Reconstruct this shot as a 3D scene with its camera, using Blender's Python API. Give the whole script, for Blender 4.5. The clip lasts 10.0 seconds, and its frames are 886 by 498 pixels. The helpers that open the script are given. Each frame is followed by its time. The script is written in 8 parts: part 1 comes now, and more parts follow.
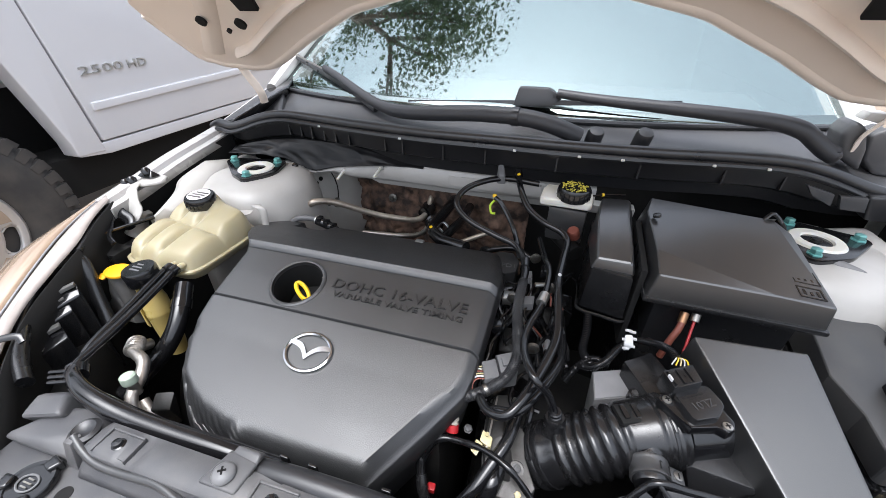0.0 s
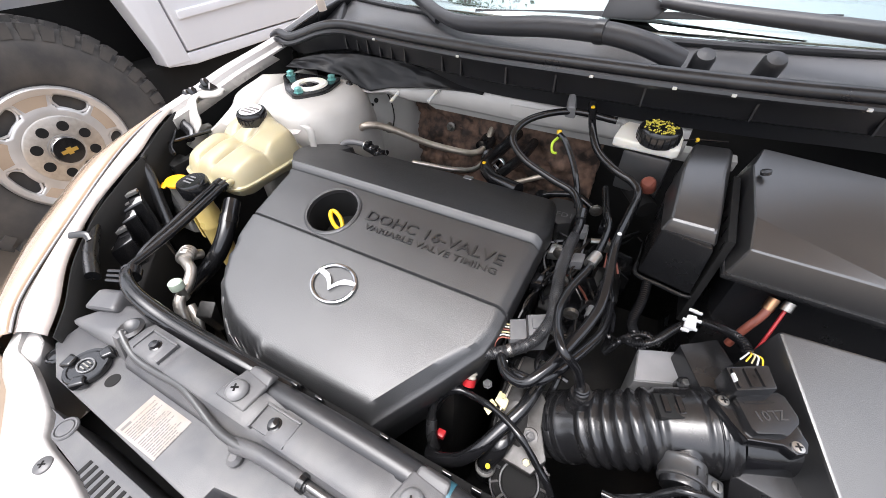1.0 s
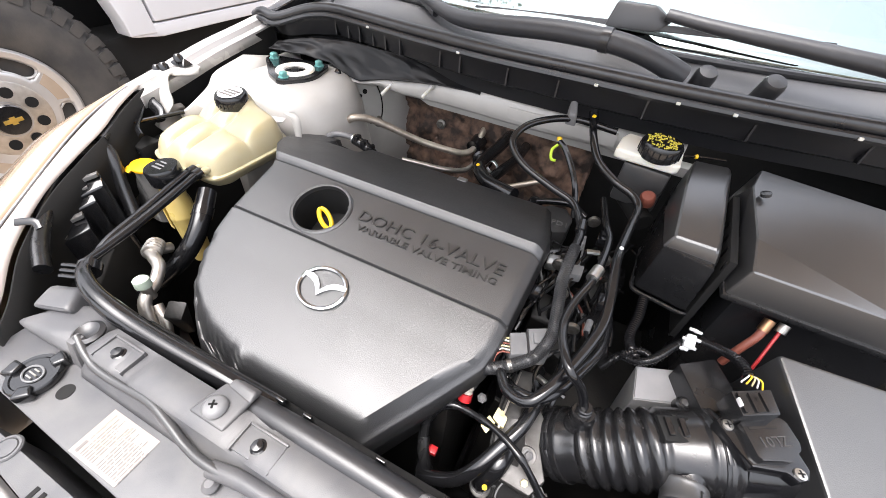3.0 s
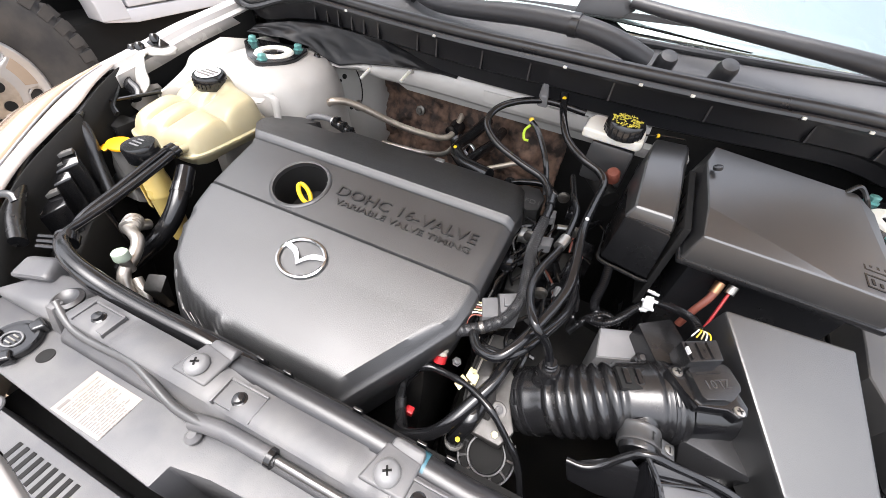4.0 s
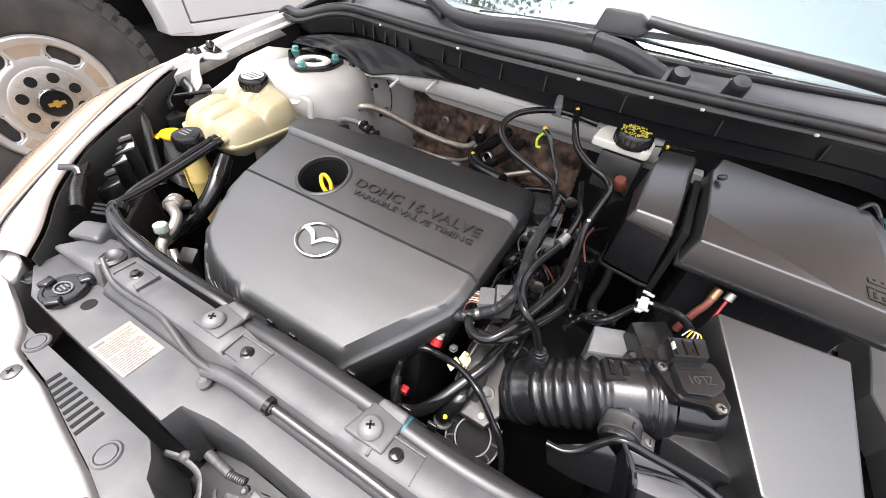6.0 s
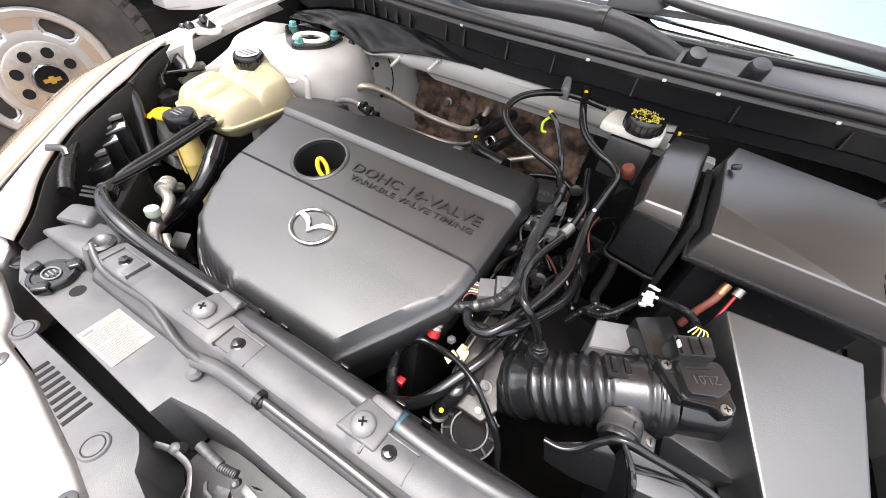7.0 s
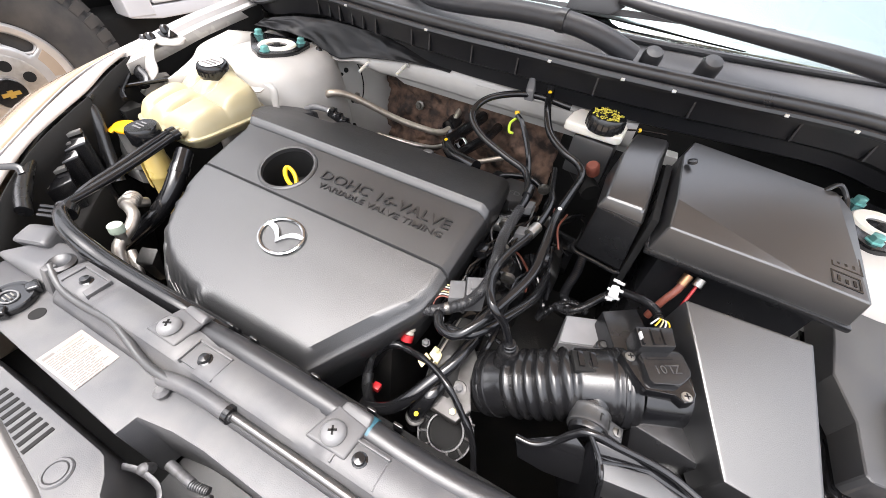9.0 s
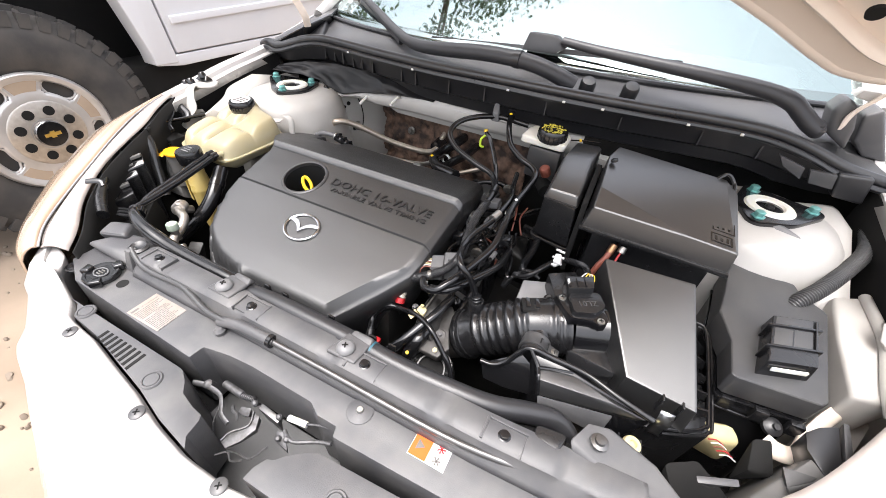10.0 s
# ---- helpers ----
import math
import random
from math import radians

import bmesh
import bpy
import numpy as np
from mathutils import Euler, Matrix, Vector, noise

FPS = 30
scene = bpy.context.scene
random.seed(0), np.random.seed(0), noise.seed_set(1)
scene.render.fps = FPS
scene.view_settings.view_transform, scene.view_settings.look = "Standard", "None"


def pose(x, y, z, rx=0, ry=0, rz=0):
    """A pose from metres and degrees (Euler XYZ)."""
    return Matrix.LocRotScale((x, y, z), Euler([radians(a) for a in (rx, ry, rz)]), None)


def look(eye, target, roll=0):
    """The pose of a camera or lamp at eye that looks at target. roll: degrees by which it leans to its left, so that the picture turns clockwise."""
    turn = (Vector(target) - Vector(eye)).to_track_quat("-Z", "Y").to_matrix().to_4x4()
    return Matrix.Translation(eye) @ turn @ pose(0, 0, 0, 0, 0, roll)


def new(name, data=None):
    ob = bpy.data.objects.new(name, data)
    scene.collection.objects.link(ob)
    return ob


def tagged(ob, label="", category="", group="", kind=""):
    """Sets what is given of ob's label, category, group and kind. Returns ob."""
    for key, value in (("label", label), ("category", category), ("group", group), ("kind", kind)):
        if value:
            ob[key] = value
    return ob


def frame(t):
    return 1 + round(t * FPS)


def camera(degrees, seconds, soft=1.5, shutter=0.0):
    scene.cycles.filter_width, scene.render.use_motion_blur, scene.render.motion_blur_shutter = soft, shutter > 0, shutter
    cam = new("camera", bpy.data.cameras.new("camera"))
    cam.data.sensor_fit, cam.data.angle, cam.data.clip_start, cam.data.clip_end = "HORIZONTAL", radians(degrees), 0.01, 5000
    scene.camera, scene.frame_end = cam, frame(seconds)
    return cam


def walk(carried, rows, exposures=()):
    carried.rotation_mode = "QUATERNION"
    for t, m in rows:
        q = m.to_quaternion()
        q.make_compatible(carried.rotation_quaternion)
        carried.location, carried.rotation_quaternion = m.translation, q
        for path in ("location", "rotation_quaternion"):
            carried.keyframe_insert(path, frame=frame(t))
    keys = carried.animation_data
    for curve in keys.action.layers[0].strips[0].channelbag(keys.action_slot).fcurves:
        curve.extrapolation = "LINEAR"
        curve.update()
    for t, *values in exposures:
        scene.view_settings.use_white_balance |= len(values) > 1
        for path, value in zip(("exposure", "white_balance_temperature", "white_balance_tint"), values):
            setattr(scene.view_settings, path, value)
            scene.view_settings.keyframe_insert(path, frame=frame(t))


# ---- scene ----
cam = camera(99.0, 10.0, 0.85)
PATH = [
    (0, (0.106, 0.297, 1.272), (-0.36, 1.906, 0.179), 0.4),
    (0.5, (0.133, 0.339, 1.258), (-0.454, 1.769, -0.011), 0.3),
    (1, (0.127, 0.362, 1.247), (-0.582, 1.64, -0.118), -1.5),
    (1.5, (0.103, 0.375, 1.232), (-0.5, 1.658, -0.179), -0.3),
    (2, (0.096, 0.377, 1.228), (-0.452, 1.693, -0.174), 3.8),
    (2.2, (0.081, 0.373, 1.238), (-0.467, 1.689, -0.164), 4.6),
    (3.3, (0.081, 0.369, 1.24), (-0.485, 1.717, -0.124), 5.3),
    (3.5, (0.083, 0.363, 1.229), (-0.458, 1.728, -0.128), 5.9),
    (4, (0.11, 0.34, 1.231), (-0.374, 1.699, -0.154), 7.1),
    (4.5, (0.162, 0.288, 1.235), (-0.278, 1.69, -0.122), 7.7),
    (5, (0.198, 0.256, 1.247), (-0.328, 1.661, -0.076), 5.8),
    (5.5, (0.183, 0.284, 1.242), (-0.446, 1.669, -0.057), 6.0),
    (5.7, (0.166, 0.297, 1.232), (-0.474, 1.671, -0.073), 6.5),
    (7, (0.156, 0.33, 1.221), (-0.466, 1.623, -0.172), 7.6),
    (7.5, (0.16, 0.337, 1.226), (-0.431, 1.64, -0.172), 8.0),
    (8, (0.165, 0.344, 1.221), (-0.39, 1.665, -0.174), 8.3),
    (8.5, (0.17, 0.346, 1.224), (-0.379, 1.666, -0.174), 7.6),
    (9, (0.175, 0.34, 1.229), (-0.386, 1.671, -0.155), 7.0),
    (9.5, (0.195, 0.309, 1.24), (-0.367, 1.655, -0.128), 6.8),
    (10, (0.273, 0.209, 1.277), (-0.348, 1.621, 0.003), 4.7),
]
EXPOSURES = [(0, 0.84, 6050, 10), (0.5, 1.08, 6200, 11), (1, 1.27, 6300, 12), (1.5, 1.42, 6350, 12), (2, 1.53, 6400, 12), (3.5, 1.55, 6450, 12), (4.5, 1.53, 6450, 12), (5, 1.45, 6450, 12), (5.5, 1.32, 6450, 12), (6.2, 1.46, 6480, 12), (7, 1.55, 6500, 12), (9, 1.58, 6500, 12), (9.5, 1.53, 6500, 12), (10, 1.36, 6500, 12)]
walk(cam, [(t, look(eye, target, roll)) for t, eye, target, roll in PATH], EXPOSURES)

# ---- light ----
SUN_UP, SUN_ROUND = 76.0, 200.0
world = bpy.data.worlds.new("sky")
scene.world = world
world.use_nodes = True
wn = world.node_tree.nodes
sky = wn.new("ShaderNodeTexSky")
sky.sky_type, sky.sun_disc = "NISHITA", False
sky.sun_elevation, sky.sun_rotation = radians(SUN_UP), radians(SUN_ROUND)
sky.air_density, sky.dust_density, sky.ozone_density = 1.0, 6.0, 1.0
wn["Background"].inputs["Strength"].default_value = 0.15
haze = wn.new("ShaderNodeHueSaturation")
haze.inputs["Saturation"].default_value = 0.30
world.node_tree.links.new(sky.outputs["Color"], haze.inputs["Color"])
# an overcast dome is about twice as bright overhead as at the horizon
way_up = wn.new("ShaderNodeSeparateXYZ")
world.node_tree.links.new(wn.new("ShaderNodeTexCoord").outputs["Generated"], way_up.inputs["Vector"])
dome = wn.new("ShaderNodeMapRange")
dome.inputs["From Min"].default_value, dome.inputs["From Max"].default_value = 0.0, 1.0
dome.inputs["To Min"].default_value, dome.inputs["To Max"].default_value = 1.5, 1.6
world.node_tree.links.new(way_up.outputs["Z"], dome.inputs["Value"])
overcast = wn.new("ShaderNodeMix")
overcast.data_type, overcast.blend_type = "RGBA", "MULTIPLY"
overcast.inputs["Factor"].default_value = 1.0
world.node_tree.links.new(haze.outputs["Color"], overcast.inputs["A"])
world.node_tree.links.new(dome.outputs["Result"], overcast.inputs["B"])
world.node_tree.links.new(overcast.outputs["Result"], wn["Background"].inputs["Color"])
sun_lamp = bpy.data.lights.new("sun", "SUN")
sun_lamp.energy, sun_lamp.angle, sun_lamp.color = 1.0, radians(46), (1.0, 0.98, 0.95)
sun = new("sun", sun_lamp)
sun_dir = Vector((math.sin(radians(SUN_ROUND)) * math.cos(radians(SUN_UP)), math.cos(radians(SUN_ROUND)) * math.cos(radians(SUN_UP)), math.sin(radians(SUN_UP))))
sun.matrix_world = look(sun_dir * 30, (0, 0, 0))


# ---- materials ----
def mat(name, color, rough=0.5, metal=0.0, second=None, spread=0.35, stain=18.0, grain=900.0, bump=0.15, coat=0.0, ior=1.5,
        transmission=0.0, rough_var=0.08, subsurface=0.0):
    """A surface with stains at one scale and grain at another, both in metres of the object."""
    m = bpy.data.materials.new(name)
    m.use_nodes = True
    nt = m.node_tree
    b = nt.nodes["Principled BSDF"]
    co = nt.nodes.new("ShaderNodeTexCoord").outputs["Object"]

    def noise_at(scale, detail):
        n = nt.nodes.new("ShaderNodeTexNoise")
        n.inputs["Scale"].default_value, n.inputs["Detail"].default_value = scale, detail
        nt.links.new(co, n.inputs["Vector"])
        return n.outputs["Fac"]

    blot = noise_at(stain, 5)
    ramp = nt.nodes.new("ShaderNodeMapRange")
    ramp.inputs["From Min"].default_value, ramp.inputs["From Max"].default_value = 0.38, 0.68
    nt.links.new(blot, ramp.inputs["Value"])
    mix = nt.nodes.new("ShaderNodeMix")
    mix.data_type = "RGBA"
    second = second or tuple(c * 0.75 for c in color)
    mix.inputs["A"].default_value, mix.inputs["B"].default_value = (*color, 1), (*(c * spread + k * (1 - spread) for c, k in zip(second, color)), 1)
    nt.links.new(ramp.outputs["Result"], mix.inputs["Factor"])
    nt.links.new(mix.outputs["Result"], b.inputs["Base Color"])
    rr = nt.nodes.new("ShaderNodeMapRange")
    rr.inputs["To Min"].default_value, rr.inputs["To Max"].default_value = max(rough - rough_var, 0.02), min(rough + rough_var, 1)
    nt.links.new(blot, rr.inputs["Value"])
    nt.links.new(rr.outputs["Result"], b.inputs["Roughness"])
    if bump:
        bp = nt.nodes.new("ShaderNodeBump")
        bp.inputs["Strength"].default_value, bp.inputs["Distance"].default_value = bump, 0.0006
        nt.links.new(noise_at(grain, 2), bp.inputs["Height"])
        nt.links.new(bp.outputs["Normal"], b.inputs["Normal"])
    b.inputs["Metallic"].default_value, b.inputs["IOR"].default_value = metal, ior
    b.inputs["Coat Weight"].default_value, b.inputs["Coat Roughness"].default_value = coat, 0.05
    b.inputs["Transmission Weight"].default_value = transmission
    if subsurface:
        b.inputs["Subsurface Weight"].default_value, b.inputs["Subsurface Radius"].default_value = subsurface, (0.02, 0.015, 0.008)
        b.inputs["Subsurface Scale"].default_value = 1.0
    return m


cover_plastic = mat("grained black plastic", (0.011, 0.011, 0.012), 0.42, second=(0.016, 0.016, 0.016), grain=1100, bump=0.5, ior=1.9)
box_plastic = mat("satin black plastic", (0.011, 0.011, 0.012), 0.26, second=(0.016, 0.016, 0.016), grain=1100, bump=0.12, ior=1.6)
gloss_plastic = mat("glossy black plastic", (0.007, 0.007, 0.008), 0.14, ior=1.6, second=(0.014, 0.014, 0.014), bump=0.05)
grey_plastic = mat("dusty dark grey plastic", (0.063, 0.063, 0.067), 0.45, ior=1.5, second=(0.125, 0.121, 0.117), spread=0.6, grain=1200, bump=0.3)
cowl_plastic = mat("black cowl plastic", (0.017, 0.017, 0.019), 0.38, second=(0.020, 0.020, 0.020), grain=700, bump=0.2, ior=1.6)
rubber = mat("black rubber", (0.007, 0.007, 0.008), 0.15, ior=1.55, second=(0.012, 0.012, 0.012), grain=500, bump=0.08)
seal_rubber = mat("weatherstrip rubber", (0.014, 0.014, 0.016), 0.3, ior=1.6, second=(0.05, 0.05, 0.05), grain=600, bump=0.1)
dark_metal = mat("grimy cast metal", (0.009, 0.009, 0.009), 0.5, 0.3, second=(0.022, 0.020, 0.018), spread=0.7, stain=30, grain=300, bump=0.5)
# near black; on several parts it stands in for shade
void_black = mat("dull black, also for unlit places", (0.010, 0.010, 0.010), 0.8, second=(0.017, 0.016, 0.015), ior=1.3)
white_paint = mat("white car paint", (0.44, 0.425, 0.413), 0.28, second=(0.415, 0.397, 0.38), coat=0.7, stain=6, bump=0.0, rough_var=0.04)
bay_paint = mat("unpolished white bay paint", (0.45, 0.435, 0.412), 0.42, second=(0.36, 0.342, 0.315), spread=0.5, stain=14, coat=0.2, bump=0.05)
hood_paint = mat("beige primer hood lining paint", (0.78, 0.68, 0.585), 0.45, second=(0.68, 0.585, 0.50), stain=7, coat=0.1, bump=0.05)
truck_paint = mat("silver white truck paint", (0.64, 0.64, 0.66), 0.3, second=(0.57, 0.57, 0.59), coat=0.6, stain=2, bump=0.0, rough_var=0.04)
aluminium = mat("cast aluminium", (0.10, 0.097, 0.095), 0.5, 0.75, second=(0.05, 0.047, 0.044), spread=0.9, stain=40, grain=500, bump=0.35)
bare_pipe = mat("dull aluminium pipe", (0.55, 0.52, 0.48), 0.38, 0.9, second=(0.38, 0.34, 0.3), spread=0.6, stain=50, bump=0.1)
chrome = mat("chrome", (0.46, 0.46, 0.465), 0.16, 1.0, bump=0.0, rough_var=0.04)
tan_pipe = mat("tarnished refrigerant pipe", (0.52, 0.46, 0.39), 0.38, 0.7, second=(0.36, 0.30, 0.24), spread=0.7, stain=60, bump=0.15)
zinc = mat("zinc plated steel", (0.6, 0.6, 0.58), 0.35, 1.0, second=(0.4, 0.38, 0.34), stain=120, bump=0.1)
teal_bolt = mat("teal passivated steel", (0.16, 0.42, 0.4), 0.35, 0.6, second=(0.3, 0.5, 0.48), stain=90)
brass = mat("brassy copper", (0.28, 0.16, 0.09), 0.35, 1.0, stain=80)
tank_plastic = mat("yellowed translucent plastic", (0.35, 0.312, 0.205), 0.36, second=(0.32, 0.265, 0.14), stain=12, grain=700, bump=0.15, subsurface=0.35)
amber_plastic = mat("amber translucent plastic", (0.44, 0.34, 0.12), 0.3, second=(0.30, 0.20, 0.05), stain=16, subsurface=0.15)
milk_plastic = mat("milky white plastic", (0.70, 0.68, 0.62), 0.4, second=(0.7, 0.68, 0.58), stain=25, subsurface=0.2)
yellow_plastic = mat("yellow plastic", (0.85, 0.56, 0.02), 0.35, second=(0.75, 0.45, 0.02), stain=60)
cream_plastic = mat("cream connector plastic", (0.55, 0.47, 0.26), 0.4, stain=60)
pale_green = mat("pale green cap plastic", (0.42, 0.50, 0.41), 0.4, stain=80)
red_plastic = mat("red plastic", (0.38, 0.016, 0.02), 0.35, stain=80)
blue_tape_dim = mat("faded blue tape", (0.025, 0.09, 0.12), 0.5, stain=80)
lime_plastic = mat("lime clip plastic", (0.55, 0.75, 0.05), 0.4, stain=80)
copper_red = mat("reddish brown sleeve", (0.2, 0.06, 0.04), 0.5, stain=80)
grey_conn = mat("grey connector plastic", (0.13, 0.13, 0.133), 0.42, second=(0.2, 0.2, 0.2), stain=50)
paper = mat("yellowed label paper", (0.235, 0.218, 0.205), 0.5, second=(0.235, 0.18, 0.125), spread=0.5, stain=45, bump=0.05)
ink = mat("printing ink", (0.125, 0.113, 0.107), 0.6, bump=0.0)
yellow_ink = mat("yellow print", (0.72, 0.62, 0.08), 0.5, bump=0.0)
orange_ink = mat("orange label film", (0.80, 0.10, 0.006), 0.45, bump=0.0)
white_film = mat("white label film", (0.82, 0.8, 0.8), 0.45, bump=0.0)
rust_pad = mat("rusty brown insulation", (0.045, 0.032, 0.027), 0.85, second=(0.27, 0.165, 0.115), spread=1.0, stain=34, grain=160, bump=1.0)
tyre_rubber = mat("dusty tyre rubber", (0.035, 0.034, 0.034), 0.75, second=(0.09, 0.08, 0.07), spread=0.7, stain=9, grain=150, bump=0.5)
rim_metal = mat("silver wheel alloy", (0.60, 0.59, 0.585), 0.36, 0.6, second=(0.44, 0.42, 0.39), spread=0.6, stain=8, bump=0.05)
spoke_paint = mat("beige wheel paint", (0.40, 0.315, 0.235), 0.45, 0.1, second=(0.34, 0.265, 0.20), spread=0.6, stain=14, bump=0.05)
gold = mat("gold emblem", (0.75, 0.5, 0.12), 0.35, 0.8, stain=60)
white_clip_mat = mat("white nylon", (0.6, 0.6, 0.6), 0.4, stain=80)
# the beige base imitates dirt ground mirrored in a clear lens
lens_mat = mat("hazy lens plastic, ground reflection in colour", (0.47, 0.35, 0.255), 0.14, second=(0.38, 0.28, 0.195), stain=9, coat=1.0, bump=0.0, metal=0.35)
lens_rim_mat = mat("pale lens flange", (0.44, 0.39, 0.36), 0.16, second=(0.36, 0.32, 0.30), spread=0.8, stain=28, coat=0.6, bump=0.05)
bellows_rubber = mat("oily black rubber", (0.009, 0.009, 0.010), 0.25, second=(0.016, 0.015, 0.014), ior=1.62, stain=60, grain=900, bump=0.08)
clip_steel = mat("bright spring steel", (0.62, 0.62, 0.62), 0.3, 1.0, second=(0.5, 0.5, 0.5), stain=90, bump=0.05)
# paler than the duct: the sky's reflection is put into this colour
snorkel_face = mat("black duct plastic, sky sheen in colour", (0.10, 0.10, 0.105), 0.42, second=(0.15, 0.15, 0.15), spread=0.7, stain=16, bump=0.15)
fuse_plastic = mat("dusty fuse box plastic", (0.038, 0.038, 0.040), 0.42, second=(0.065, 0.064, 0.062), spread=0.8, stain=16, grain=900, bump=0.25, ior=1.55)
lid_plastic = mat("semi-matt black lid plastic", (0.017, 0.017, 0.018), 0.34, second=(0.027, 0.027, 0.026), spread=0.7, stain=9, grain=1300, bump=0.25, ior=1.92)
satin_lid = mat("satin black lid plastic", (0.020, 0.020, 0.021), 0.30, second=(0.028, 0.028, 0.027), spread=0.7, stain=7, grain=1100, bump=0.14, ior=2.05, rough_var=0.03)
rod_steel = mat("dark rod steel", (0.16, 0.16, 0.16), 0.34, 0.9, second=(0.1, 0.09, 0.08), stain=60, bump=0.1)
dark_zinc = mat("dulled zinc steel", (0.34, 0.33, 0.31), 0.4, 1.0, second=(0.2, 0.18, 0.15), spread=0.8, stain=160, bump=0.15)
dusty_grey = mat("dusty black plastic, also lit ledges", (0.10, 0.098, 0.095), 0.5, second=(0.16, 0.155, 0.15), spread=0.7, stain=20, bump=0.15)
latch_steel = mat("grey latch steel", (0.12, 0.12, 0.125), 0.55, 0.6, second=(0.06, 0.057, 0.055), spread=0.8, stain=160, bump=0.2)
flap_plastic = mat("orange yellow plastic", (0.80, 0.40, 0.008), 0.4, second=(0.70, 0.32, 0.008), stain=50)
wiper_paint = mat("faded black wiper paint", (0.028, 0.028, 0.031), 0.45, second=(0.04, 0.04, 0.042), stain=20, grain=700, bump=0.15)
matte_silver = mat("matte silver film", (0.22, 0.22, 0.23), 0.5, 0.2, second=(0.32, 0.32, 0.325), stain=30, bump=0.1)
sleeve_tape = mat("dull pale sleeve", (0.36, 0.33, 0.28), 0.5, second=(0.25, 0.22, 0.18), stain=80, bump=0.2)
clamp_grey = mat("grey moulded plastic", (0.035, 0.035, 0.036), 0.35, second=(0.05, 0.05, 0.05), stain=60, bump=0.1, ior=1.7)
glass = bpy.data.materials.new("windscreen glass")
glass.use_nodes = True
gb = glass.node_tree.nodes["Principled BSDF"]
gb.inputs["Base Color"].default_value = (0.75, 0.92, 0.9, 1)
gb.inputs["Transmission Weight"].default_value, gb.inputs["Roughness"].default_value, gb.inputs["IOR"].default_value = 1.0, 0.015, 3.6
gb.inputs["Specular Tint"].default_value = (0.86, 1.0, 0.97, 1)
braid = mat("braided sleeve", (0.004, 0.004, 0.005), 0.45, second=(0.010, 0.010, 0.010), spread=0.8, stain=420, grain=900, bump=0.6)
raised_plastic = mat("raised cover lettering plastic", (0.011, 0.011, 0.012), 0.34, second=(0.015, 0.015, 0.015), grain=1100, bump=0.3, ior=1.7)
braid_thread = mat("woven sleeve thread", (0.03, 0.03, 0.032), 0.3, second=(0.02, 0.02, 0.02), stain=300, bump=0.0)
cowl_grey = mat("weathered grey scuttle plastic", (0.052, 0.052, 0.055), 0.40, second=(0.07, 0.068, 0.066), spread=0.6, stain=9, grain=900, bump=0.2, ior=1.6)
sheet_black = mat("thin black polythene", (0.007, 0.007, 0.008), 0.34, second=(0.016, 0.015, 0.014), spread=0.6, stain=22, grain=300, bump=0.15, ior=1.35)
leaf_mat = mat("leaf green", (0.05, 0.09, 0.03), 0.5, second=(0.1, 0.13, 0.04), stain=1.2, bump=0.0)
bark = mat("bark", (0.12, 0.09, 0.07), 0.85, second=(0.2, 0.17, 0.14), stain=6, grain=40, bump=0.8)
dirt = mat("dry dirt drive", (0.19, 0.145, 0.105), 0.9, second=(0.28, 0.22, 0.165), spread=0.9, stain=2.2, grain=70, bump=1.0)


# ---- builders ----
def part(name, bm, material, parent=None, label="", smooth=40, solid=0.0):
    """Links a bmesh in world metres as one mesh, under a thing or a part, or as a thing of its own."""
    root = parent
    while root is not None and root.parent is not None:
        root = root.parent
    if root is not None:
        bmesh.ops.translate(bm, verts=bm.verts, vec=-root.location)
    bmesh.ops.recalc_face_normals(bm, faces=bm.faces)
    me = bpy.data.meshes.new(name)
    bm.to_mesh(me)
    bm.free()
    me.materials.append(material)
    if smooth:
        for p in me.polygons:
            p.use_smooth = True
        me.set_sharp_from_angle(angle=radians(smooth))
    ob = new(name, me)
    ob.parent = parent
    if label:
        ob["label"] = label
    if solid:
        mod = ob.modifiers.new("thickness", "SOLIDIFY")
        mod.thickness, mod.offset = solid, 0
    return ob


def thing(name, at, label, category, group="", kind=""):
    """An Empty at the base of a thing that parents its parts."""
    ob = new(name)
    ob.empty_display_size = 0.02
    ob.location = at
    return tagged(ob, label, category, group, kind)


def bevelled(bm, b, seg=2, angle=25):
    if b:
        es = [e for e in bm.edges if len(e.link_faces) == 2 and e.calc_face_angle(0) > radians(angle)]
        bmesh.ops.bevel(bm, geom=es, offset=b, segments=seg, profile=0.6, affect="EDGES", clamp_overlap=True)
    return bm


def box(x0, x1, y0, y1, z0, z1, b=0.003, seg=2):
    bm = bmesh.new()
    bmesh.ops.create_cube(bm, size=1)
    for v in bm.verts:
        v.co = Vector(((x0 + x1) / 2 + v.co.x * (x1 - x0), (y0 + y1) / 2 + v.co.y * (y1 - y0), (z0 + z1) / 2 + v.co.z * (z1 - z0)))
    return bevelled(bm, min(b, 0.45 * min(x1 - x0, y1 - y0, z1 - z0)), seg)


def hull(points, b=0.004, seg=2):
    """A bevelled convex body round corner points."""
    bm = bmesh.new()
    for p in points:
        bm.verts.new(p)
    res = bmesh.ops.convex_hull(bm, input=bm.verts)
    bmesh.ops.delete(bm, geom=list({g for g in res["geom_interior"] + res["geom_unused"] if isinstance(g, bmesh.types.BMVert)}), context="VERTS")
    bmesh.ops.dissolve_limit(bm, angle_limit=radians(4), verts=bm.verts, edges=bm.edges)
    return bevelled(bm, b, seg)


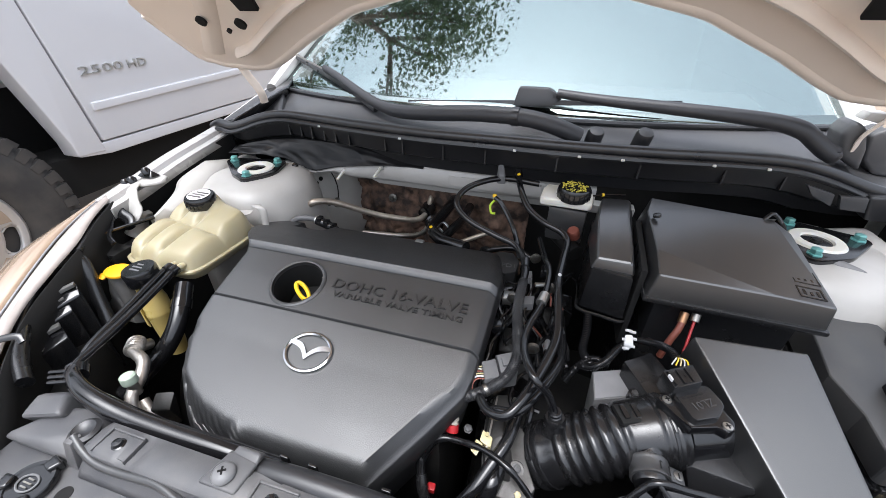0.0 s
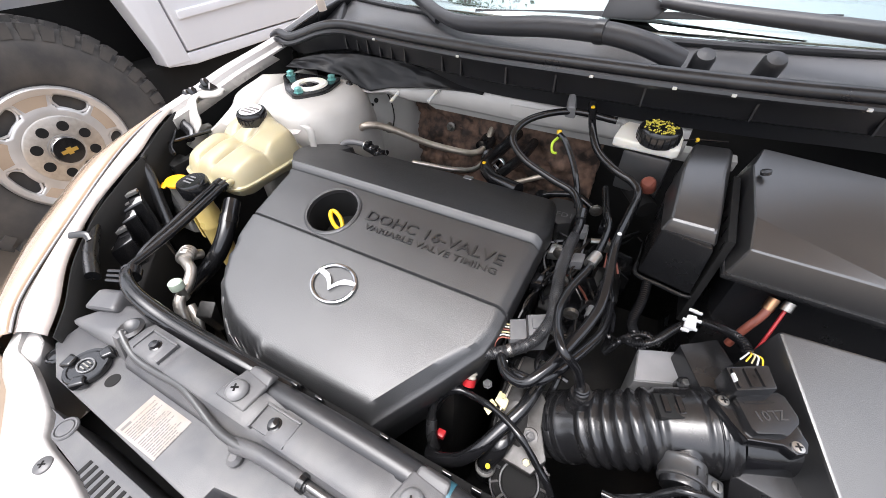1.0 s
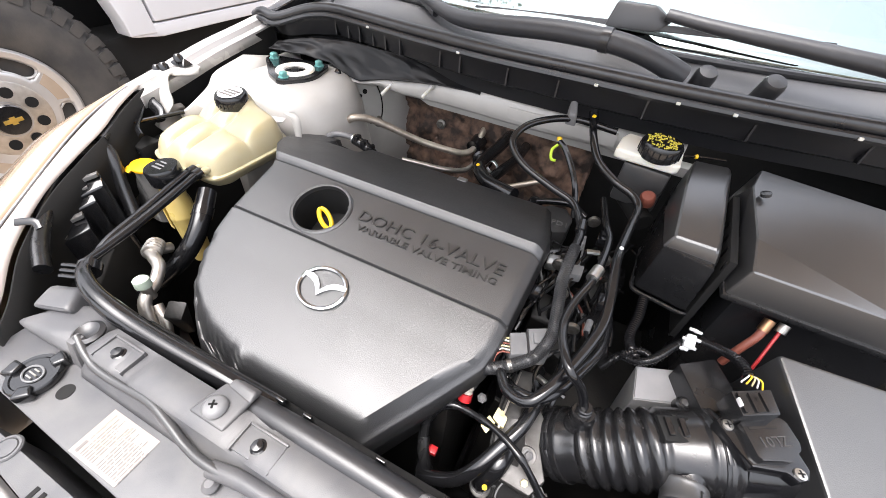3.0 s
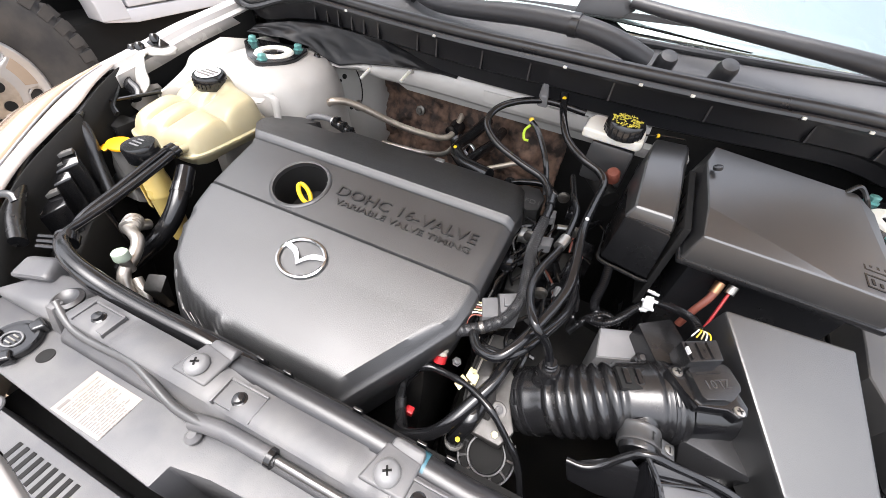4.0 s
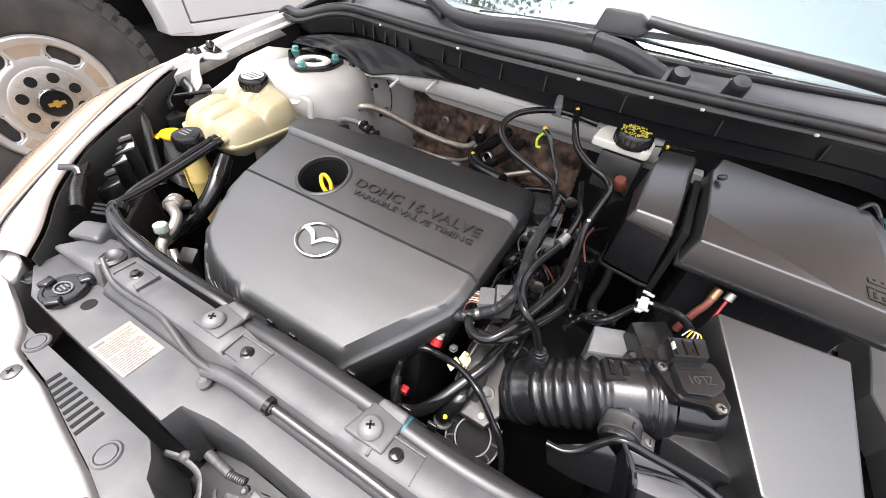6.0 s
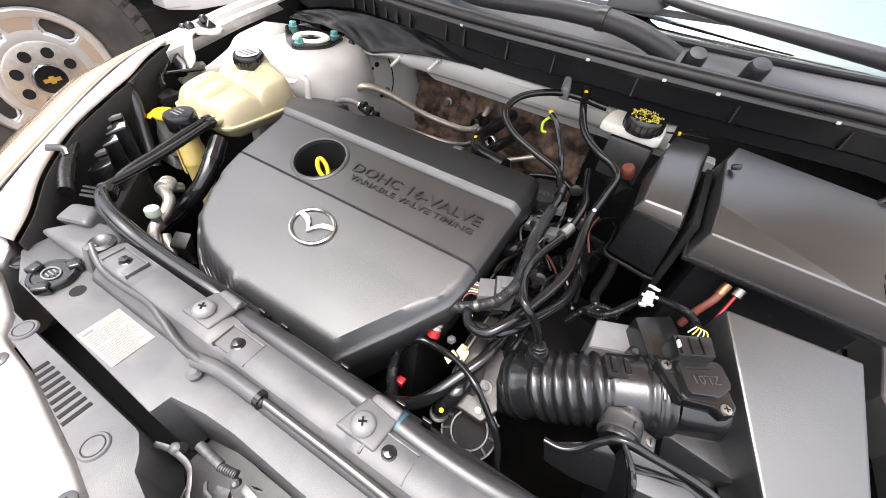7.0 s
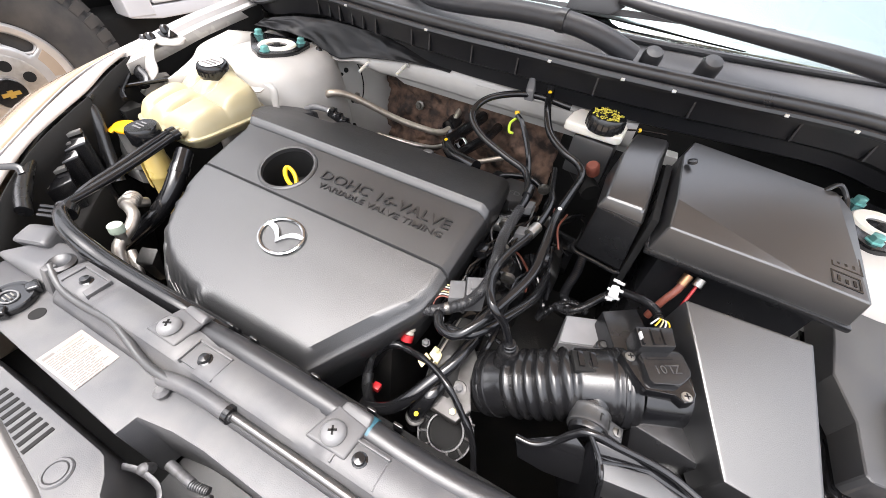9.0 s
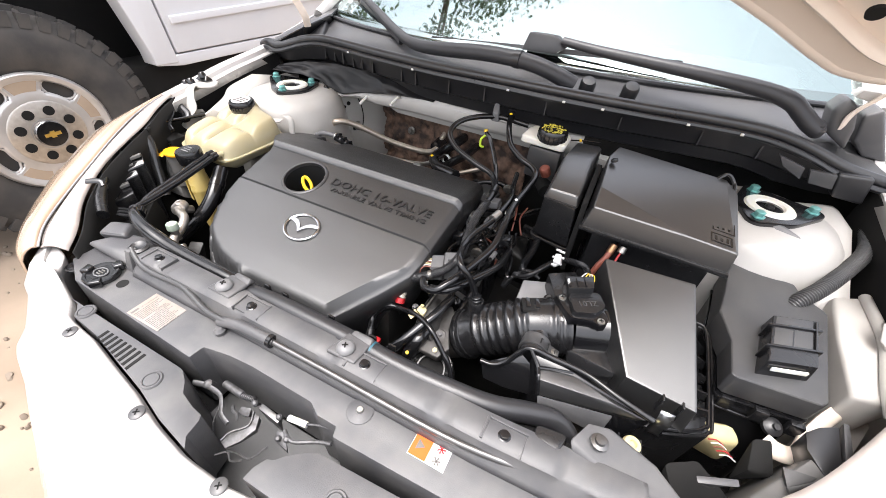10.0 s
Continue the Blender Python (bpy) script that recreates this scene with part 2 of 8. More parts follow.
def prism(outline, z0, z1, b=0.002, seg=2):
    """An upright body over a plan outline; z1 may be a function of x and y."""
    bm = bmesh.new()
    top = z1 if callable(z1) else (lambda x, y: z1)
    low = z0 if callable(z0) else (lambda x, y: z0)
    a = [bm.verts.new((x, y, low(x, y))) for x, y in outline]
    c = [bm.verts.new((x, y, top(x, y))) for x, y in outline]
    bm.faces.new(a[::-1])
    bm.faces.new(c)
    n = len(a)
    for i in range(n):
        bm.faces.new((a[i], a[(i + 1) % n], c[(i + 1) % n], c[i]))
    bmesh.ops.recalc_face_normals(bm, faces=bm.faces)
    return bevelled(bm, b, seg)


def smooth_path(points, steps=6):
    """Points on a rounded curve through the given ones."""
    p = [Vector(q) for q in points]
    p = [p[0] * 2 - p[1]] + p + [p[-1] * 2 - p[-2]]
    out = []
    for i in range(1, len(p) - 2):
        for k in range(steps):
            t = k / steps
            out.append(0.5 * (2 * p[i] + (p[i + 1] - p[i - 1]) * t + (2 * p[i - 1] - 5 * p[i] + 4 * p[i + 1] - p[i + 2]) * t * t
                              + (3 * p[i] - p[i - 1] - 3 * p[i + 1] + p[i + 2]) * t ** 3))
    out.append(p[-2])
    return out


def tube(points, r, n=12, steps=6, wave=None, flat=1.0, bm=None, ring=None):
    """A pipe along a rounded path. wave: (pitch, depth) of its corrugation; ring: radius as a function of 0..1."""
    path = smooth_path(points, steps)
    if wave:
        fine, pitch = [path[0]], wave[0] / 4
        carry = 0.0
        for a, c in zip(path, path[1:]):
            d = (c - a).length
            while carry + pitch <= d:
                carry += pitch
                fine.append(a.lerp(c, carry / d))
            carry -= d
        path = fine
    bm = bm or bmesh.new()
    rings, normal = [], None
    for i, c in enumerate(path):
        t = (path[min(i + 1, len(path) - 1)] - path[max(i - 1, 0)]).normalized()
        if normal is None:
            normal = t.orthogonal().normalized()
        normal = (normal - t * normal.dot(t)).normalized()
        side = t.cross(normal)
        rad = r if ring is None else ring(i / (len(path) - 1))
        if wave:
            rad *= 1 - wave[1] * (0, 0, 1, 1)[i % 4]
        rings.append([bm.verts.new(c + normal * (rad * math.cos(2 * math.pi * k / n)) + side * (rad * flat * math.sin(2 * math.pi * k / n))) for k in range(n)])
    for a, c in zip(rings, rings[1:]):
        for k in range(n):
            bm.faces.new((a[k], a[(k + 1) % n], c[(k + 1) % n], c[k]))
    bm.faces.new(rings[0][::-1])
    bm.faces.new(rings[-1])
    return bm


def lathe(profile, at, axis=(0, 0, 1), n=28, bm=None, start=0.0, foot=True):
    """A turned body: radius and height along the axis from a foot point."""
    bm = bm or bmesh.new()
    q = Vector((0, 0, 1)).rotation_difference(Vector(axis).normalized()).to_matrix()
    rings = []
    for r, h in profile:
        r = max(r, 0.0001)
        rings.append([bm.verts.new(Vector(at) + q @ Vector((r * math.cos(start + 2 * math.pi * k / n), r * math.sin(start + 2 * math.pi * k / n), h))) for k in range(n)])
    for a, c in zip(rings, rings[1:]):
        for k in range(n):
            bm.faces.new((a[k], a[(k + 1) % n], c[(k + 1) % n], c[k]))
    if foot:
        bm.faces.new(rings[0][::-1])
    if foot or len(profile) > 4 and profile[-1][0] < 0.001:
        bm.faces.new(rings[-1])
    return bm


def sheet(f, nu, nv):
    """A surface f(u, v) over 0..1 each."""
    bm = bmesh.new()
    g = [[bm.verts.new(f(i / nu, j / nv)) for j in range(nv + 1)] for i in range(nu + 1)]
    for i in range(nu):
        for j in range(nv):
            bm.faces.new((g[i][j], g[i + 1][j], g[i + 1][j + 1], g[i][j + 1]))
    return bm


def table(pairs):
    """A piecewise straight function."""
    xs, ys = [p[0] for p in pairs], [p[1] for p in pairs]
    return lambda t: float(np.interp(t, xs, ys))


def lettering(name, body, origin, along, up, width, lift, material, parent, label="", height=None, bold=0.0):
    """Raised letters of the built-in font on a flat place: origin of the text, its direction, its upward direction."""
    cu = bpy.data.curves.new(name, "FONT")
    cu.body, cu.extrude, cu.resolution_u, cu.offset = body, 0.5, 2, bold
    ob = bpy.data.objects.new(name, cu)
    scene.collection.objects.link(ob)
    me = bpy.data.meshes.new_from_object(ob.evaluated_get(bpy.context.evaluated_depsgraph_get()))
    bpy.data.objects.remove(ob)
    bm = bmesh.new()
    bm.from_mesh(me)
    bpy.data.meshes.remove(me)
    x0, x1 = min(v.co.x for v in bm.verts), max(v.co.x for v in bm.verts)
    y0, y1 = min(v.co.y for v in bm.verts), max(v.co.y for v in bm.verts)
    a = Vector(along).normalized()
    nrm = a.cross(Vector(up)).normalized()
    u = nrm.cross(a)
    s = width / (x1 - x0)
    sy = height / (y1 - y0) if height else s
    for v in bm.verts:
        v.co = Vector(origin) + a * ((v.co.x - x0) * s) + u * ((v.co.y - y0) * sy) + nrm * (v.co.z * lift * 2)
    return part(name, bm, material, parent, label, smooth=0)


# ---- ground ----
def ground_z(x, y):
    return 0.02 * noise.noise((x * 0.5, y * 0.5, 0)) if abs(x) < 12 and abs(y) < 12 else 0.0


bm = bmesh.new()
ticks = [-900, -250, -70, -25] + [-12 + 0.6 * i for i in range(41)] + [25, 70, 250, 900]
rows = [[bm.verts.new((x, y, ground_z(x, y))) for y in ticks] for x in ticks]
for i in range(len(ticks) - 1):
    for j in range(len(ticks) - 1):
        bm.faces.new((rows[i][j], rows[i + 1][j], rows[i + 1][j + 1], rows[i][j + 1]))
ground = tagged(part("ground", bm, dirt), "dry brown dirt drive under both vehicles", "ground", kind="structure")
bm = bmesh.new()
rng = random.Random(4)
for _ in range(900):
    x, y = rng.uniform(-2.2, 0.6), rng.uniform(-0.9, 1.4)
    s = rng.uniform(0.004, 0.016)
    bmesh.ops.create_icosphere(bm, subdivisions=1, radius=s, matrix=pose(x, y, ground_z(x, y) + s * 0.3, rng.uniform(0, 90), rng.uniform(0, 90)) @ Matrix.Diagonal((1, rng.uniform(0.6, 1), 0.7, 1)))
gravel_mat = mat("pale gravel", (0.22, 0.18, 0.14), 0.9, second=(0.14, 0.11, 0.085), spread=0.9, stain=9, grain=200, bump=0.6)
tagged(part("gravel", bm, gravel_mat), "loose small gravel stones on the dirt drive", "gravel", kind="stuff")

# ---- car body ----
car = thing("car", (0, 1.0, 0), "white hatchback car with its bonnet propped open", "car")
BUMPER_EDGE = [(0.490, 0.36), (0.468, 0.338), (0.433, 0.336), (0.36, 0.316), (0.329, 0.297), (0.267, 0.293), (0.205, 0.282), (0.144, 0.272), (0.088, 0.259), (0.03, 0.251)]
EDGE = [(-x, y) for x, y in BUMPER_EDGE] + BUMPER_EDGE[::-1]


def bumper_at(u, v):
    i = u * (len(EDGE) - 1)
    k = min(int(i), len(EDGE) - 2)
    e = Vector(EDGE[k]).lerp(Vector(EDGE[k + 1]), i - k)
    out = Vector((e.x * 1.5, -0.55 + 0.1 * abs(e.x))).normalized()
    d = table([(0, 0), (0.08, 0.004), (0.25, 0.05), (0.45, 0.11), (0.6, 0.14), (0.8, 0.16), (1, 0.14)])(v)
    z = table([(0, 0.818), (0.08, 0.832), (0.25, 0.826), (0.45, 0.79), (0.6, 0.72), (0.8, 0.5), (1, 0.22)])(v)
    d *= 1 - 0.52 * (abs(e.x) / 0.481) ** 2
    q = e + out * d
    return Vector((q.x, q.y, z + 0.024 * (abs(e.x) / 0.49) ** 8 * max(0, 1 - v * 1.6)))


front_bumper = part("front_bumper", sheet(bumper_at, 68, 30), white_paint, car, "white painted front bumper skin", smooth=60)

for sx in (-1, 1):
    part("bumper_corner", hull([(sx * x, y, z) for x, y, z in ((0.488, 0.357, 0.843), (0.468, 0.33, 0.838), (0.507, 0.345, 0.826), (0.520, 0.348, 0.80), (0.505, 0.315, 0.785), (0.46, 0.30, 0.80), (0.545, 0.375, 0.78), (0.53, 0.36, 0.66), (0.48, 0.29, 0.66), (0.525, 0.368, 0.832), (0.50, 0.370, 0.846), (0.452, 0.360, 0.845), (0.44, 0.345, 0.838))], 0.006, 3), white_paint, car, "white bumper corner below the headlamp")

FENDER = [(0.80, 1.42, 1.05), (0.79, 1.28, 1.022), (0.775, 1.12, 0.992), (0.766, 0.95, 0.97), (0.763, 0.86, 0.953), (0.765, 0.80, 0.940), (0.768, 0.765, 0.932)]
CROSS = [(-0.045, -0.034), (-0.044, -0.014), (-0.030, -0.012), (-0.026, -0.002), (-0.012, 0.002), (0, -0.002), (0.012, -0.016), (0.024, -0.05), (0.032, -0.1), (0.036, -0.18), (0.036, -0.3), (0.02, -0.5), (-0.01, -0.62)]
LENS_EDGE = [(0.762, 0.772, 0.932), (0.735, 0.71, 0.927), (0.705, 0.65, 0.92), (0.668, 0.585, 0.908), (0.628, 0.513, 0.890), (0.575, 0.434, 0.875), (0.525, 0.375, 0.866), (0.490, 0.345, 0.856)]
RIM_EDGE = [(0.745, 0.785, 0.936), (0.705, 0.715, 0.928), (0.668, 0.655, 0.918), (0.618, 0.583, 0.905), (0.560, 0.510, 0.888), (0.497, 0.452, 0.875), (0.455, 0.408, 0.864), (0.445, 0.366, 0.854)]
edge = smooth_path(FENDER, 8)
lens_edge = smooth_path(LENS_EDGE, 6)
rim_edge = smooth_path(RIM_EDGE, 6)
rim_edge_worn = smooth_path([(0.745, 0.785, 0.936), (0.703, 0.716, 0.930), (0.662, 0.655, 0.920), (0.634, 0.590, 0.907), (0.603, 0.522, 0.891), (0.545, 0.450, 0.875), (0.480, 0.400, 0.864), (0.450, 0.366, 0.854)], 6)
BULGE = [(0.0, 0.0), (0.018, 0.001), (0.042, -0.006), (0.066, -0.018), (0.084, -0.034), (0.094, -0.058), (0.098, -0.10), (0.09, -0.17)]


def off_line(line, i, d, h, sx):
    """A point beside a line of the wing: d outwards, h up."""
    i = min(max(int(round(i)), 0), len(line) - 1)
    t = line[min(i + 1, len(line) - 1)] - line[max(i - 1, 0)]
    out = Vector((-t.y, t.x, 0)).normalized()
    if out.x < 0:
        out = -out
    p = line[i] + out * d
    return Vector((sx * p.x, p.y, p.z + h))


BRACKET = [(0.695, 0.876, 0.946), (0.722, 0.862, 0.946), (0.742, 0.842, 0.944), (0.742, 0.815, 0.935), (0.728, 0.795, 0.915), (0.716, 0.79, 0.89), (0.716, 0.80, 0.86), (0.72, 0.80, 0.80)]
bracket_line = smooth_path(BRACKET, 4)


def bracket_at(u, v, sx):
    i = int(round(u * (len(bracket_line) - 1)))
    t = bracket_line[min(i + 1, len(bracket_line) - 1)] - bracket_line[max(i - 1, 0)]
    w = t.cross(Vector((0.35, -0.35, 1))).normalized() * (0.019 + 0.014 * min(1, u * 2.2)) * min(1, 0.35 + 0.65 * math.sqrt(min(1, u / 0.14)))
    p = bracket_line[i] + w * (2 * v - 1) + Vector((0, 0, -0.006 * abs(2 * v - 1) ** 4))
    return Vector((sx * p.x, p.y, p.z))


for sx in (-1, 1):
    def fender_at(u, v):
        d, h = CROSS[int(round(v * (len(CROSS) - 1)))]
        return off_line(edge, u * (len(edge) - 1), d, h, sx)

    def bulge_at(u, v, deep=0.0):
        d, h = BULGE[int(round(v * (len(BULGE) - 1)))]
        k = min(1, 0.14 + 2.6 * u) * min(1, 0.35 + 1.6 * (1 - u))
        return off_line(lens_edge, u * (len(lens_edge) - 1), d * k - deep, h * (0.5 + 0.5 * k) - 0.4 * deep, sx)

    def rim_at(u, v):
        i = int(round(u * (len(lens_edge) - 1)))
        a, c = off_line(lens_edge, i, -0.004, -0.003, sx), off_line(rim_edge if sx > 0 else rim_edge_worn, i, 0, 0, sx)
        return a.lerp(c, v) + Vector((0, 0, (0, 0.004, 0.0045, 0.0045, 0.001, -0.004)[int(round(v * 5))]))

    def skirt_at(u, v):
        p = bulge_at(u, 1)
        return Vector((p.x * (1 - 0.05 * v), p.y + 0.02 * v, p.z - 0.012 * v - (p.z - 0.25) * v))

    part("fender", sheet(fender_at, len(edge) - 1, len(CROSS) - 1), white_paint, car, "white painted front wing", smooth=50, solid=0.002)
    part("bumper_side", sheet(skirt_at, len(lens_edge) - 1, 8), white_paint, car, "white bumper side below the headlamp", smooth=50)
    # the left housing is a near-black copy for shade, the right is dusty grey
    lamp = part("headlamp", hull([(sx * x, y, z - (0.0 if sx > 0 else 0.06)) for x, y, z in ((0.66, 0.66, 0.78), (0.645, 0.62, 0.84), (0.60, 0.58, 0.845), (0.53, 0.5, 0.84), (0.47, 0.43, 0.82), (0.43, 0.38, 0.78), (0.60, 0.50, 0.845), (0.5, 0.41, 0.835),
                (0.66, 0.62, 0.6), (0.45, 0.4, 0.6), (0.5, 0.5, 0.6))], 0.006), dusty_grey if sx > 0 else void_black, car, "dusty headlamp housing, left copy blackened for shade")
    part("lens", sheet(bulge_at, len(lens_edge) - 1, len(BULGE) - 1), lens_mat, lamp, "hazy headlamp lens, reflected ground beige in its colour", smooth=60, solid=0.003)
    part("lens_rim", sheet(rim_at, len(lens_edge) - 1, 5), lens_rim_mat, lamp, "pale translucent lens flange", smooth=40, solid=0.002)
    part("rim_groove", tube([tuple(off_line(lens_edge, i, -0.002, 0.0005, sx)) for i in range(0, len(lens_edge), 3)], 0.0018, n=6), matte_silver, lamp, "thin grey joint")
    part("rim_line", tube([tuple(off_line(lens_edge, i, -0.016, 0.002, sx)) for i in range(2, len(lens_edge), 3)], 0.0014, n=6), matte_silver, lamp)
    if sx < 0:
        part("edge_seal", tube([(-0.781, 0.815, 0.922), (-0.739, 0.760, 0.915), (-0.712, 0.712, 0.911), (-0.685, 0.675, 0.907), (-0.660, 0.642, 0.900)], 0.014, n=12, flat=0.6), box_plastic, car, "black rubber edge strip")
        # added black sheet stands in for the dark gap and hides the lens back
        part("lamp_gap_sheet", sheet(lambda u, v: off_line(rim_edge_worn, u * (len(rim_edge_worn) - 1), -0.004 - 0.006 * v, -0.008 - 0.11 * v, -1), len(rim_edge_worn) - 1, 3), void_black, car, "added black sheet hiding the open headlamp shell", smooth=50, solid=0.002)
        part("housing_arc", tube([(-0.60, 0.602, 0.78), (-0.630, 0.622, 0.83), (-0.645, 0.636, 0.868), (-0.656, 0.641, 0.888), (-0.663, 0.630, 0.893), (-0.657, 0.589, 0.889), (-0.630, 0.546, 0.881), (-0.598, 0.510, 0.868), (-0.553, 0.474, 0.856), (-0.515, 0.452, 0.846)], 0.0115, n=14, flat=0.75), box_plastic, car, "black curved rim of the headlamp housing")
        part("side_panel", hull([(-0.676, 0.658, 0.84), (-0.648, 0.671, 0.84), (-0.595, 0.635, 0.76), (-0.643, 0.635, 0.76), (-0.66, 0.69, 0.80), (-0.60, 0.66, 0.74)], 0.002), dusty_grey, car, "dusty panel beside the fluid reservoir")
        part("tank_foot", hull([(-0.684, 0.690, 0.858), (-0.693, 0.716, 0.862), (-0.660, 0.712, 0.862), (-0.662, 0.690, 0.858), (-0.68, 0.69, 0.84), (-0.66, 0.71, 0.84)], 0.002), bay_paint, car, "white bracket under the coolant tank")
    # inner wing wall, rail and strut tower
    # the left panel is near black in place of shade, the right keeps bay paint
    part("inner_wing", hull([(sx * x, y, z) for x, y, z in ((0.70, 1.15, 0.3), (0.70, 1.15, 0.80), (0.70, 0.72, 0.78), (0.69, 0.62, 0.72), (0.68, 0.6, 0.3), (0.73, 1.15, 0.3), (0.73, 1.15, 0.80), (0.73, 0.72, 0.78), (0.72, 0.6, 0.3))], 0.004), void_black if sx < 0 else bay_paint, car, "inner wing panel, left one blackened as shade")
    tower = part("strut_tower", lathe([(0.165, -0.3), (0.150, -0.16), (0.138, -0.07), (0.127, -0.028), (0.11, -0.01), (0.085, -0.002), (0.034, 0.0), (0.032, -0.03), (0.0, -0.03)], (sx * 0.565, 1.0, 0.929), n=44), bay_paint, car, "white painted strut tower dome")
    part("tower_skirt", hull([(sx * x, y, z) for x, y, z in ((0.44, 1.02, 0.6), (0.46, 1.04, 0.86), (0.5, 1.1, 0.90), (0.70, 1.12, 0.93), (0.71, 1.03, 0.925), (0.705, 0.875, 0.862), (0.5, 0.86, 0.80), (0.44, 0.9, 0.6), (0.705, 0.875, 0.6), (0.71, 1.12, 0.6))], 0.03, 4), bay_paint, car, "white painted side of the strut tower")
    # near-black face puts the shadow under the wing flange into colour
    part("wing_inner_face", hull([(sx * x, y, z) for x in (0.726, 0.732) for y, z in ((0.78, 0.75), (0.78, 0.912), (0.88, 0.936), (0.95, 0.951), (1.12, 0.974), (1.12, 0.75))], 0.0), void_black, car, "inside of the wing, blackened for shade")
    # bracket of the wing flange
    wb = part("wing_bracket", sheet(lambda u, v: bracket_at(u, v, sx), 24, 6), bay_paint, car, "white painted wing support bracket", smooth=50, solid=0.003)

for sx in (-1, 1):
    wheel_hub = part("wheel", lathe([(0.20, 0.09), (0.27, 0.098), (0.30, 0.085), (0.312, 0.06), (0.312, -0.06), (0.30, -0.085), (0.27, -0.098), (0.20, -0.09)], (sx * 0.715, 0.96, 0.312), (1, 0, 0), n=48), tyre_rubber, car, "black road tyre")
    part("rim", lathe([(0.205, -0.085), (0.20, 0.08), (0.18, 0.06), (0.06, 0.075), (0.0, 0.075)], (sx * 0.715, 0.96, 0.312), (sx, 0, 0), n=40), rim_metal, wheel_hub, "silver wheel rim")

# sloping apron between the tower and the opening in the wing
APRON = [smooth_path(p, 6) for p in (
    [(-0.714, 0.995, 0.90), (-0.708, 0.92, 0.885), (-0.684, 0.875, 0.87), (-0.666, 0.815, 0.86), (-0.657, 0.785, 0.855)],
    [(-0.720, 0.995, 0.934), (-0.714, 0.92, 0.923), (-0.689, 0.875, 0.911), (-0.671, 0.815, 0.898), (-0.662, 0.785, 0.895)],
    [(-0.714, 1.00, 0.938), (-0.706, 0.925, 0.926), (-0.682, 0.88, 0.913), (-0.666, 0.82, 0.899), (-0.656, 0.787, 0.896)],
    [(-0.665, 1.06, 0.930), (-0.652, 0.985, 0.905), (-0.640, 0.915, 0.885), (-0.643, 0.84, 0.870), (-0.643, 0.785, 0.866)])]
part("wing_apron", sheet(lambda u, v: APRON[int(round(v * 3))][int(round(u * (len(APRON[0]) - 1)))], len(APRON[0]) - 1, 3), bay_paint, car, "white painted apron beside the coolant tank", smooth=50, solid=0.002)

# bay floor, cross member, bulkhead
part("bay_floor", box(-0.72, 0.72, 0.40, 1.3, 0.28, 0.30), void_black, car, "black splash shield")
part("bulkhead", box(-0.80, 0.80, 1.26, 1.30, 0.30, 0.98), void_black, car, "black bulkhead")
part("bulkhead_side", hull([(-0.50, 1.09, 0.60), (-0.50, 1.09, 0.915), (-0.445, 1.25, 0.60), (-0.435, 1.25, 0.895), (-0.52, 1.12, 0.6), (-0.52, 1.12, 0.915), (-0.45, 1.27, 0.9), (-0.45, 1.27, 0.6), (-0.41, 1.255, 0.66), (-0.425, 1.25, 0.75)], 0.006), bay_paint, car, "white painted bulkhead end panel")


beam_top = table([(-0.56, 0.920), (-0.50, 0.914), (-0.455, 0.913), (-0.40, 0.930), (-0.27, 0.948), (-0.16, 0.953), (0.05, 0.953), (0.45, 0.945)])
beam_low = table([(-0.56, 0.906), (-0.455, 0.905), (-0.41, 0.912), (-0.35, 0.904), (-0.16, 0.908), (0.05, 0.906), (0.45, 0.90)])


def beam_at(u, v):
    x = -0.56 + u * 0.77
    a, c = beam_top(x), beam_low(x)
    d, z = [(0.035, a + 0.006), (0.006, a), (0.001, a - 0.004), (-0.002, (a + c) / 2), (0.0, c + 0.005), (0.006, c), (0.03, c - 0.003)][int(round(v * 6))]
    return Vector((x, 1.086 + d + 0.004 * math.sin(x * 17), z))


part("cowl_beam", sheet(beam_at, 60, 6), bay_paint, car, "white painted cross beam under the cowl", smooth=50, solid=0.003)
part("beam_emboss", hull([(x, y, z) for x, z in ((-0.11, 0.942), (0.10, 0.942), (-0.105, 0.918), (0.10, 0.916)) for y in (1.078, 1.09)], 0.003), bay_paint, car, "raised field on the cross beam")
part("lower_beam", hull([(-0.33, 1.11, 0.900), (0.30, 1.11, 0.900), (-0.30, 1.115, 0.884), (0.30, 1.115, 0.878), (-0.33, 1.14, 0.9), (0.3, 1.14, 0.9)], 0.003), bay_paint, car, "second white flange below the beam")
pad = sheet(lambda u, v: Vector((-0.445 + 0.52 * u, 1.243 - 0.05 * u - 0.020 * noise.noise((u * 9, v * 5, 3)) - 0.008 * noise.noise((u * 26, v * 13, 7)) - 0.005 * noise.noise((u * 60, v * 30, 1)),
                                 0.62 + (0.265 - 0.02 * math.sin(u * 9) * 0.4) * v)), 110, 50)
part("insulation_pad", pad, rust_pad, car, "brown rust-stained fibrous heat insulation", smooth=80, solid=0.008)
for x, z in ((-0.381, 0.921), (-0.282, 0.938)):
    part("stud", tube([(x + 0.004, 1.092, z + 0.004), (x - 0.004, 1.058, z - 0.014)], 0.0036, n=10), milk_plastic, car, "pale threaded stud")
    part("stud_washer", lathe([(0.008, 0), (0.008, 0.002), (0.004, 0.003)], (x + 0.003, 1.088, z + 0.002), (-0.2, -1, -0.4), n=14), bay_paint, car)
part("washer_stud", lathe([(0.013, 0), (0.013, 0.003), (0.007, 0.004), (0.006, 0.010), (0.0, 0.010)], (-0.316, 1.224, 0.792), (0, -1, 0.2), n=8), dark_zinc, car, "steel nut on the insulation")
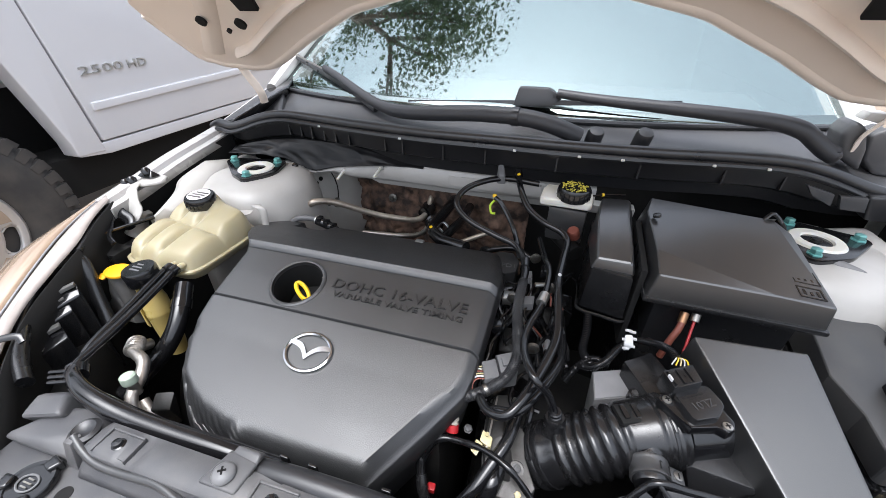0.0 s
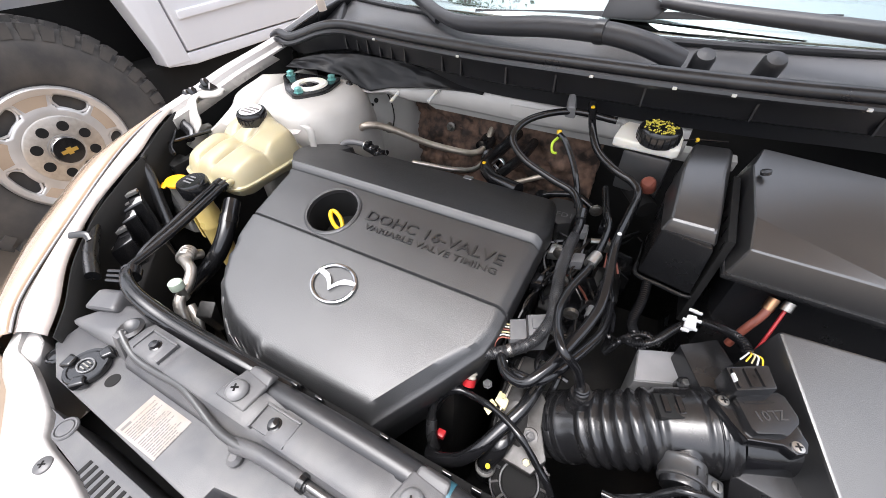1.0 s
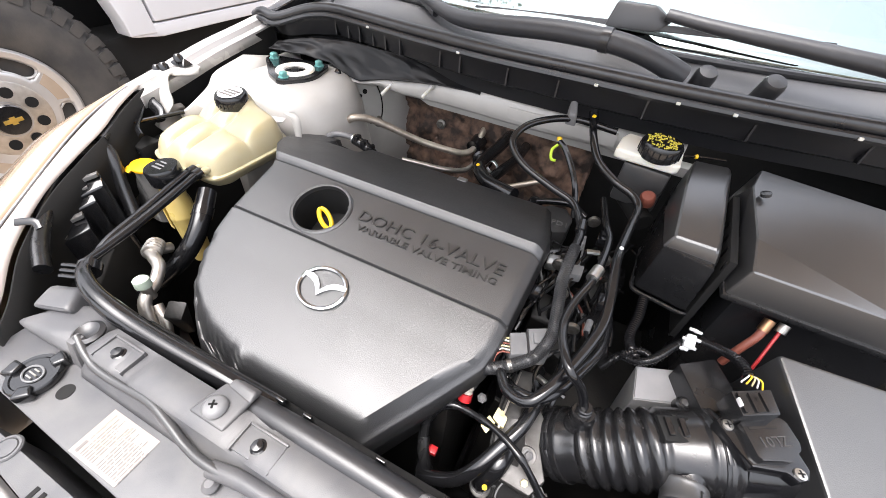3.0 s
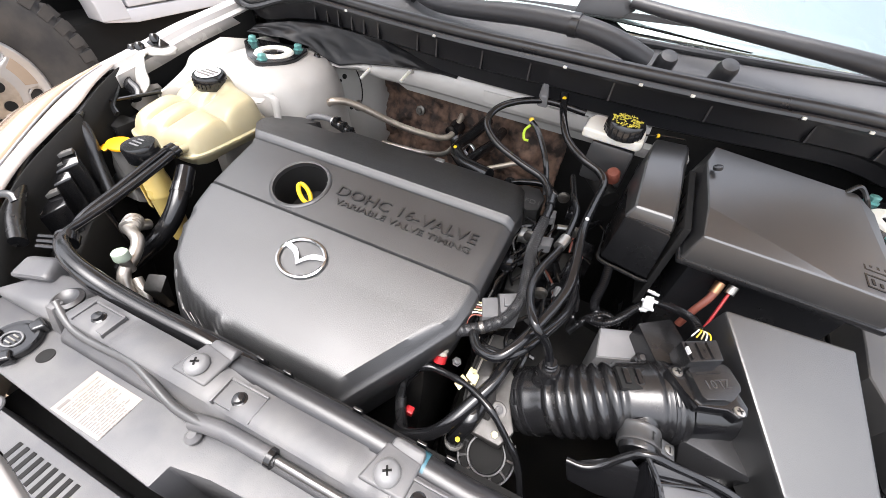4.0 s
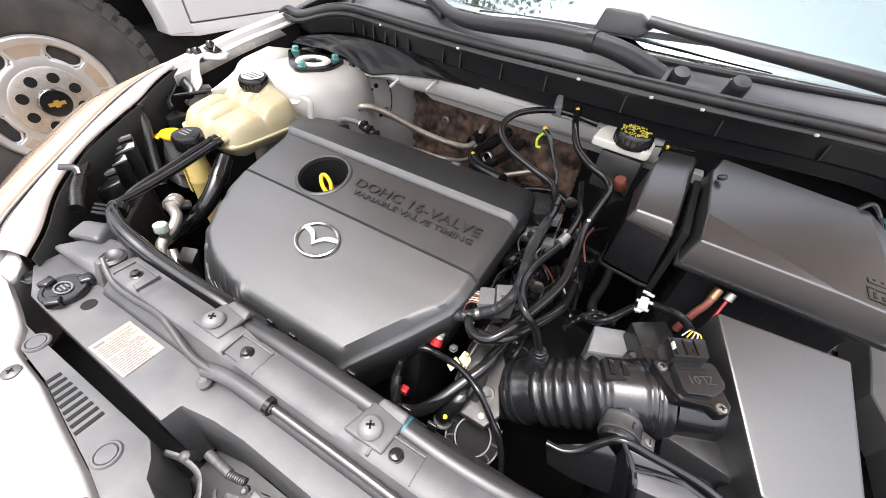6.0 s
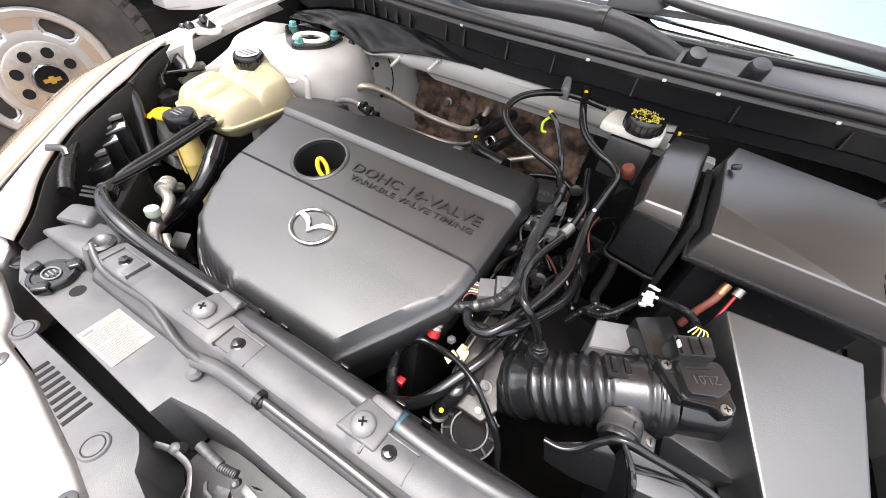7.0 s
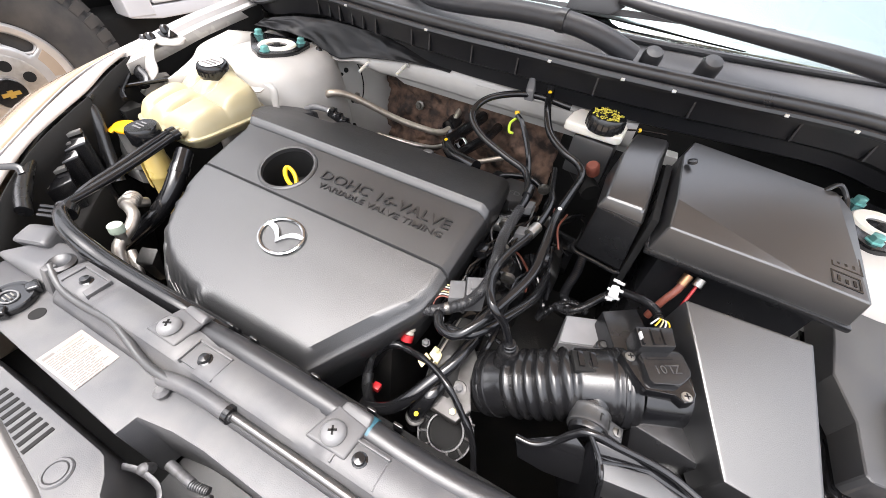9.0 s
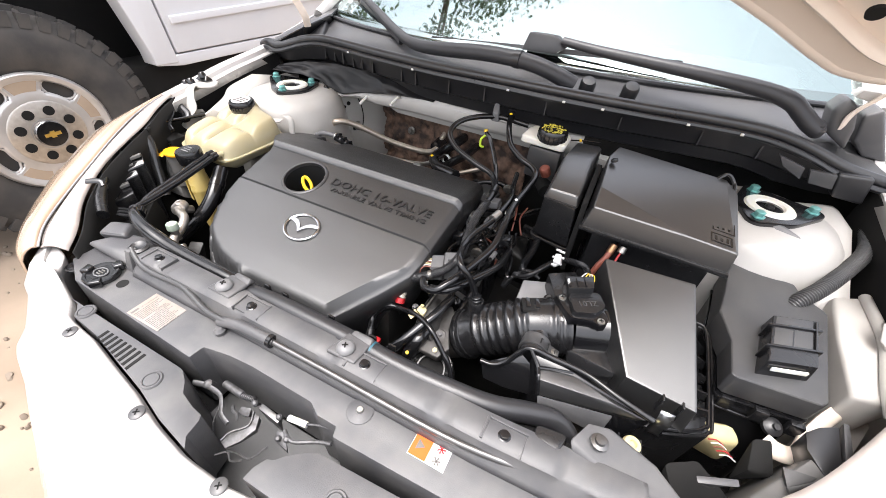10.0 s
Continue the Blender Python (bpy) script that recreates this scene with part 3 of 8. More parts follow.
# cowl: seal, front face, panel behind it
SEAL = [(-0.79, 1.13, 0.985), (-0.74, 1.108, 1.002), (-0.69, 1.10, 1.0), (-0.62, 1.125, 1.022), (-0.55, 1.125, 1.034), (-0.44, 1.095, 1.04), (-0.30, 1.06, 1.044), (-0.15, 1.035, 1.047), (0.0, 1.025, 1.05), (0.15, 1.025, 1.05),
        (0.30, 1.045, 1.047), (0.42, 1.07, 1.044), (0.52, 1.095, 1.036), (0.60, 1.115, 1.016), (0.67, 1.11, 0.995), (0.74, 1.11, 0.985), (0.80, 1.13, 0.98)]
part("cowl_seal", tube(SEAL, 0.011, n=10), seal_rubber, car, "black rubber bonnet seal")
part("cowl_seal_lip", tube([(x, y - 0.012, z - 0.012) for x, y, z in SEAL], 0.006, n=8), seal_rubber, car, "thin lower lip of the seal")
seal_line = smooth_path(SEAL, 6)


def cowl_face_at(u, v):
    p = seal_line[int(round(u * (len(seal_line) - 1)))]
    d, h = [(0.0, -0.006), (0.008, -0.022), (0.020, -0.052), (0.042, -0.062), (0.050, -0.088), (0.075, -0.098)][int(round(v * 5))]
    k = min(1.0, (0.80 - abs(p.x)) / 0.2)
    return Vector((p.x, p.y + d, p.z + h * (0.35 + 0.65 * k) - 0.004))


cowl = part("cowl_panel", sheet(cowl_face_at, len(seal_line) - 1, 5), cowl_plastic, car, "black ribbed plastic cowl panel", smooth=30, solid=0.003)
for x in (-0.55, -0.51, -0.468, -0.43, -0.392, -0.35, -0.25, -0.205, -0.11, -0.02, 0.12, 0.27, 0.42, 0.53):
    q = min(seal_line, key=lambda p: abs(p.x - x))
    part("rib", hull([(x - 0.0015, q.y + 0.006, q.z - 0.022), (x + 0.0015, q.y + 0.006, q.z - 0.022), (x - 0.0015, q.y + 0.006, q.z - 0.054), (x + 0.0015, q.y + 0.006, q.z - 0.054), (x - 0.0015, q.y + 0.035, q.z - 0.06), (x + 0.0015, q.y + 0.035, q.z - 0.06)], 0), cowl_plastic, cowl)
for x in (-0.42, -0.2, 0.04, 0.157, 0.232, 0.386, 0.479):
    q = min(seal_line, key=lambda p: abs(p.x - x))
    part("seal_clip", box(x - 0.003, x + 0.003, q.y - 0.02, q.y - 0.013, q.z - 0.014, q.z - 0.010, 0.001), milk_plastic, cowl, "small pale seal clip")
# scuttle ends beside the bonnet hinges
part("scuttle_end", hull([(-0.758, 1.115, 0.997), (-0.768, 1.2, 1.013), (-0.776, 1.3, 1.031), (-0.785, 1.4, 1.05), (-0.70, 1.105, 1.012), (-0.655, 1.17, 1.045), (-0.655, 1.30, 1.062), (-0.70, 1.40, 1.075), (-0.72, 1.12, 0.95), (-0.72, 1.38, 0.97)], 0.008, 3), gloss_plastic, car, "black plastic end piece of the scuttle")
part("scuttle_end", hull([p + Vector((0, d, 0)) for p in map(Vector, ((0.617, 1.175, 1.073), (0.631, 1.175, 1.096), (0.65, 1.175, 1.085), (0.667, 1.175, 1.047), (0.675, 1.175, 1.006), (0.631, 1.175, 1.03))) for d in (0.0, 0.06)], 0.010, 3), grey_plastic, car, "dark plastic end piece of the scuttle")
# no real lining: a dark body added for the shaded inside of the wing gap
part("scuttle_gap", hull([p + Vector((0, d, 0)) for p in map(Vector, ((0.674, 1.2, 1.068), (0.696, 1.2, 1.083), (0.755, 1.2, 0.992), (0.714, 1.2, 0.995), (0.686, 1.2, 1.021))) for d in (0.0, 0.05)], 0.006, 3), grey_plastic, car, "dark filling for the shade in the wing gap")
part("scuttle_patch", hull([p + Vector((0, d, 0)) for p in map(Vector, ((0.556, 1.085, 1.002), (0.603, 1.085, 0.989), (0.607, 1.085, 0.966), (0.571, 1.085, 0.983))) for d in (0.0, 0.01)], 0.001), cowl_grey, cowl, "pale patch of the cowl")
part("scuttle_patch", hull([p + Vector((0, d, 0)) for p in map(Vector, ((0.613, 1.085, 0.987), (0.654, 1.085, 0.988), (0.66, 1.085, 0.961), (0.622, 1.085, 0.963))) for d in (0.0, 0.01)], 0.001), cowl_grey, cowl, "pale patch of the cowl")
part("scuttle_box", hull([p + Vector((0, d, 0)) for p in map(Vector, ((0.653, 1.085, 0.992), (0.705, 1.085, 0.996), (0.715, 1.085, 0.945), (0.667, 1.085, 0.947))) for d in (0.0, 0.03)], 0.006, 3), cowl_plastic, cowl, "dark box under the seal")
part("hinge_block", hull([p + Vector((0, d, 0)) for p in map(Vector, ((0.63, 1.17, 1.101), (0.637, 1.17, 1.114), (0.665, 1.17, 1.114), (0.666, 1.17, 1.094))) for d in (0.0, 0.03)], 0.004), bay_paint, car, "white hinge block")
part("wiper_nut", lathe([(0.014, -0.012), (0.0145, 0.0), (0.012, 0.004), (0.008, 0.005), (0.007, 0.011), (0.0, 0.012)], (0.605, 1.151, 1.043), (0.0, -0.5, 0.87), n=20), wiper_paint, car, "black wiper pivot nut")
# loose sound cover at the side
flap_low = table([(-0.69, 0.944), (-0.60, 0.944), (-0.545, 0.934), (-0.50, 0.918), (-0.455, 0.914), (-0.40, 0.929), (-0.33, 0.941), (-0.27, 0.947), (-0.17, 0.951)])
flap_high = table([(-0.69, 0.952), (-0.66, 0.960), (-0.60, 0.972), (-0.50, 0.980), (-0.30, 0.979), (-0.23, 0.968), (-0.17, 0.956)])


def flap_at(u, v):
    x = -0.69 + 0.52 * u
    y = 1.055 + 0.024 * min(1, u * 3.5) + 0.032 * v + 0.008 * noise.noise((u * 5, v * 1.6, 4)) + 0.004 * abs(noise.noise((u * 9 + v * 2, v * 2.5, 9)))
    return Vector((x, y, flap_low(x) + (flap_high(x) - flap_low(x)) * v))


part("sound_cover", sheet(flap_at, 150, 26), sheet_black, car, "wrinkled black plastic sheet", smooth=80, solid=0.002)
part("cover_peg", lathe([(0.007, -0.004), (0.007, 0.003), (0.004, 0.006), (0.0, 0.006)], (-0.505, 1.066, 0.926), (0, -0.6, 1), n=12), gloss_plastic, car)
# pressed tabs on the tower
part("tower_tab", hull([(-0.535, 0.853, 0.892), (-0.505, 0.846, 0.893), (-0.472, 0.853, 0.902), (-0.475, 0.868, 0.904), (-0.53, 0.868, 0.895), (-0.505, 0.847, 0.891), (-0.474, 0.855, 0.899)], 0.0006), bay_paint, car, "bent white tab on the tower")
STRAP = smooth_path([(-0.478, 0.880, 0.908), (-0.466, 0.872, 0.911), (-0.455, 0.870, 0.905), (-0.452, 0.868, 0.888), (-0.452, 0.866, 0.868), (-0.448, 0.862, 0.852)], 4)
part("tower_strap", sheet(lambda u, v: STRAP[int(round(u * (len(STRAP) - 1)))] + Vector((0.014, 0.007, 0.002)) * (v - 0.5) * (1.2 - 0.5 * u), len(STRAP) - 1, 2), bay_paint, car, "bent white strap on the tower", solid=0.002)
part("strap_hole", lathe([(0.0035, 0), (0.0035, 0.002)], (-0.449, 0.8625, 0.858), (0.3, -1, 0.1), n=10), void_black, car)


def ws_base(x):
    return 1.175 + 0.36 * x * x


def cowl_top_at(u, v):
    x = -0.80 + 1.6 * u
    q = min(seal_line, key=lambda p: abs(p.x - x))
    y1 = ws_base(x)
    z1 = 1.058 - 0.02 * x * x
    y = q.y + (y1 - q.y) * v
    dip = -0.018 * math.sin(math.pi * v)
    return Vector((x, y + 0.006, q.z + (z1 - q.z) * v + dip))


part("cowl_top", sheet(cowl_top_at, 60, 10), cowl_grey, car, "grey plastic scuttle panel", smooth=60, solid=0.003)


def ws_at(u, v):
    x = -0.74 + 1.48 * u
    x *= 1 - 0.16 * v
    y = ws_base(x) - 0.004 + 0.75 * v
    return Vector((x, y, 1.058 - 0.02 * x * x + 0.42 * v - 0.04 * v * v))


windscreen = part("windscreen", sheet(ws_at, 40, 24), glass, car, "tinted windscreen reflecting sky and trees", smooth=80, solid=0.005)
windscreen.visible_shadow = False
part("windscreen_seal", tube([(ws_at(i / 30, 0).x, ws_at(i / 30, 0).y - 0.004, ws_at(i / 30, 0).z + 0.001) for i in range(31)], 0.006, n=8, steps=2), seal_rubber, car)
for sx in (-1, 1):
    part("pillar", tube([(sx * 0.75, ws_base(0.75) - 0.03, 1.04), (sx * 0.72, ws_base(0.74) + 0.22, 1.18), (sx * 0.64, ws_base(0.64) + 0.8, 1.46)], 0.03, flat=0.7), white_paint, car, "white windscreen pillar")
    front = 0.0 if sx < 0 else 0.05
    part("pillar_corner", hull([(sx * x, y, z) for x, y, z in ((0.62 + 0.8 * front, 1.20 + front, 1.02), (0.80, 1.18 + 1.4 * front, 0.98), (0.83, 1.42, 1.03), (0.72, 1.36, 1.06), (0.66 + front, 1.28, 1.05), (0.8, 1.2 + front, 0.9), (0.62 + front, 1.24, 0.95))], 0.012, 3), cowl_plastic if sx < 0 else cowl_grey, car, "plastic corner trim by the pillar")
dash_mat = mat("dark dashboard vinyl", (0.03, 0.03, 0.032), 0.6, second=(0.06, 0.06, 0.06))
part("dashboard", hull([(-0.68, 1.4, 0.98), (0.68, 1.4, 0.98), (-0.72, 1.9, 1.02), (0.72, 1.9, 1.02), (-0.72, 1.95, 0.5), (0.72, 1.95, 0.5), (-0.68, 1.36, 0.6), (0.68, 1.36, 0.6)], 0.02), dash_mat, car, "dark dashboard behind the glass")
# near-black fillings stand in for the unlit cabin seen through the glass
part("cabin_lining", hull([(-0.77, 1.4, 0.4), (0.77, 1.4, 0.4), (-0.77, 3.4, 0.4), (0.77, 3.4, 0.4), (-0.77, 1.4, 0.42), (0.77, 3.4, 0.42)], 0), void_black, car, "dark cabin floor")
part("cabin", hull([(-0.70, 3.4, 0.4), (0.70, 3.4, 0.4), (-0.60, 3.4, 1.45), (0.60, 3.4, 1.45), (-0.70, 2.3, 0.4), (0.70, 2.3, 0.4), (-0.60, 2.3, 1.45), (0.60, 2.3, 1.45)], 0.01), void_black, car, "dark cabin")
for sx in (-1, 1):
    part("body_side", hull([(sx * 0.86, 1.3, 0.3), (sx * 0.86, 3.4, 0.3), (sx * 0.84, 1.3, 0.98), (sx * 0.84, 3.4, 1.0), (sx * 0.80, 1.3, 0.3), (sx * 0.80, 3.4, 0.3), (sx * 0.78, 1.35, 0.98), (sx * 0.78, 3.4, 1.0)], 0.02), white_paint, car, "white body side")
    # added sheet darkens the cabin side in front of the white panel
    part("door_lining", hull([(sx * 0.76, 1.36, 0.4), (sx * 0.76, 3.4, 0.4), (sx * 0.765, 1.38, 1.02), (sx * 0.765, 3.4, 1.02), (sx * 0.778, 1.36, 0.4), (sx * 0.778, 3.4, 1.02)], 0), void_black, car, "black sheet for the unlit cabin side")
    part("side_glass", hull([(sx * 0.80, 1.55, 1.0), (sx * 0.80, 3.3, 1.0), (sx * 0.62, 2.1, 1.44), (sx * 0.62, 3.1, 1.46), (sx * 0.79, 1.55, 1.0), (sx * 0.61, 2.1, 1.44)], 0.0), void_black, car, "dark side window")
part("roof", sheet(lambda u, v: Vector((-0.62 + 1.24 * u, 1.96 + 1.5 * v, 1.47 + 0.03 * math.sin(math.pi * u))), 12, 6), white_paint, car, "white roof", solid=0.01)

# wipers
arm = part("wiper_arm", tube([(0.607, 1.152, 1.040), (0.590, 1.154, 1.048), (0.570, 1.157, 1.062), (0.545, 1.160, 1.078), (0.50, 1.163, 1.088), (0.42, 1.152, 1.097), (0.30, 1.15, 1.104), (0.18, 1.152, 1.11), (0.10, 1.16, 1.116)], 0.014, flat=0.85,
        ring=lambda t: 0.017 - 0.008 * max(0, (t - 0.4) / 0.6)), wiper_paint, car, "black wiper arm")
part("wiper_blade", hull([(-0.25, 1.205, 1.060), (0.345, 1.200, 1.098), (-0.25, 1.215, 1.060), (0.345, 1.212, 1.098), (-0.25, 1.208, 1.072), (0.345, 1.203, 1.109)], 0.002), seal_rubber, arm, "rubber wiper blade")
part("blade_holder", hull([(0.01, 1.16, 1.085), (0.09, 1.155, 1.088), (0.01, 1.215, 1.09), (0.085, 1.21, 1.093), (0.02, 1.17, 1.122), (0.08, 1.165, 1.124), (0.02, 1.20, 1.12), (0.085, 1.2, 1.12), (0.115, 1.17, 1.105)], 0.004), cowl_plastic, arm, "wiper blade clip block")
arm = part("wiper_arm", tube([(0.155, 1.095, 1.05), (0.125, 1.088, 1.062), (0.085, 1.085, 1.074), (0.03, 1.090, 1.080), (-0.06, 1.10, 1.078), (-0.16, 1.112, 1.068), (-0.24, 1.135, 1.060), (-0.30, 1.165, 1.062), (-0.374, 1.212, 1.076), (-0.476, 1.285, 1.100), (-0.55, 1.337, 1.114)], 0.014, flat=0.85,
        ring=lambda t: 0.0175 - 0.009 * max(0, (t - 0.45) / 0.55)), wiper_paint, car, "black wiper arm")
part("wiper_blade", tube([(-0.32, 1.172, 1.052), (-0.45, 1.266, 1.082), (-0.596, 1.368, 1.106), (-0.72, 1.458, 1.122)], 0.008, n=6), seal_rubber, arm, "rubber wiper blade")
part("blade_spine", tube([(-0.56, 1.345, 1.108), (-0.64, 1.40, 1.118), (-0.72, 1.456, 1.130)], 0.0042, n=6), dark_zinc, arm, "bare steel blade spine")
part("arm_joint", tube([(0.020, 1.0915, 1.0798), (0.034, 1.0898, 1.0802)], 0.0188, n=20), seal_rubber, arm, "hinge joint ring")
for x, y, z in ((0.183, 1.096, 1.050), (0.267, 1.082, 1.058)):
    part("washer_nozzle", lathe([(0.016, -0.02), (0.016, 0.012), (0.013, 0.018), (0.0, 0.02)], (x, y, z), (0.1, -0.5, 1), n=16), cowl_plastic, car, "black washer nozzle cap")

# bonnet, seen from below
HINGE, LEAN_BACK = Vector((0, 1.25, 1.02)), Vector((0, -0.6947, 0.7193))
NORMAL = Vector((0, 0.7193, 0.6947))
low_edge = table([(0, 0.339), (0.18, 0.327), (0.305, 0.296), (0.442, 0.228), (0.528, 0.178), (0.58, 0.152), (0.63, 0.148), (0.71, 0.160), (0.765, 0.194), (0.785, 0.31)])
high_edge = table([(0, 1.05), (0.4, 1.0), (0.52, 0.88), (0.6, 0.72), (0.66, 0.58), (0.72, 0.45), (0.785, 0.34)])


def bonnet_at(u, v, lift=0.0):
    x = -0.785 + 1.57 * u
    a = abs(x)
    s = low_edge(a) + (high_edge(a) - low_edge(a)) * v
    return HINGE + Vector((x, 0, 0)) + LEAN_BACK * s + NORMAL * (0.05 * (1 - (a / 0.785) ** 2) * math.sin(math.pi * min(s, 1)) + lift - 0.05 * max(0, a - 0.7) ** 2 - 0.26 * max(0, s - 0.32) ** 2)


bonnet = part("bonnet", sheet(lambda u, v: bonnet_at(u, v), 86, 40), hood_paint, car, "open bonnet with a beige painted underside", smooth=60)
part("bonnet_skin", sheet(lambda u, v: bonnet_at(u, v, 0.022), 60, 24), white_paint, bonnet, "white painted outer bonnet skin", smooth=60)
rim = [bonnet_at(i / 60, 0.0, 0.01) for i in range(61)]
part("bonnet_rim", tube(rim, 0.013, n=10, steps=2), hood_paint, bonnet, "folded bonnet edge")
part("bonnet_rib", tube([bonnet_at(i / 40, 0.09 + 0.03 * abs(i / 20 - 1), -0.004) for i in range(4, 37)], 0.018, n=10, steps=2, flat=0.5), hood_paint, bonnet, "pressed stiffening rib")
for sx in (-1, 1):
    part("bonnet_rib", tube([bonnet_at(0.5 + sx * k, 0.14 + f, -0.002) for k, f in ((0.44, 0.0), (0.38, 0.2), (0.30, 0.45), (0.16, 0.8))], 0.025, n=10, flat=0.4), hood_paint, bonnet, "pressed stiffening rib")
    for x, s, r in ((0.635, 0.304, 0.011), (0.541, 0.299, 0.012), (0.585, 0.28, 0.005)):
        c = HINGE + Vector((sx * x, 0, 0)) + LEAN_BACK * s - NORMAL * 0.001
        part("hole", lathe([(r, 0), (r, 0.006)], c, -NORMAL, n=18), void_black, bonnet, "dark round opening")
    c = HINGE + Vector((sx * 0.493, 0, 0)) + LEAN_BACK * 0.352
    part("hole", hull([c + Vector((sx * a, 0, 0)) + LEAN_BACK * h - NORMAL * d for a, h in ((-0.022, -0.02), (0.022, -0.02), (0.026, 0.03), (-0.03, 0.03)) for d in (-0.002, 0.006)], 0.002), void_black, bonnet, "dark square opening")
    hinge_part = part("hinge", tube([(sx * 0.648, 1.18, 1.045), (sx * 0.645, 1.17, 1.075), (sx * 0.668, 1.165, 1.115), (sx * 0.70, 1.16, 1.17), (sx * 0.715, 1.14, 1.21)], 0.010, flat=0.35, n=8), hood_paint, bonnet, "beige painted bonnet hinge")

# ---- radiator support ----
support = thing("radiator_support", (0, 0.40, 0.30), "dusty dark grey plastic radiator top cover with clips", "car part")
# added sheet; its near black stands in for the dark under the panel gaps
part("tray", box(-0.46, 0.46, 0.262, 0.46, 0.685, 0.70), void_black, support, "added black sheet for the dark below the gaps")
REAR = [(-0.455, 0.40), (-0.455, 0.365), (-0.40, 0.34), (-0.13, 0.3315), (-0.128, 0.351), (-0.088, 0.358), (-0.049, 0.3605), (0.049, 0.359), (0.066, 0.350), (0.094, 0.350), (0.098, 0.3385), (0.40, 0.347), (0.45, 0.37), (0.45, 0.402)]
part("rear_panel", prism(REAR, 0.72, lambda x, y: 0.832, 0.0025), grey_plastic, support, "dark grey cover panel")
LEFT = [(-0.37, 0.318), (-0.129, 0.317), (-0.122, 0.316), (-0.106, 0.307), (-0.094, 0.296), (-0.070, 0.290), (-0.052, 0.288), (-0.048, 0.282), (-0.045, 0.264), (-0.034, 0.254), (-0.088, 0.262), (-0.144, 0.275), (-0.205, 0.285), (-0.267, 0.296), (-0.325, 0.300), (-0.35, 0.316)]
part("front_panel", prism(LEFT[::-1], 0.72, 0.829, 0.002), grey_plastic, support, "dark grey slotted cover panel")
RIGHT = [(0.043, 0.262), (0.044, 0.275), (0.050, 0.288), (0.058, 0.291), (0.065, 0.299), (0.077, 0.309), (0.094, 0.319), (0.37, 0.333), (0.35, 0.317), (0.325, 0.300), (0.267, 0.296), (0.205, 0.285), (0.144, 0.275), (0.088, 0.262)]
part("front_panel", prism(RIGHT[::-1], 0.72, 0.829, 0.002), grey_plastic, support, "dark grey cover panel")
for i in range(9):
    x = -0.262 + i * 0.0097
    part("vent_slot", box(x - 0.0024, x + 0.0024, 0.2945 - i * 0.0014, 0.3085, 0.8262, 0.8297, 0.0005), void_black, support)


def ridge_at(u, v):
    x = -0.335 + 0.755 * u
    c = [(0.388, 0.832), (0.392, 0.840), (0.399, 0.846), (0.403, 0.858), (0.408, 0.861), (0.43, 0.860), (0.438, 0.857), (0.441, 0.84), (0.441, 0.80)]
    y, z = c[int(round(v * 8))]
    dent = 0.004 * (math.sin(x * 40) > 0.82) if 2 < v * 8 < 6 else 0
    return Vector((x, y + 0.006 * max(0, x - 0.25) / 0.15, z - dent))


ridge = part("ridge", sheet(ridge_at, 120, 8), grey_plastic, support, "raised grey rail", smooth=35, solid=0.002)
part("rail_end", hull([(-0.335, 0.395, 0.832), (-0.335, 0.435, 0.848), (-0.40, 0.40, 0.852), (-0.42, 0.44, 0.852), (-0.385, 0.45, 0.848), (-0.46, 0.42, 0.80), (-0.36, 0.47, 0.80), (-0.33, 0.44, 0.80), (-0.455, 0.39, 0.85)], 0.008, 3), grey_plastic, support, "grey corner moulding")
for x, y in ((-0.30, 0.419), (-0.103, 0.418), (0.088, 0.418), (0.272, 0.4185)):
    pocket = part("clip_pocket", box(x - 0.022, x + 0.022, y - 0.012, y + 0.012, 0.856, 0.8606, 0.0005), grey_plastic, support, "square clip seat")
    part("pocket_wall", box(x - 0.024, x - 0.021, y - 0.014, y + 0.014, 0.856, 0.8635, 0.001), grey_plastic, pocket)
    part("pocket_wall", box(x - 0.021, x + 0.024, y + 0.0115, y + 0.014, 0.856, 0.8635, 0.001), grey_plastic, pocket)
    part("pocket_wall", box(x + 0.022, x + 0.0235, y - 0.014, y + 0.0115, 0.856, 0.8622, 0.0005), grey_plastic, pocket)
    part("push_clip", lathe([(0.0075, 0), (0.0075, 0.001), (0.0055, 0.002), (0.005, 0.006), (0.0, 0.007)], (x, y, 0.8605), n=14), gloss_plastic, pocket, "black push clip")
for x, y in ((-0.163, 0.425), (0.055, 0.424)):
    plate = part("mount_plate", hull([(x + a, y + c, z) for a, c in ((-0.022, -0.013), (0.022, -0.013), (0.024, 0.02), (-0.012, 0.024)) for z in (0.858, 0.8645)], 0.003, 3), grey_plastic, support, "grey mount plate")
    part("plate_hump", hull([(x + a, y + c, z) for a, c, z in ((-0.012, 0.016, 0.862), (0.026, 0.014, 0.862), (-0.008, 0.03, 0.866), (0.024, 0.028, 0.868), (-0.006, 0.036, 0.852), (0.022, 0.036, 0.852))], 0.004, 3), grey_plastic, plate)
    part("mount_bolt", lathe([(0.012, 0), (0.0115, 0.003), (0.008, 0.006), (0.0, 0.0072)], (x, y, 0.866), n=20), grey_conn, plate, "grey domed crosshead screw")
    for a in (0, 90):
        part("screw_cross", prism([tuple(Vector((x, y)) + Matrix.Rotation(radians(a + 30), 2) @ Vector(q)) for q in ((-0.004, -0.0009), (0.004, -0.0009), (0.004, 0.0009), (-0.004, 0.0009))], 0.871, 0.8738, 0), void_black, plate)
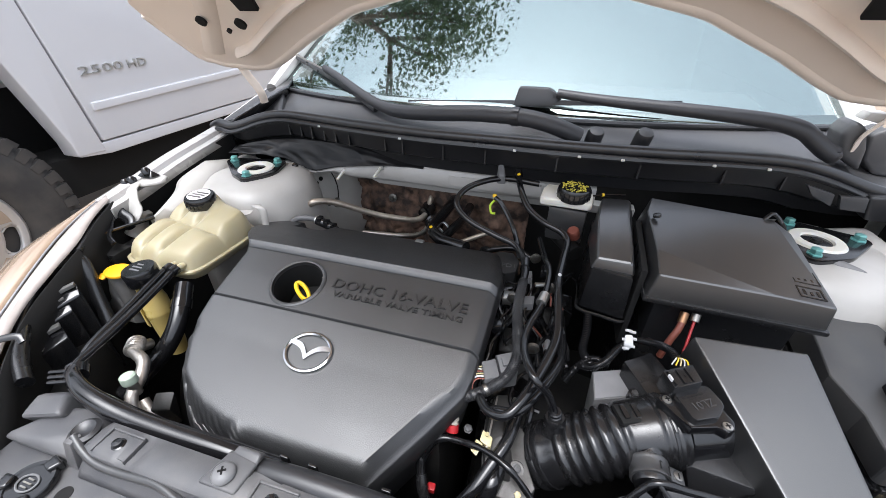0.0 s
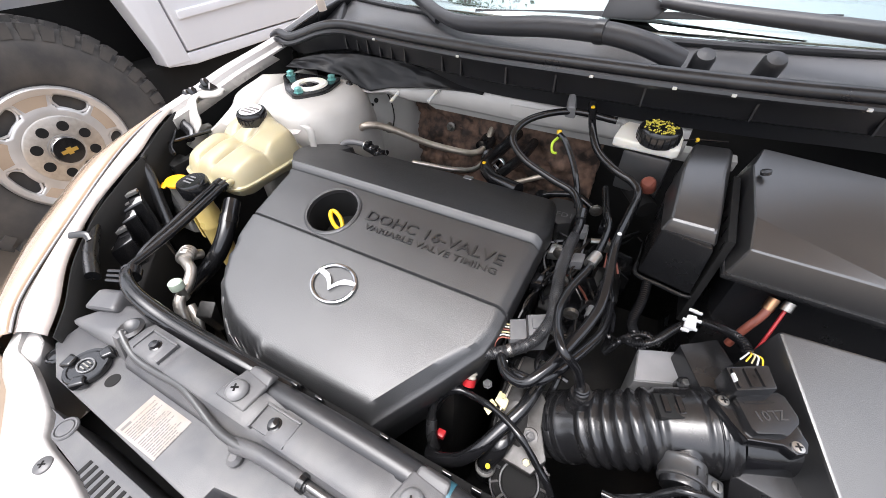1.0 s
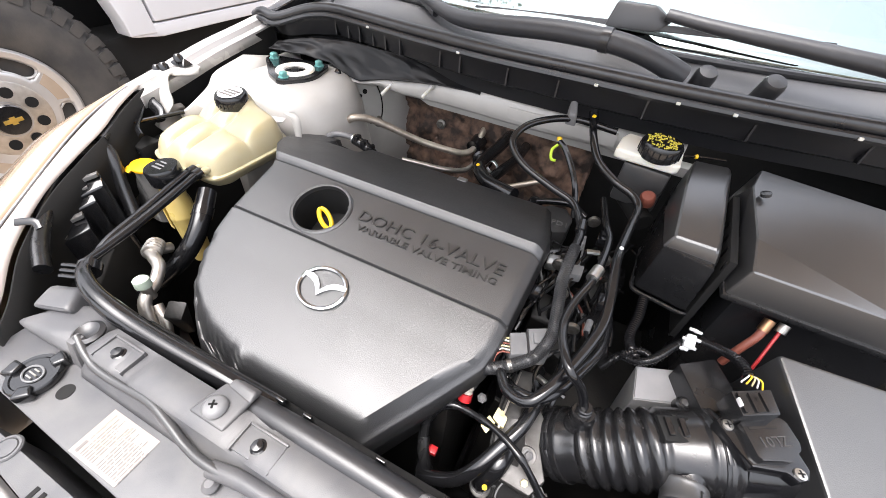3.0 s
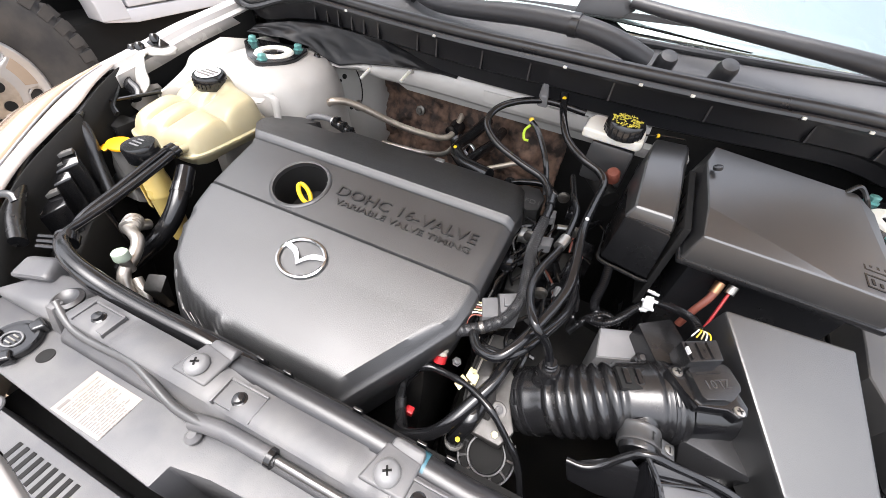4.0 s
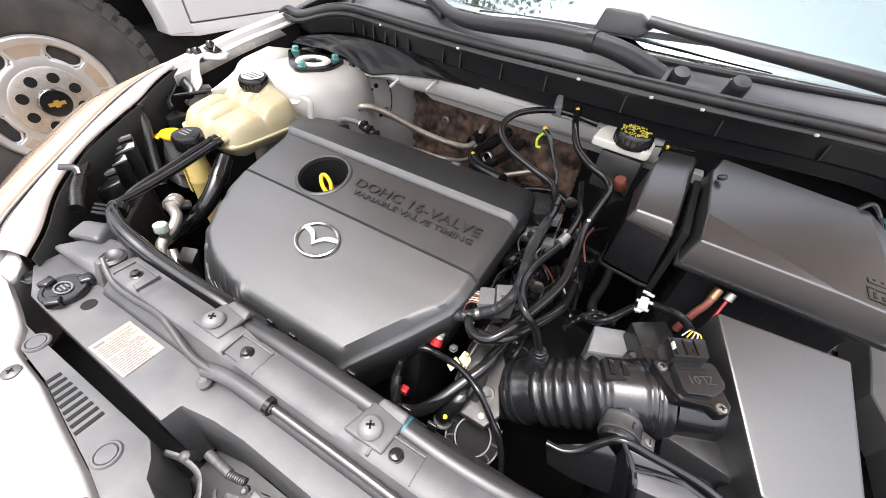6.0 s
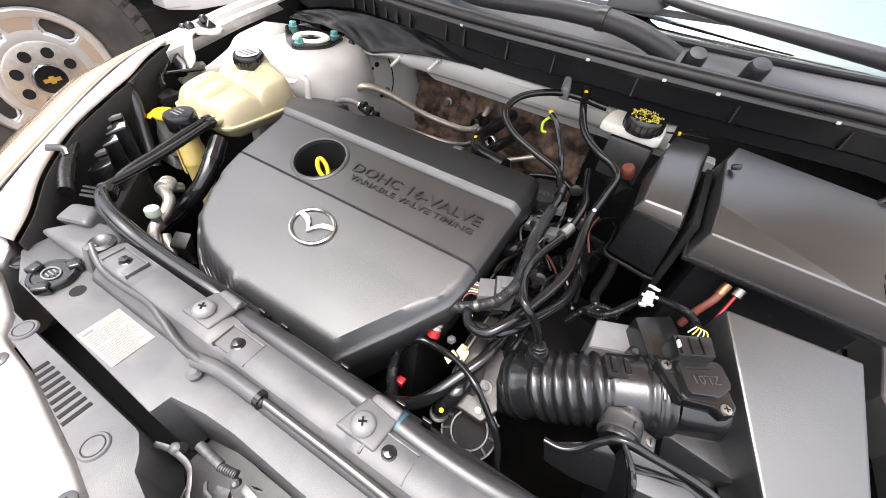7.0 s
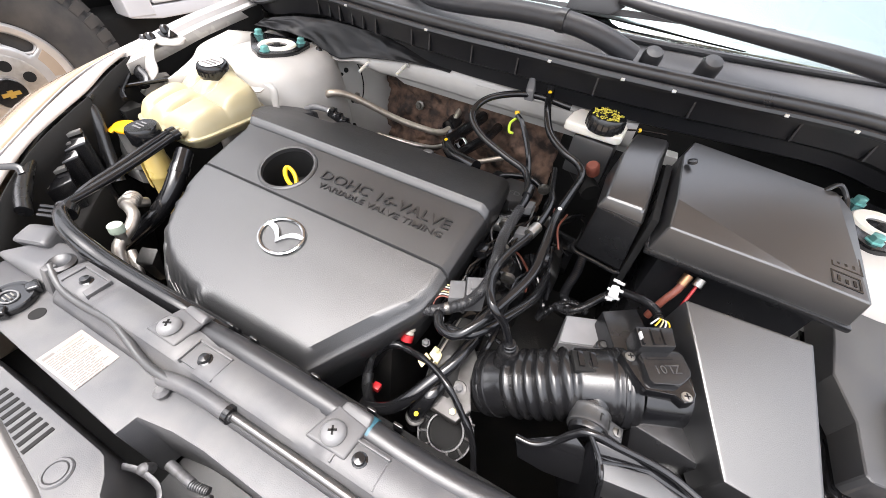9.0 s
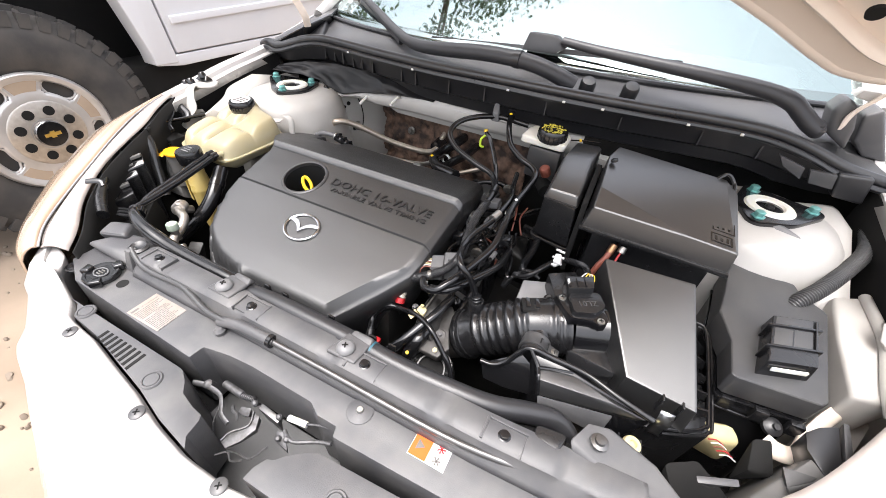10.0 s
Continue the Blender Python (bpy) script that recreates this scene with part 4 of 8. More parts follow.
# big cap, hole and bracket post of the corner
FC = Vector((-0.373, 0.366, 0.832))
cap = part("filler_cap", lathe([(0.024, 0), (0.025, 0.002), (0.025, 0.007), (0.0235, 0.009), (0.020, 0.009), (0.019, 0.0075), (0.0, 0.0075)], FC, n=34), gloss_plastic, support, "round black cap with three grip lobes")
for k in range(3):
    a = radians(75 + 120 * k)
    w = Vector((math.cos(a), math.sin(a), 0))
    q = Vector((-math.sin(a), math.cos(a), 0))
    part("grip_lobe", hull([FC + w * r + q * d + Vector((0, 0, h)) for r, d in ((0.016, -0.006), (0.016, 0.006), (0.029, -0.009), (0.029, 0.009)) for h in (0.001, 0.013)], 0.003, 3), gloss_plastic, cap)
part("cap_ring", tube([tuple(FC + Vector((0.0115 * math.cos(radians(30 * k)), 0.0085 * math.sin(radians(30 * k)), 0.0085))) for k in range(13)], 0.0011, n=6), grey_conn, cap, "raised oval mark")
for d in (-0.004, 0.0, 0.004):
    part("mark_bar", hull([FC + Vector((x, d + y, 0.0075 + h)) for x in (-0.006 + abs(d) * 0.5, 0.006 - abs(d) * 0.5) for y in (-0.0008, 0.0008) for h in (0, 0.0016)], 0), dark_zinc, cap)
part("hole", lathe([(0.0085, 0), (0.0085, 0.0006)], (-0.332, 0.370, 0.832), n=20), void_black, support, "dark round opening")
part("rod_post", hull([(-0.36, 0.392, 0.832), (-0.342, 0.392, 0.832), (-0.36, 0.415, 0.832), (-0.342, 0.415, 0.832), (-0.358, 0.402, 0.866), (-0.346, 0.402, 0.866), (-0.358, 0.415, 0.866), (-0.346, 0.415, 0.866)], 0.003), grey_plastic, support, "grey rod bracket")
part("post_ring", lathe([(0.015, 0), (0.016, 0.004), (0.012, 0.007), (0.008, 0.004), (0.0, 0.003)], (-0.352, 0.420, 0.858), n=22), cowl_plastic, support)
for x, y in ((-0.323, 0.313), (-0.142, 0.289), (-0.436, 0.357), (-0.475, 0.350), (0.142, 0.289), (0.323, 0.313)):
    part("push_pin", lathe([(0.0130, 0), (0.0130, 0.0012), (0.0118, 0.0026), (0.0100, 0.0026), (0.0092, 0.0012), (0.0085, 0.0026), (0.0, 0.0030)], (x, y, 0.8285), n=26), gloss_plastic if x < -0.4 else grey_plastic, support, "round push pin")
for x, y in ((-0.301, 0.283), (-0.115, 0.255), (-0.468, 0.33), (0.03, 0.246)):
    bs = part("bumper_screw", lathe([(0.0088, 0), (0.0088, 0.0012), (0.0075, 0.0022), (0.0, 0.0026)], (x, y, 0.831), n=20), cowl_grey, support, "grey bumper screw")
    for a in (35, 125):
        part("screw_cross", prism([tuple(Vector((x, y)) + Matrix.Rotation(radians(a), 2) @ Vector(q)) for q in ((-0.0035, -0.0007), (0.0035, -0.0007), (0.0035, 0.0007), (-0.0035, 0.0007))], 0.832, 0.8342, 0), void_black, bs)
p3 = part("push_pin", lathe([(0.0165, 0), (0.0165, 0.0012), (0.0155, 0.002), (0.0, 0.002)], (0.108, 0.378, 0.832), n=26), grey_plastic, support, "flat round pin")
part("pin_core", lathe([(0.0045, 0), (0.0035, 0.004), (0.0, 0.004)], (0.108, 0.378, 0.834), n=12), zinc, p3)
part("rod_eye", lathe([(0.007, 0), (0.008, 0.006), (0.004, 0.01)], (-0.128, 0.378, 0.832), n=14), grey_plastic, support)
rod = part("prop_rod", tube([(-0.354, 0.411, 0.864), (-0.335, 0.404, 0.858), (-0.312, 0.399, 0.853), (-0.28, 0.399, 0.851), (-0.232, 0.401, 0.853), (-0.20, 0.396, 0.851), (-0.165, 0.389, 0.848), (-0.13, 0.3875, 0.849), (-0.04, 0.3925, 0.851)], 0.0045, n=10), clamp_grey, support, "grey sleeved bonnet prop rod")
part("rod_sleeve", tube([(-0.135, 0.387, 0.844), (-0.10, 0.392, 0.849), (-0.045, 0.3935, 0.85)], 0.0078, n=12), grey_plastic, rod, "thick grey sleeve")
part("sleeve_end", tube([(-0.048, 0.3935, 0.85), (-0.042, 0.3935, 0.85)], 0.0092, n=12), rubber, rod)
part("bare_rod", tube([(-0.045, 0.3935, 0.85), (0.06, 0.3935, 0.85), (0.20, 0.392, 0.85), (0.275, 0.40, 0.845), (0.345, 0.414, 0.842), (0.40, 0.428, 0.842)], 0.0042, n=10), rod_steel, rod, "bare steel rod")
part("air_guide_hose", tube([(-0.158, 0.445, 0.842), (-0.09, 0.446, 0.85), (0.03, 0.446, 0.85), (0.125, 0.443, 0.849), (0.19, 0.446, 0.848), (0.245, 0.455, 0.842), (0.29, 0.475, 0.832), (0.322, 0.486, 0.822), (0.345, 0.48, 0.805), (0.36, 0.46, 0.77)], 0.0135, n=14), cowl_plastic, support, "long black hose along the rail")
for x in (-0.12, -0.085, 0.0, 0.07, 0.1):
    part("tab", box(x - 0.005, x + 0.005, 0.46, 0.463, 0.84, 0.858, 0.001), gloss_plastic, support)
part("blue_tape", tube([(0.070, 0.4455, 0.8495), (0.082, 0.445, 0.8495)], 0.0139, n=14), blue_tape_dim, support, "strip of blue tape")
part("fan_shroud", box(-0.36, 0.36, 0.462, 0.475, 0.35, 0.815, 0.004), void_black, support, "black fan shroud")

# labels on the cover
label_plate = tagged(part("service_label", prism([(-0.270, 0.338), (-0.203, 0.338), (-0.203, 0.382), (-0.270, 0.382)], 0.832, 0.8326, 0), paper), "yellowed printed service label on the grey cover panel", "label")
lettering("heading", "AIR CONDITIONER", (-0.2615, 0.3535, 0.8327), (0, 1, 0), (-1, 0, 0), 0.0255, 0.0001, ink, label_plate)
lettering("heading", "CLIMATISEUR", (-0.236, 0.3585, 0.8327), (0, 1, 0), (-1, 0, 0), 0.020, 0.0001, ink, label_plate)
part("print_bar", box(-0.2650, -0.2615, 0.3405, 0.3515, 0.8326, 0.8329, 0), ink, label_plate)
rng = random.Random(2)
for k in range(16):
    x = -0.2578 + k * 0.0034 + (0.003 if k > 5 else 0)
    if -0.2395 < x < -0.2345:
        continue
    y, end = 0.341, rng.uniform(0.365, 0.379)
    while y < end:
        w = rng.uniform(0.002, 0.008)
        part("print_bar", box(x, x + 0.0012, y, min(y + w, end), 0.8326, 0.8328, 0), ink, label_plate)
        y += w + 0.0009
warn = tagged(part("warning_label", prism([(0.181, 0.364), (0.226, 0.364), (0.226, 0.391), (0.181, 0.391)], 0.832, 0.8326, 0), white_film), "orange and white fan warning label on the cover", "label")
part("orange_field", prism([(0.1815, 0.3645), (0.203, 0.3645), (0.203, 0.3905), (0.1815, 0.3905)], 0.8326, 0.8329, 0), orange_ink, warn, "orange warning field")
part("triangle", prism([(0.187, 0.372), (0.187, 0.384), (0.197, 0.378)], 0.8329, 0.8331, 0), ink, warn)
for x, y, m in ((0.2145, 0.3845, red_plastic), (0.2145, 0.3710, ink)):
    for a in (20, 80, 140):
        part("pictogram", prism([tuple(Vector((x, y)) + Matrix.Rotation(radians(a), 2) @ Vector(q)) for q in ((-0.0052, -0.0017), (-0.001, -0.0005), (0.0052, -0.0017), (0.0046, 0.0009), (0.001, 0.0005), (-0.0046, 0.0009))], 0.8327, 0.833, 0), m, warn)

# ---- bonnet latch ----
latch = thing("bonnet_latch", (0.0, 0.32, 0.70), "steel bonnet latch with a release lever in a dark recess", "latch")
part("backing", hull([(-0.13, 0.25, 0.702), (0.10, 0.25, 0.702), (-0.13, 0.36, 0.712), (0.10, 0.36, 0.712), (-0.13, 0.25, 0.70), (0.10, 0.36, 0.70)], 0.0), fuse_plastic, latch, "dusty black recess floor")
part("crank_arm", tube([(-0.118, 0.317, 0.803), (-0.101, 0.322, 0.802), (-0.076, 0.322, 0.801), (-0.062, 0.313, 0.800), (-0.053, 0.305, 0.799), (-0.038, 0.301, 0.797)], 0.0036, n=8, flat=0.5), latch_steel, latch, "bent steel crank arm")
part("arm_rivet", lathe([(0.0055, -0.012), (0.0055, 0.002), (0.003, 0.004), (0.0, 0.004)], (-0.099, 0.325, 0.803), (0.1, -0.3, 1), n=12), latch_steel, latch)
part("thin_rod", tube([(-0.065, 0.312, 0.796), (-0.062, 0.296, 0.785), (-0.056, 0.288, 0.775)], 0.0013, n=6), latch_steel, latch)
part("barrel", tube([(-0.090, 0.339, 0.79), (-0.056, 0.338, 0.791)], 0.0050, n=12), latch_steel, latch, "steel barrel")
part("spring", tube([(-0.057, 0.337, 0.791), (-0.036, 0.341, 0.791)], 0.0045, n=10, wave=(0.0026, 0.3)), latch_steel, latch, "coil spring")
part("pawl", hull([(-0.045, 0.326, 0.792), (-0.030, 0.330, 0.794), (-0.046, 0.318, 0.786), (-0.028, 0.321, 0.788), (-0.04, 0.322, 0.775), (-0.03, 0.326, 0.775)], 0.0015), latch_steel, latch, "steel pawl")
part("pawl_hook", tube([(-0.056, 0.322, 0.79), (-0.049, 0.317, 0.792), (-0.042, 0.316, 0.79), (-0.038, 0.311, 0.786)], 0.002, n=6), latch_steel, latch)
part("striker_guide", hull([(-0.022, 0.341, 0.797), (0.014, 0.338, 0.797), (-0.022, 0.333, 0.796), (0.014, 0.330, 0.796), (-0.02, 0.337, 0.76), (0.012, 0.334, 0.76)], 0.002), rod_steel, latch, "steel striker guide")
part("guide_tab", hull([(-0.012, 0.343, 0.80), (-0.004, 0.343, 0.80), (-0.012, 0.341, 0.81), (-0.005, 0.341, 0.812), (-0.01, 0.345, 0.79), (-0.005, 0.345, 0.79)], 0.0008), latch_steel, latch)
part("release_lever", prism([(-0.022, 0.327), (-0.012, 0.326), (-0.005, 0.313), (-0.012, 0.295), (-0.023, 0.281), (-0.033, 0.284), (-0.030, 0.297), (-0.017, 0.312)][::-1], 0.784, lambda x, y: 0.790 + 0.2 * (y - 0.30), 0.001), latch_steel, latch, "grey release lever")
part("lever_edge", tube([(-0.022, 0.327, 0.797), (-0.016, 0.312, 0.794), (-0.030, 0.297, 0.791), (-0.034, 0.285, 0.788)], 0.0013, n=6), latch_steel, latch)
part("cable_end", tube([(0.022, 0.342, 0.797), (0.049, 0.345, 0.799)], 0.004, n=12), milk_plastic, latch, "cream cable end")
part("cable", tube([(0.047, 0.345, 0.799), (0.066, 0.350, 0.805), (0.092, 0.352, 0.815)], 0.0016, n=8), latch_steel, latch, "release cable")
part("side_plate", hull([(0.020, 0.323, 0.797), (0.032, 0.326, 0.797), (0.026, 0.314, 0.79), (0.046, 0.312, 0.79), (0.03, 0.32, 0.77), (0.04, 0.315, 0.77)], 0.001), latch_steel, latch, "steel side plate")
part("link_bar", tube([(0.030, 0.327, 0.799), (0.040, 0.322, 0.80), (0.052, 0.322, 0.801), (0.074, 0.333, 0.804), (0.094, 0.338, 0.81)], 0.0026, n=8), latch_steel, latch, "bent link bar")
part("safety_wire", tube([(-0.025, 0.281, 0.776), (-0.016, 0.286, 0.772), (0.003, 0.289, 0.77), (0.014, 0.308, 0.775)], 0.0013, n=6), latch_steel, latch)
part("safety_wire", tube([(-0.034, 0.272, 0.775), (-0.024, 0.281, 0.774), (-0.014, 0.276, 0.772), (-0.004, 0.283, 0.77)], 0.0013, n=6), latch_steel, latch)
for x, y, z in ((-0.028, 0.335, 0.80), (0.012, 0.336, 0.80), (0.04, 0.32, 0.80), (0.028, 0.317, 0.796)):
    part("rivet", lathe([(0.004, -0.008), (0.004, 0.001), (0.002, 0.003), (0.0, 0.003)], (x, y, z), (0.3, -0.3, 1), n=10), latch_steel, latch)

# ---- engine cover ----
engine_cover = thing("engine_cover", (-0.16, 0.70, 0.78), "black grained plastic engine cover with a round filler opening", "engine cover")
cov_left = table([(0.466, -0.20), (0.470, -0.245), (0.488, -0.292), (0.506, -0.317), (0.535, -0.344), (0.578, -0.371), (0.616, -0.380), (0.646, -0.384), (0.70, -0.386), (0.742, -0.388), (0.765, -0.40), (0.80, -0.435), (0.84, -0.462), (0.87, -0.470), (0.93, -0.462)])
cov_right = table([(0.466, -0.05), (0.488, -0.033), (0.60, 0.046), (0.625, 0.052), (0.66, 0.053), (0.80, 0.060), (0.93, 0.040)])
cov_height = table([(0.466, 0.808), (0.472, 0.814), (0.488, 0.8225), (0.53, 0.836), (0.595, 0.855), (0.648, 0.8725), (0.6495, 0.8695), (0.6515, 0.8695), (0.653, 0.8735), (0.70, 0.886), (0.752, 0.8985), (0.7535, 0.8955), (0.7555, 0.8955), (0.757, 0.8995), (0.766, 0.9065), (0.80, 0.897), (0.87, 0.874), (0.93, 0.853)])
YS = sorted(set([0.466, 0.4665, 0.468, 0.470, 0.473, 0.477, 0.482, 0.488, 0.648, 0.6495, 0.6515, 0.653, 0.752, 0.7535, 0.7555, 0.757, 0.762, 0.766] + [0.494 + 0.004 * i for i in range(39)] + [0.657 + 0.004 * i for i in range(24)] + [0.772 + 0.006 * i for i in range(27)]))
NX, WELL, WELL_R = 110, (-0.258, 0.700), 0.041


def cover_z(x, y):
    return cov_height(y) - 0.010 * max(0, (abs(x + 0.165) - 0.12) / 0.24) ** 3


FRONT = [Vector((cov_left(0.60 - 0.134 * k / 40), 0.60 - 0.134 * k / 40)) for k in range(41)] + [Vector((-0.20 + 0.15 * k / 24, 0.466)) for k in range(25)]
BEVEL = 0.017


def edge_drop(x, y, xr):
    """Rounded fall of the shell at the front, flat bevel along the intake side."""
    band = BEVEL - 0.009 * min(1, max(0, (y - 0.55) / 0.07))
    side = max(0.0, band - (xr - x)) * 0.95
    if y > 0.64:
        return side
    d, q = min(((Vector((x, y)) - p).length, p) for p in FRONT)
    w = 0.030 - 0.025 * min(1, max(0, q.y - 0.468) / 0.065)
    return max(side, 0.034 * (w / 0.030) * max(0.0, 1 - d / w) ** 1.6)


bm = bmesh.new()
grid = []
for y in YS:
    xl, xr = cov_left(y), cov_right(y)
    row = []
    for i in range(NX + 1):
        x = xl + (xr - BEVEL - xl) * i / (NX - 3) if i <= NX - 3 else xr - BEVEL * (NX - i) / 3
        yy = y
        d = Vector((x - WELL[0], y - WELL[1]))
        if abs(d.length - WELL_R) < 0.0024:
            d = d.normalized() * WELL_R
            x, yy = WELL[0] + d.x, WELL[1] + d.y
        # dip behind the raised rear corner
        dent = 0.02 * (y - 0.885) / 0.045 if y > 0.885 and -0.40 < x < -0.33 else 0.0
        row.append(bm.verts.new((x, yy, cover_z(x, yy) - dent - edge_drop(x, yy, xr))))
    grid.append(row)
for a, c in zip(grid, grid[1:]):
    for i in range(NX):
        q = (a[i], a[i + 1], c[i + 1], c[i])
        if all((Vector((v.co.x - WELL[0], v.co.y - WELL[1]))).length < WELL_R + 0.0005 for v in q):
            continue
        bm.faces.new(q)
for v in [v for v in bm.verts if not v.link_faces]:
    bm.verts.remove(v)
rim_edges = [e for e in bm.edges if len(e.link_faces) == 1 and all((Vector((v.co.x - WELL[0], v.co.y - WELL[1]))).length > WELL_R + 0.01 for v in e.verts)]
centre = Vector((-0.165, 0.70))
for out, drop in ((0.0015, 0.0008), (0.0015, 0.002), (0.0045, 0.018), (-0.006, 0.022), (-0.008, 0.05)):
    res = bmesh.ops.extrude_edge_only(bm, edges=rim_edges)
    vs = [g for g in res["geom"] if isinstance(g, bmesh.types.BMVert)]
    rim_edges = [g for g in res["geom"] if isinstance(g, bmesh.types.BMEdge)]
    for v in vs:
        d = (Vector((v.co.x, v.co.y)) - centre).normalized()
        v.co += Vector((d.x * out, d.y * out, -drop))
part("shell", bm, cover_plastic, engine_cover, "grained black shell with two cross grooves", smooth=35)
well_z = cover_z(*WELL)
tilt = Vector((0, -0.27, 1))
well = part("well", lathe([(0.0415, 0.0), (0.0405, -0.01), (0.037, -0.06), (0.02, -0.06), (0.0, -0.06)], Vector((*WELL, well_z)), tilt, n=40, foot=False), void_black, engine_cover, "dark filler well")
part("well_rim", lathe([(0.0405, -0.004), (0.0415, 0.0022), (0.0445, 0.0026), (0.047, 0.001), (0.0475, -0.002)], Vector((*WELL, well_z)), tilt, n=44, foot=False), cover_plastic, engine_cover, "raised rim of the filler opening")
ring_pts = [Vector((-0.243, 0.689, 0.880)) + Vector((-0.72, 0.40, 0.57)).normalized() * (0.0165 * math.cos(a)) + Vector((0.55, 0.83, 0.1)).normalized() * (0.0066 * math.sin(a)) for a in [2 * math.pi * k / 20 for k in range(21)]]
dip = thing("dipstick", (-0.225, 0.679, 0.83), "yellow plastic dipstick loop handle in the filler opening", "dipstick")
part("loop", tube([tuple(p) for p in ring_pts], 0.0034, n=10, steps=2, flat=1.3), yellow_plastic, dip, "yellow loop")
part("shaft", tube([(-0.226, 0.680, 0.869), (-0.222, 0.679, 0.83)], 0.0045, n=8), yellow_plastic, dip)
# badge: a plain oval ring with a winged bar
badge = thing("badge", (-0.178, 0.597, 0.856), "chrome oval badge set into the engine cover", "badge")
up_n = Vector((0, -0.31, 1)).normalized()
ax, ay = Vector((1, 0, 0)), Vector((0, 1, 0.31)).normalized()
bc = Vector((-0.178, 0.597, cover_z(-0.178, 0.597) + 0.0015))
part("oval_ring", tube([tuple(bc + ax * (0.0335 * math.cos(a)) + ay * (0.0275 * math.sin(a))) for a in [2 * math.pi * k / 32 for k in range(33)]], 0.0034, n=8, steps=2, flat=0.9), chrome, badge, "chrome oval ring")
part("badge_bed", lathe([(0.0, 0.0), (0.0365, 0.0003), (0.0378, -0.0012)], bc - up_n * 0.0012, up_n, n=36), cover_plastic, badge, "oval bed in the cover")
WING = [(-0.0325, 0.0115), (-0.0225, 0.0125), (-0.013, 0.0100), (-0.0055, 0.0035), (0.0, -0.0045)]
UNDER = [(0.0, -0.0125), (-0.006, -0.0045), (-0.013, 0.0015), (-0.021, 0.0045), (-0.0325, 0.0065)]
outline = WING + [(-a, h) for a, h in WING[-2::-1]] + [(-a, h) for a, h in UNDER[:0:-1]] + UNDER
bm = bmesh.new()
low_ring, high_ring = ([bm.verts.new(bc + ax * a + ay * h + up_n * d) for a, h in outline] for d in (-0.001, 0.0034))
bm.faces.new(high_ring)
for i in range(len(outline)):
    k = (i + 1) % len(outline)
    bm.faces.new((low_ring[i], low_ring[k], high_ring[k], high_ring[i]))
part("winged_bar", bevelled(bm, 0.0009), chrome, badge, "chrome winged bar")
slope = Vector((0, 1, 0.26)).normalized()
lettering("raised_text", "DOHC 16-VALVE", (-0.197, 0.7045, cover_z(-0.1, 0.7045) - 0.0005), (1, 0, 0), slope, 0.222, 0.003, raised_plastic, engine_cover, "raised lettering", height=0.0175)
lettering("raised_text", "VARIABLE VALVE TIMING", (-0.190, 0.689, cover_z(-0.1, 0.689) - 0.0003), (1, 0, 0), slope, 0.212, 0.0024, raised_plastic, engine_cover, "raised lettering", height=0.0095, bold=0.006)

# ---- engine below ----
engine = thing("engine", (-0.1, 0.7, 0.30), "grimy cast engine block and gearbox under the cover", "engine")
part("block", hull([(-0.36, 0.52, 0.35), (0.04, 0.52, 0.35), (-0.36, 0.93, 0.35), (0.04, 0.93, 0.35), (-0.34, 0.54, 0.78), (0.03, 0.56, 0.78), (-0.40, 0.91, 0.80), (0.03, 0.90, 0.82)], 0.02), dark_metal, engine, "dark engine block")
part("gearbox", hull([(0.05, 0.60, 0.35), (0.42, 0.62, 0.35), (0.05, 0.86, 0.35), (0.42, 0.86, 0.35), (0.06, 0.64, 0.70), (0.38, 0.66, 0.64), (0.06, 0.84, 0.72), (0.38, 0.84, 0.64)], 0.03), dark_metal, engine, "dark gearbox casing")
part("rear_head", hull([(-0.38, 0.93, 0.6), (0.05, 0.93, 0.6), (-0.36, 0.99, 0.7), (0.04, 0.99, 0.7), (-0.38, 0.93, 0.82), (0.04, 0.93, 0.83)], 0.02), dark_metal, engine, "dark rear of the cylinder head")
for k in range(14):
    r2 = random.Random(k)
    x, y = r2.uniform(0.06, 0.18), r2.uniform(0.62, 0.92)
    part("casting_lump", hull([(x + a * r2.uniform(0.6, 1), y + c * r2.uniform(0.6, 1), 0.74 + d * r2.uniform(0.4, 1) + 0.02 * r2.random()) for a in (-0.025, 0.025) for c in (-0.025, 0.025) for d in (-0.05, 0.04)], 0.005), gloss_plastic if k % 3 else dark_metal, engine)

throttle = part("throttle_body", hull([(0.080, 0.640, 0.80), (0.104, 0.636, 0.80), (0.078, 0.60, 0.80), (0.080, 0.575, 0.80), (0.105, 0.585, 0.812), (0.084, 0.548, 0.792), (0.108, 0.545, 0.80), (0.095, 0.535, 0.75), (0.14, 0.535, 0.765), (0.10, 0.53, 0.70), (0.15, 0.54, 0.70), (0.09, 0.63, 0.72), (0.12, 0.63, 0.72)], 0.004, 3), aluminium, engine, "cast aluminium throttle body")
part("cast_rib", hull([(0.088, 0.632, 0.806), (0.094, 0.632, 0.806), (0.084, 0.585, 0.808), (0.09, 0.585, 0.808), (0.09, 0.63, 0.79), (0.087, 0.585, 0.79)], 0.001), aluminium, throttle)
part("cast_rib", hull([(0.087, 0.575, 0.806), (0.104, 0.578, 0.818), (0.090, 0.555, 0.80), (0.112, 0.556, 0.806), (0.09, 0.56, 0.78), (0.11, 0.56, 0.78)], 0.002), aluminium, throttle)
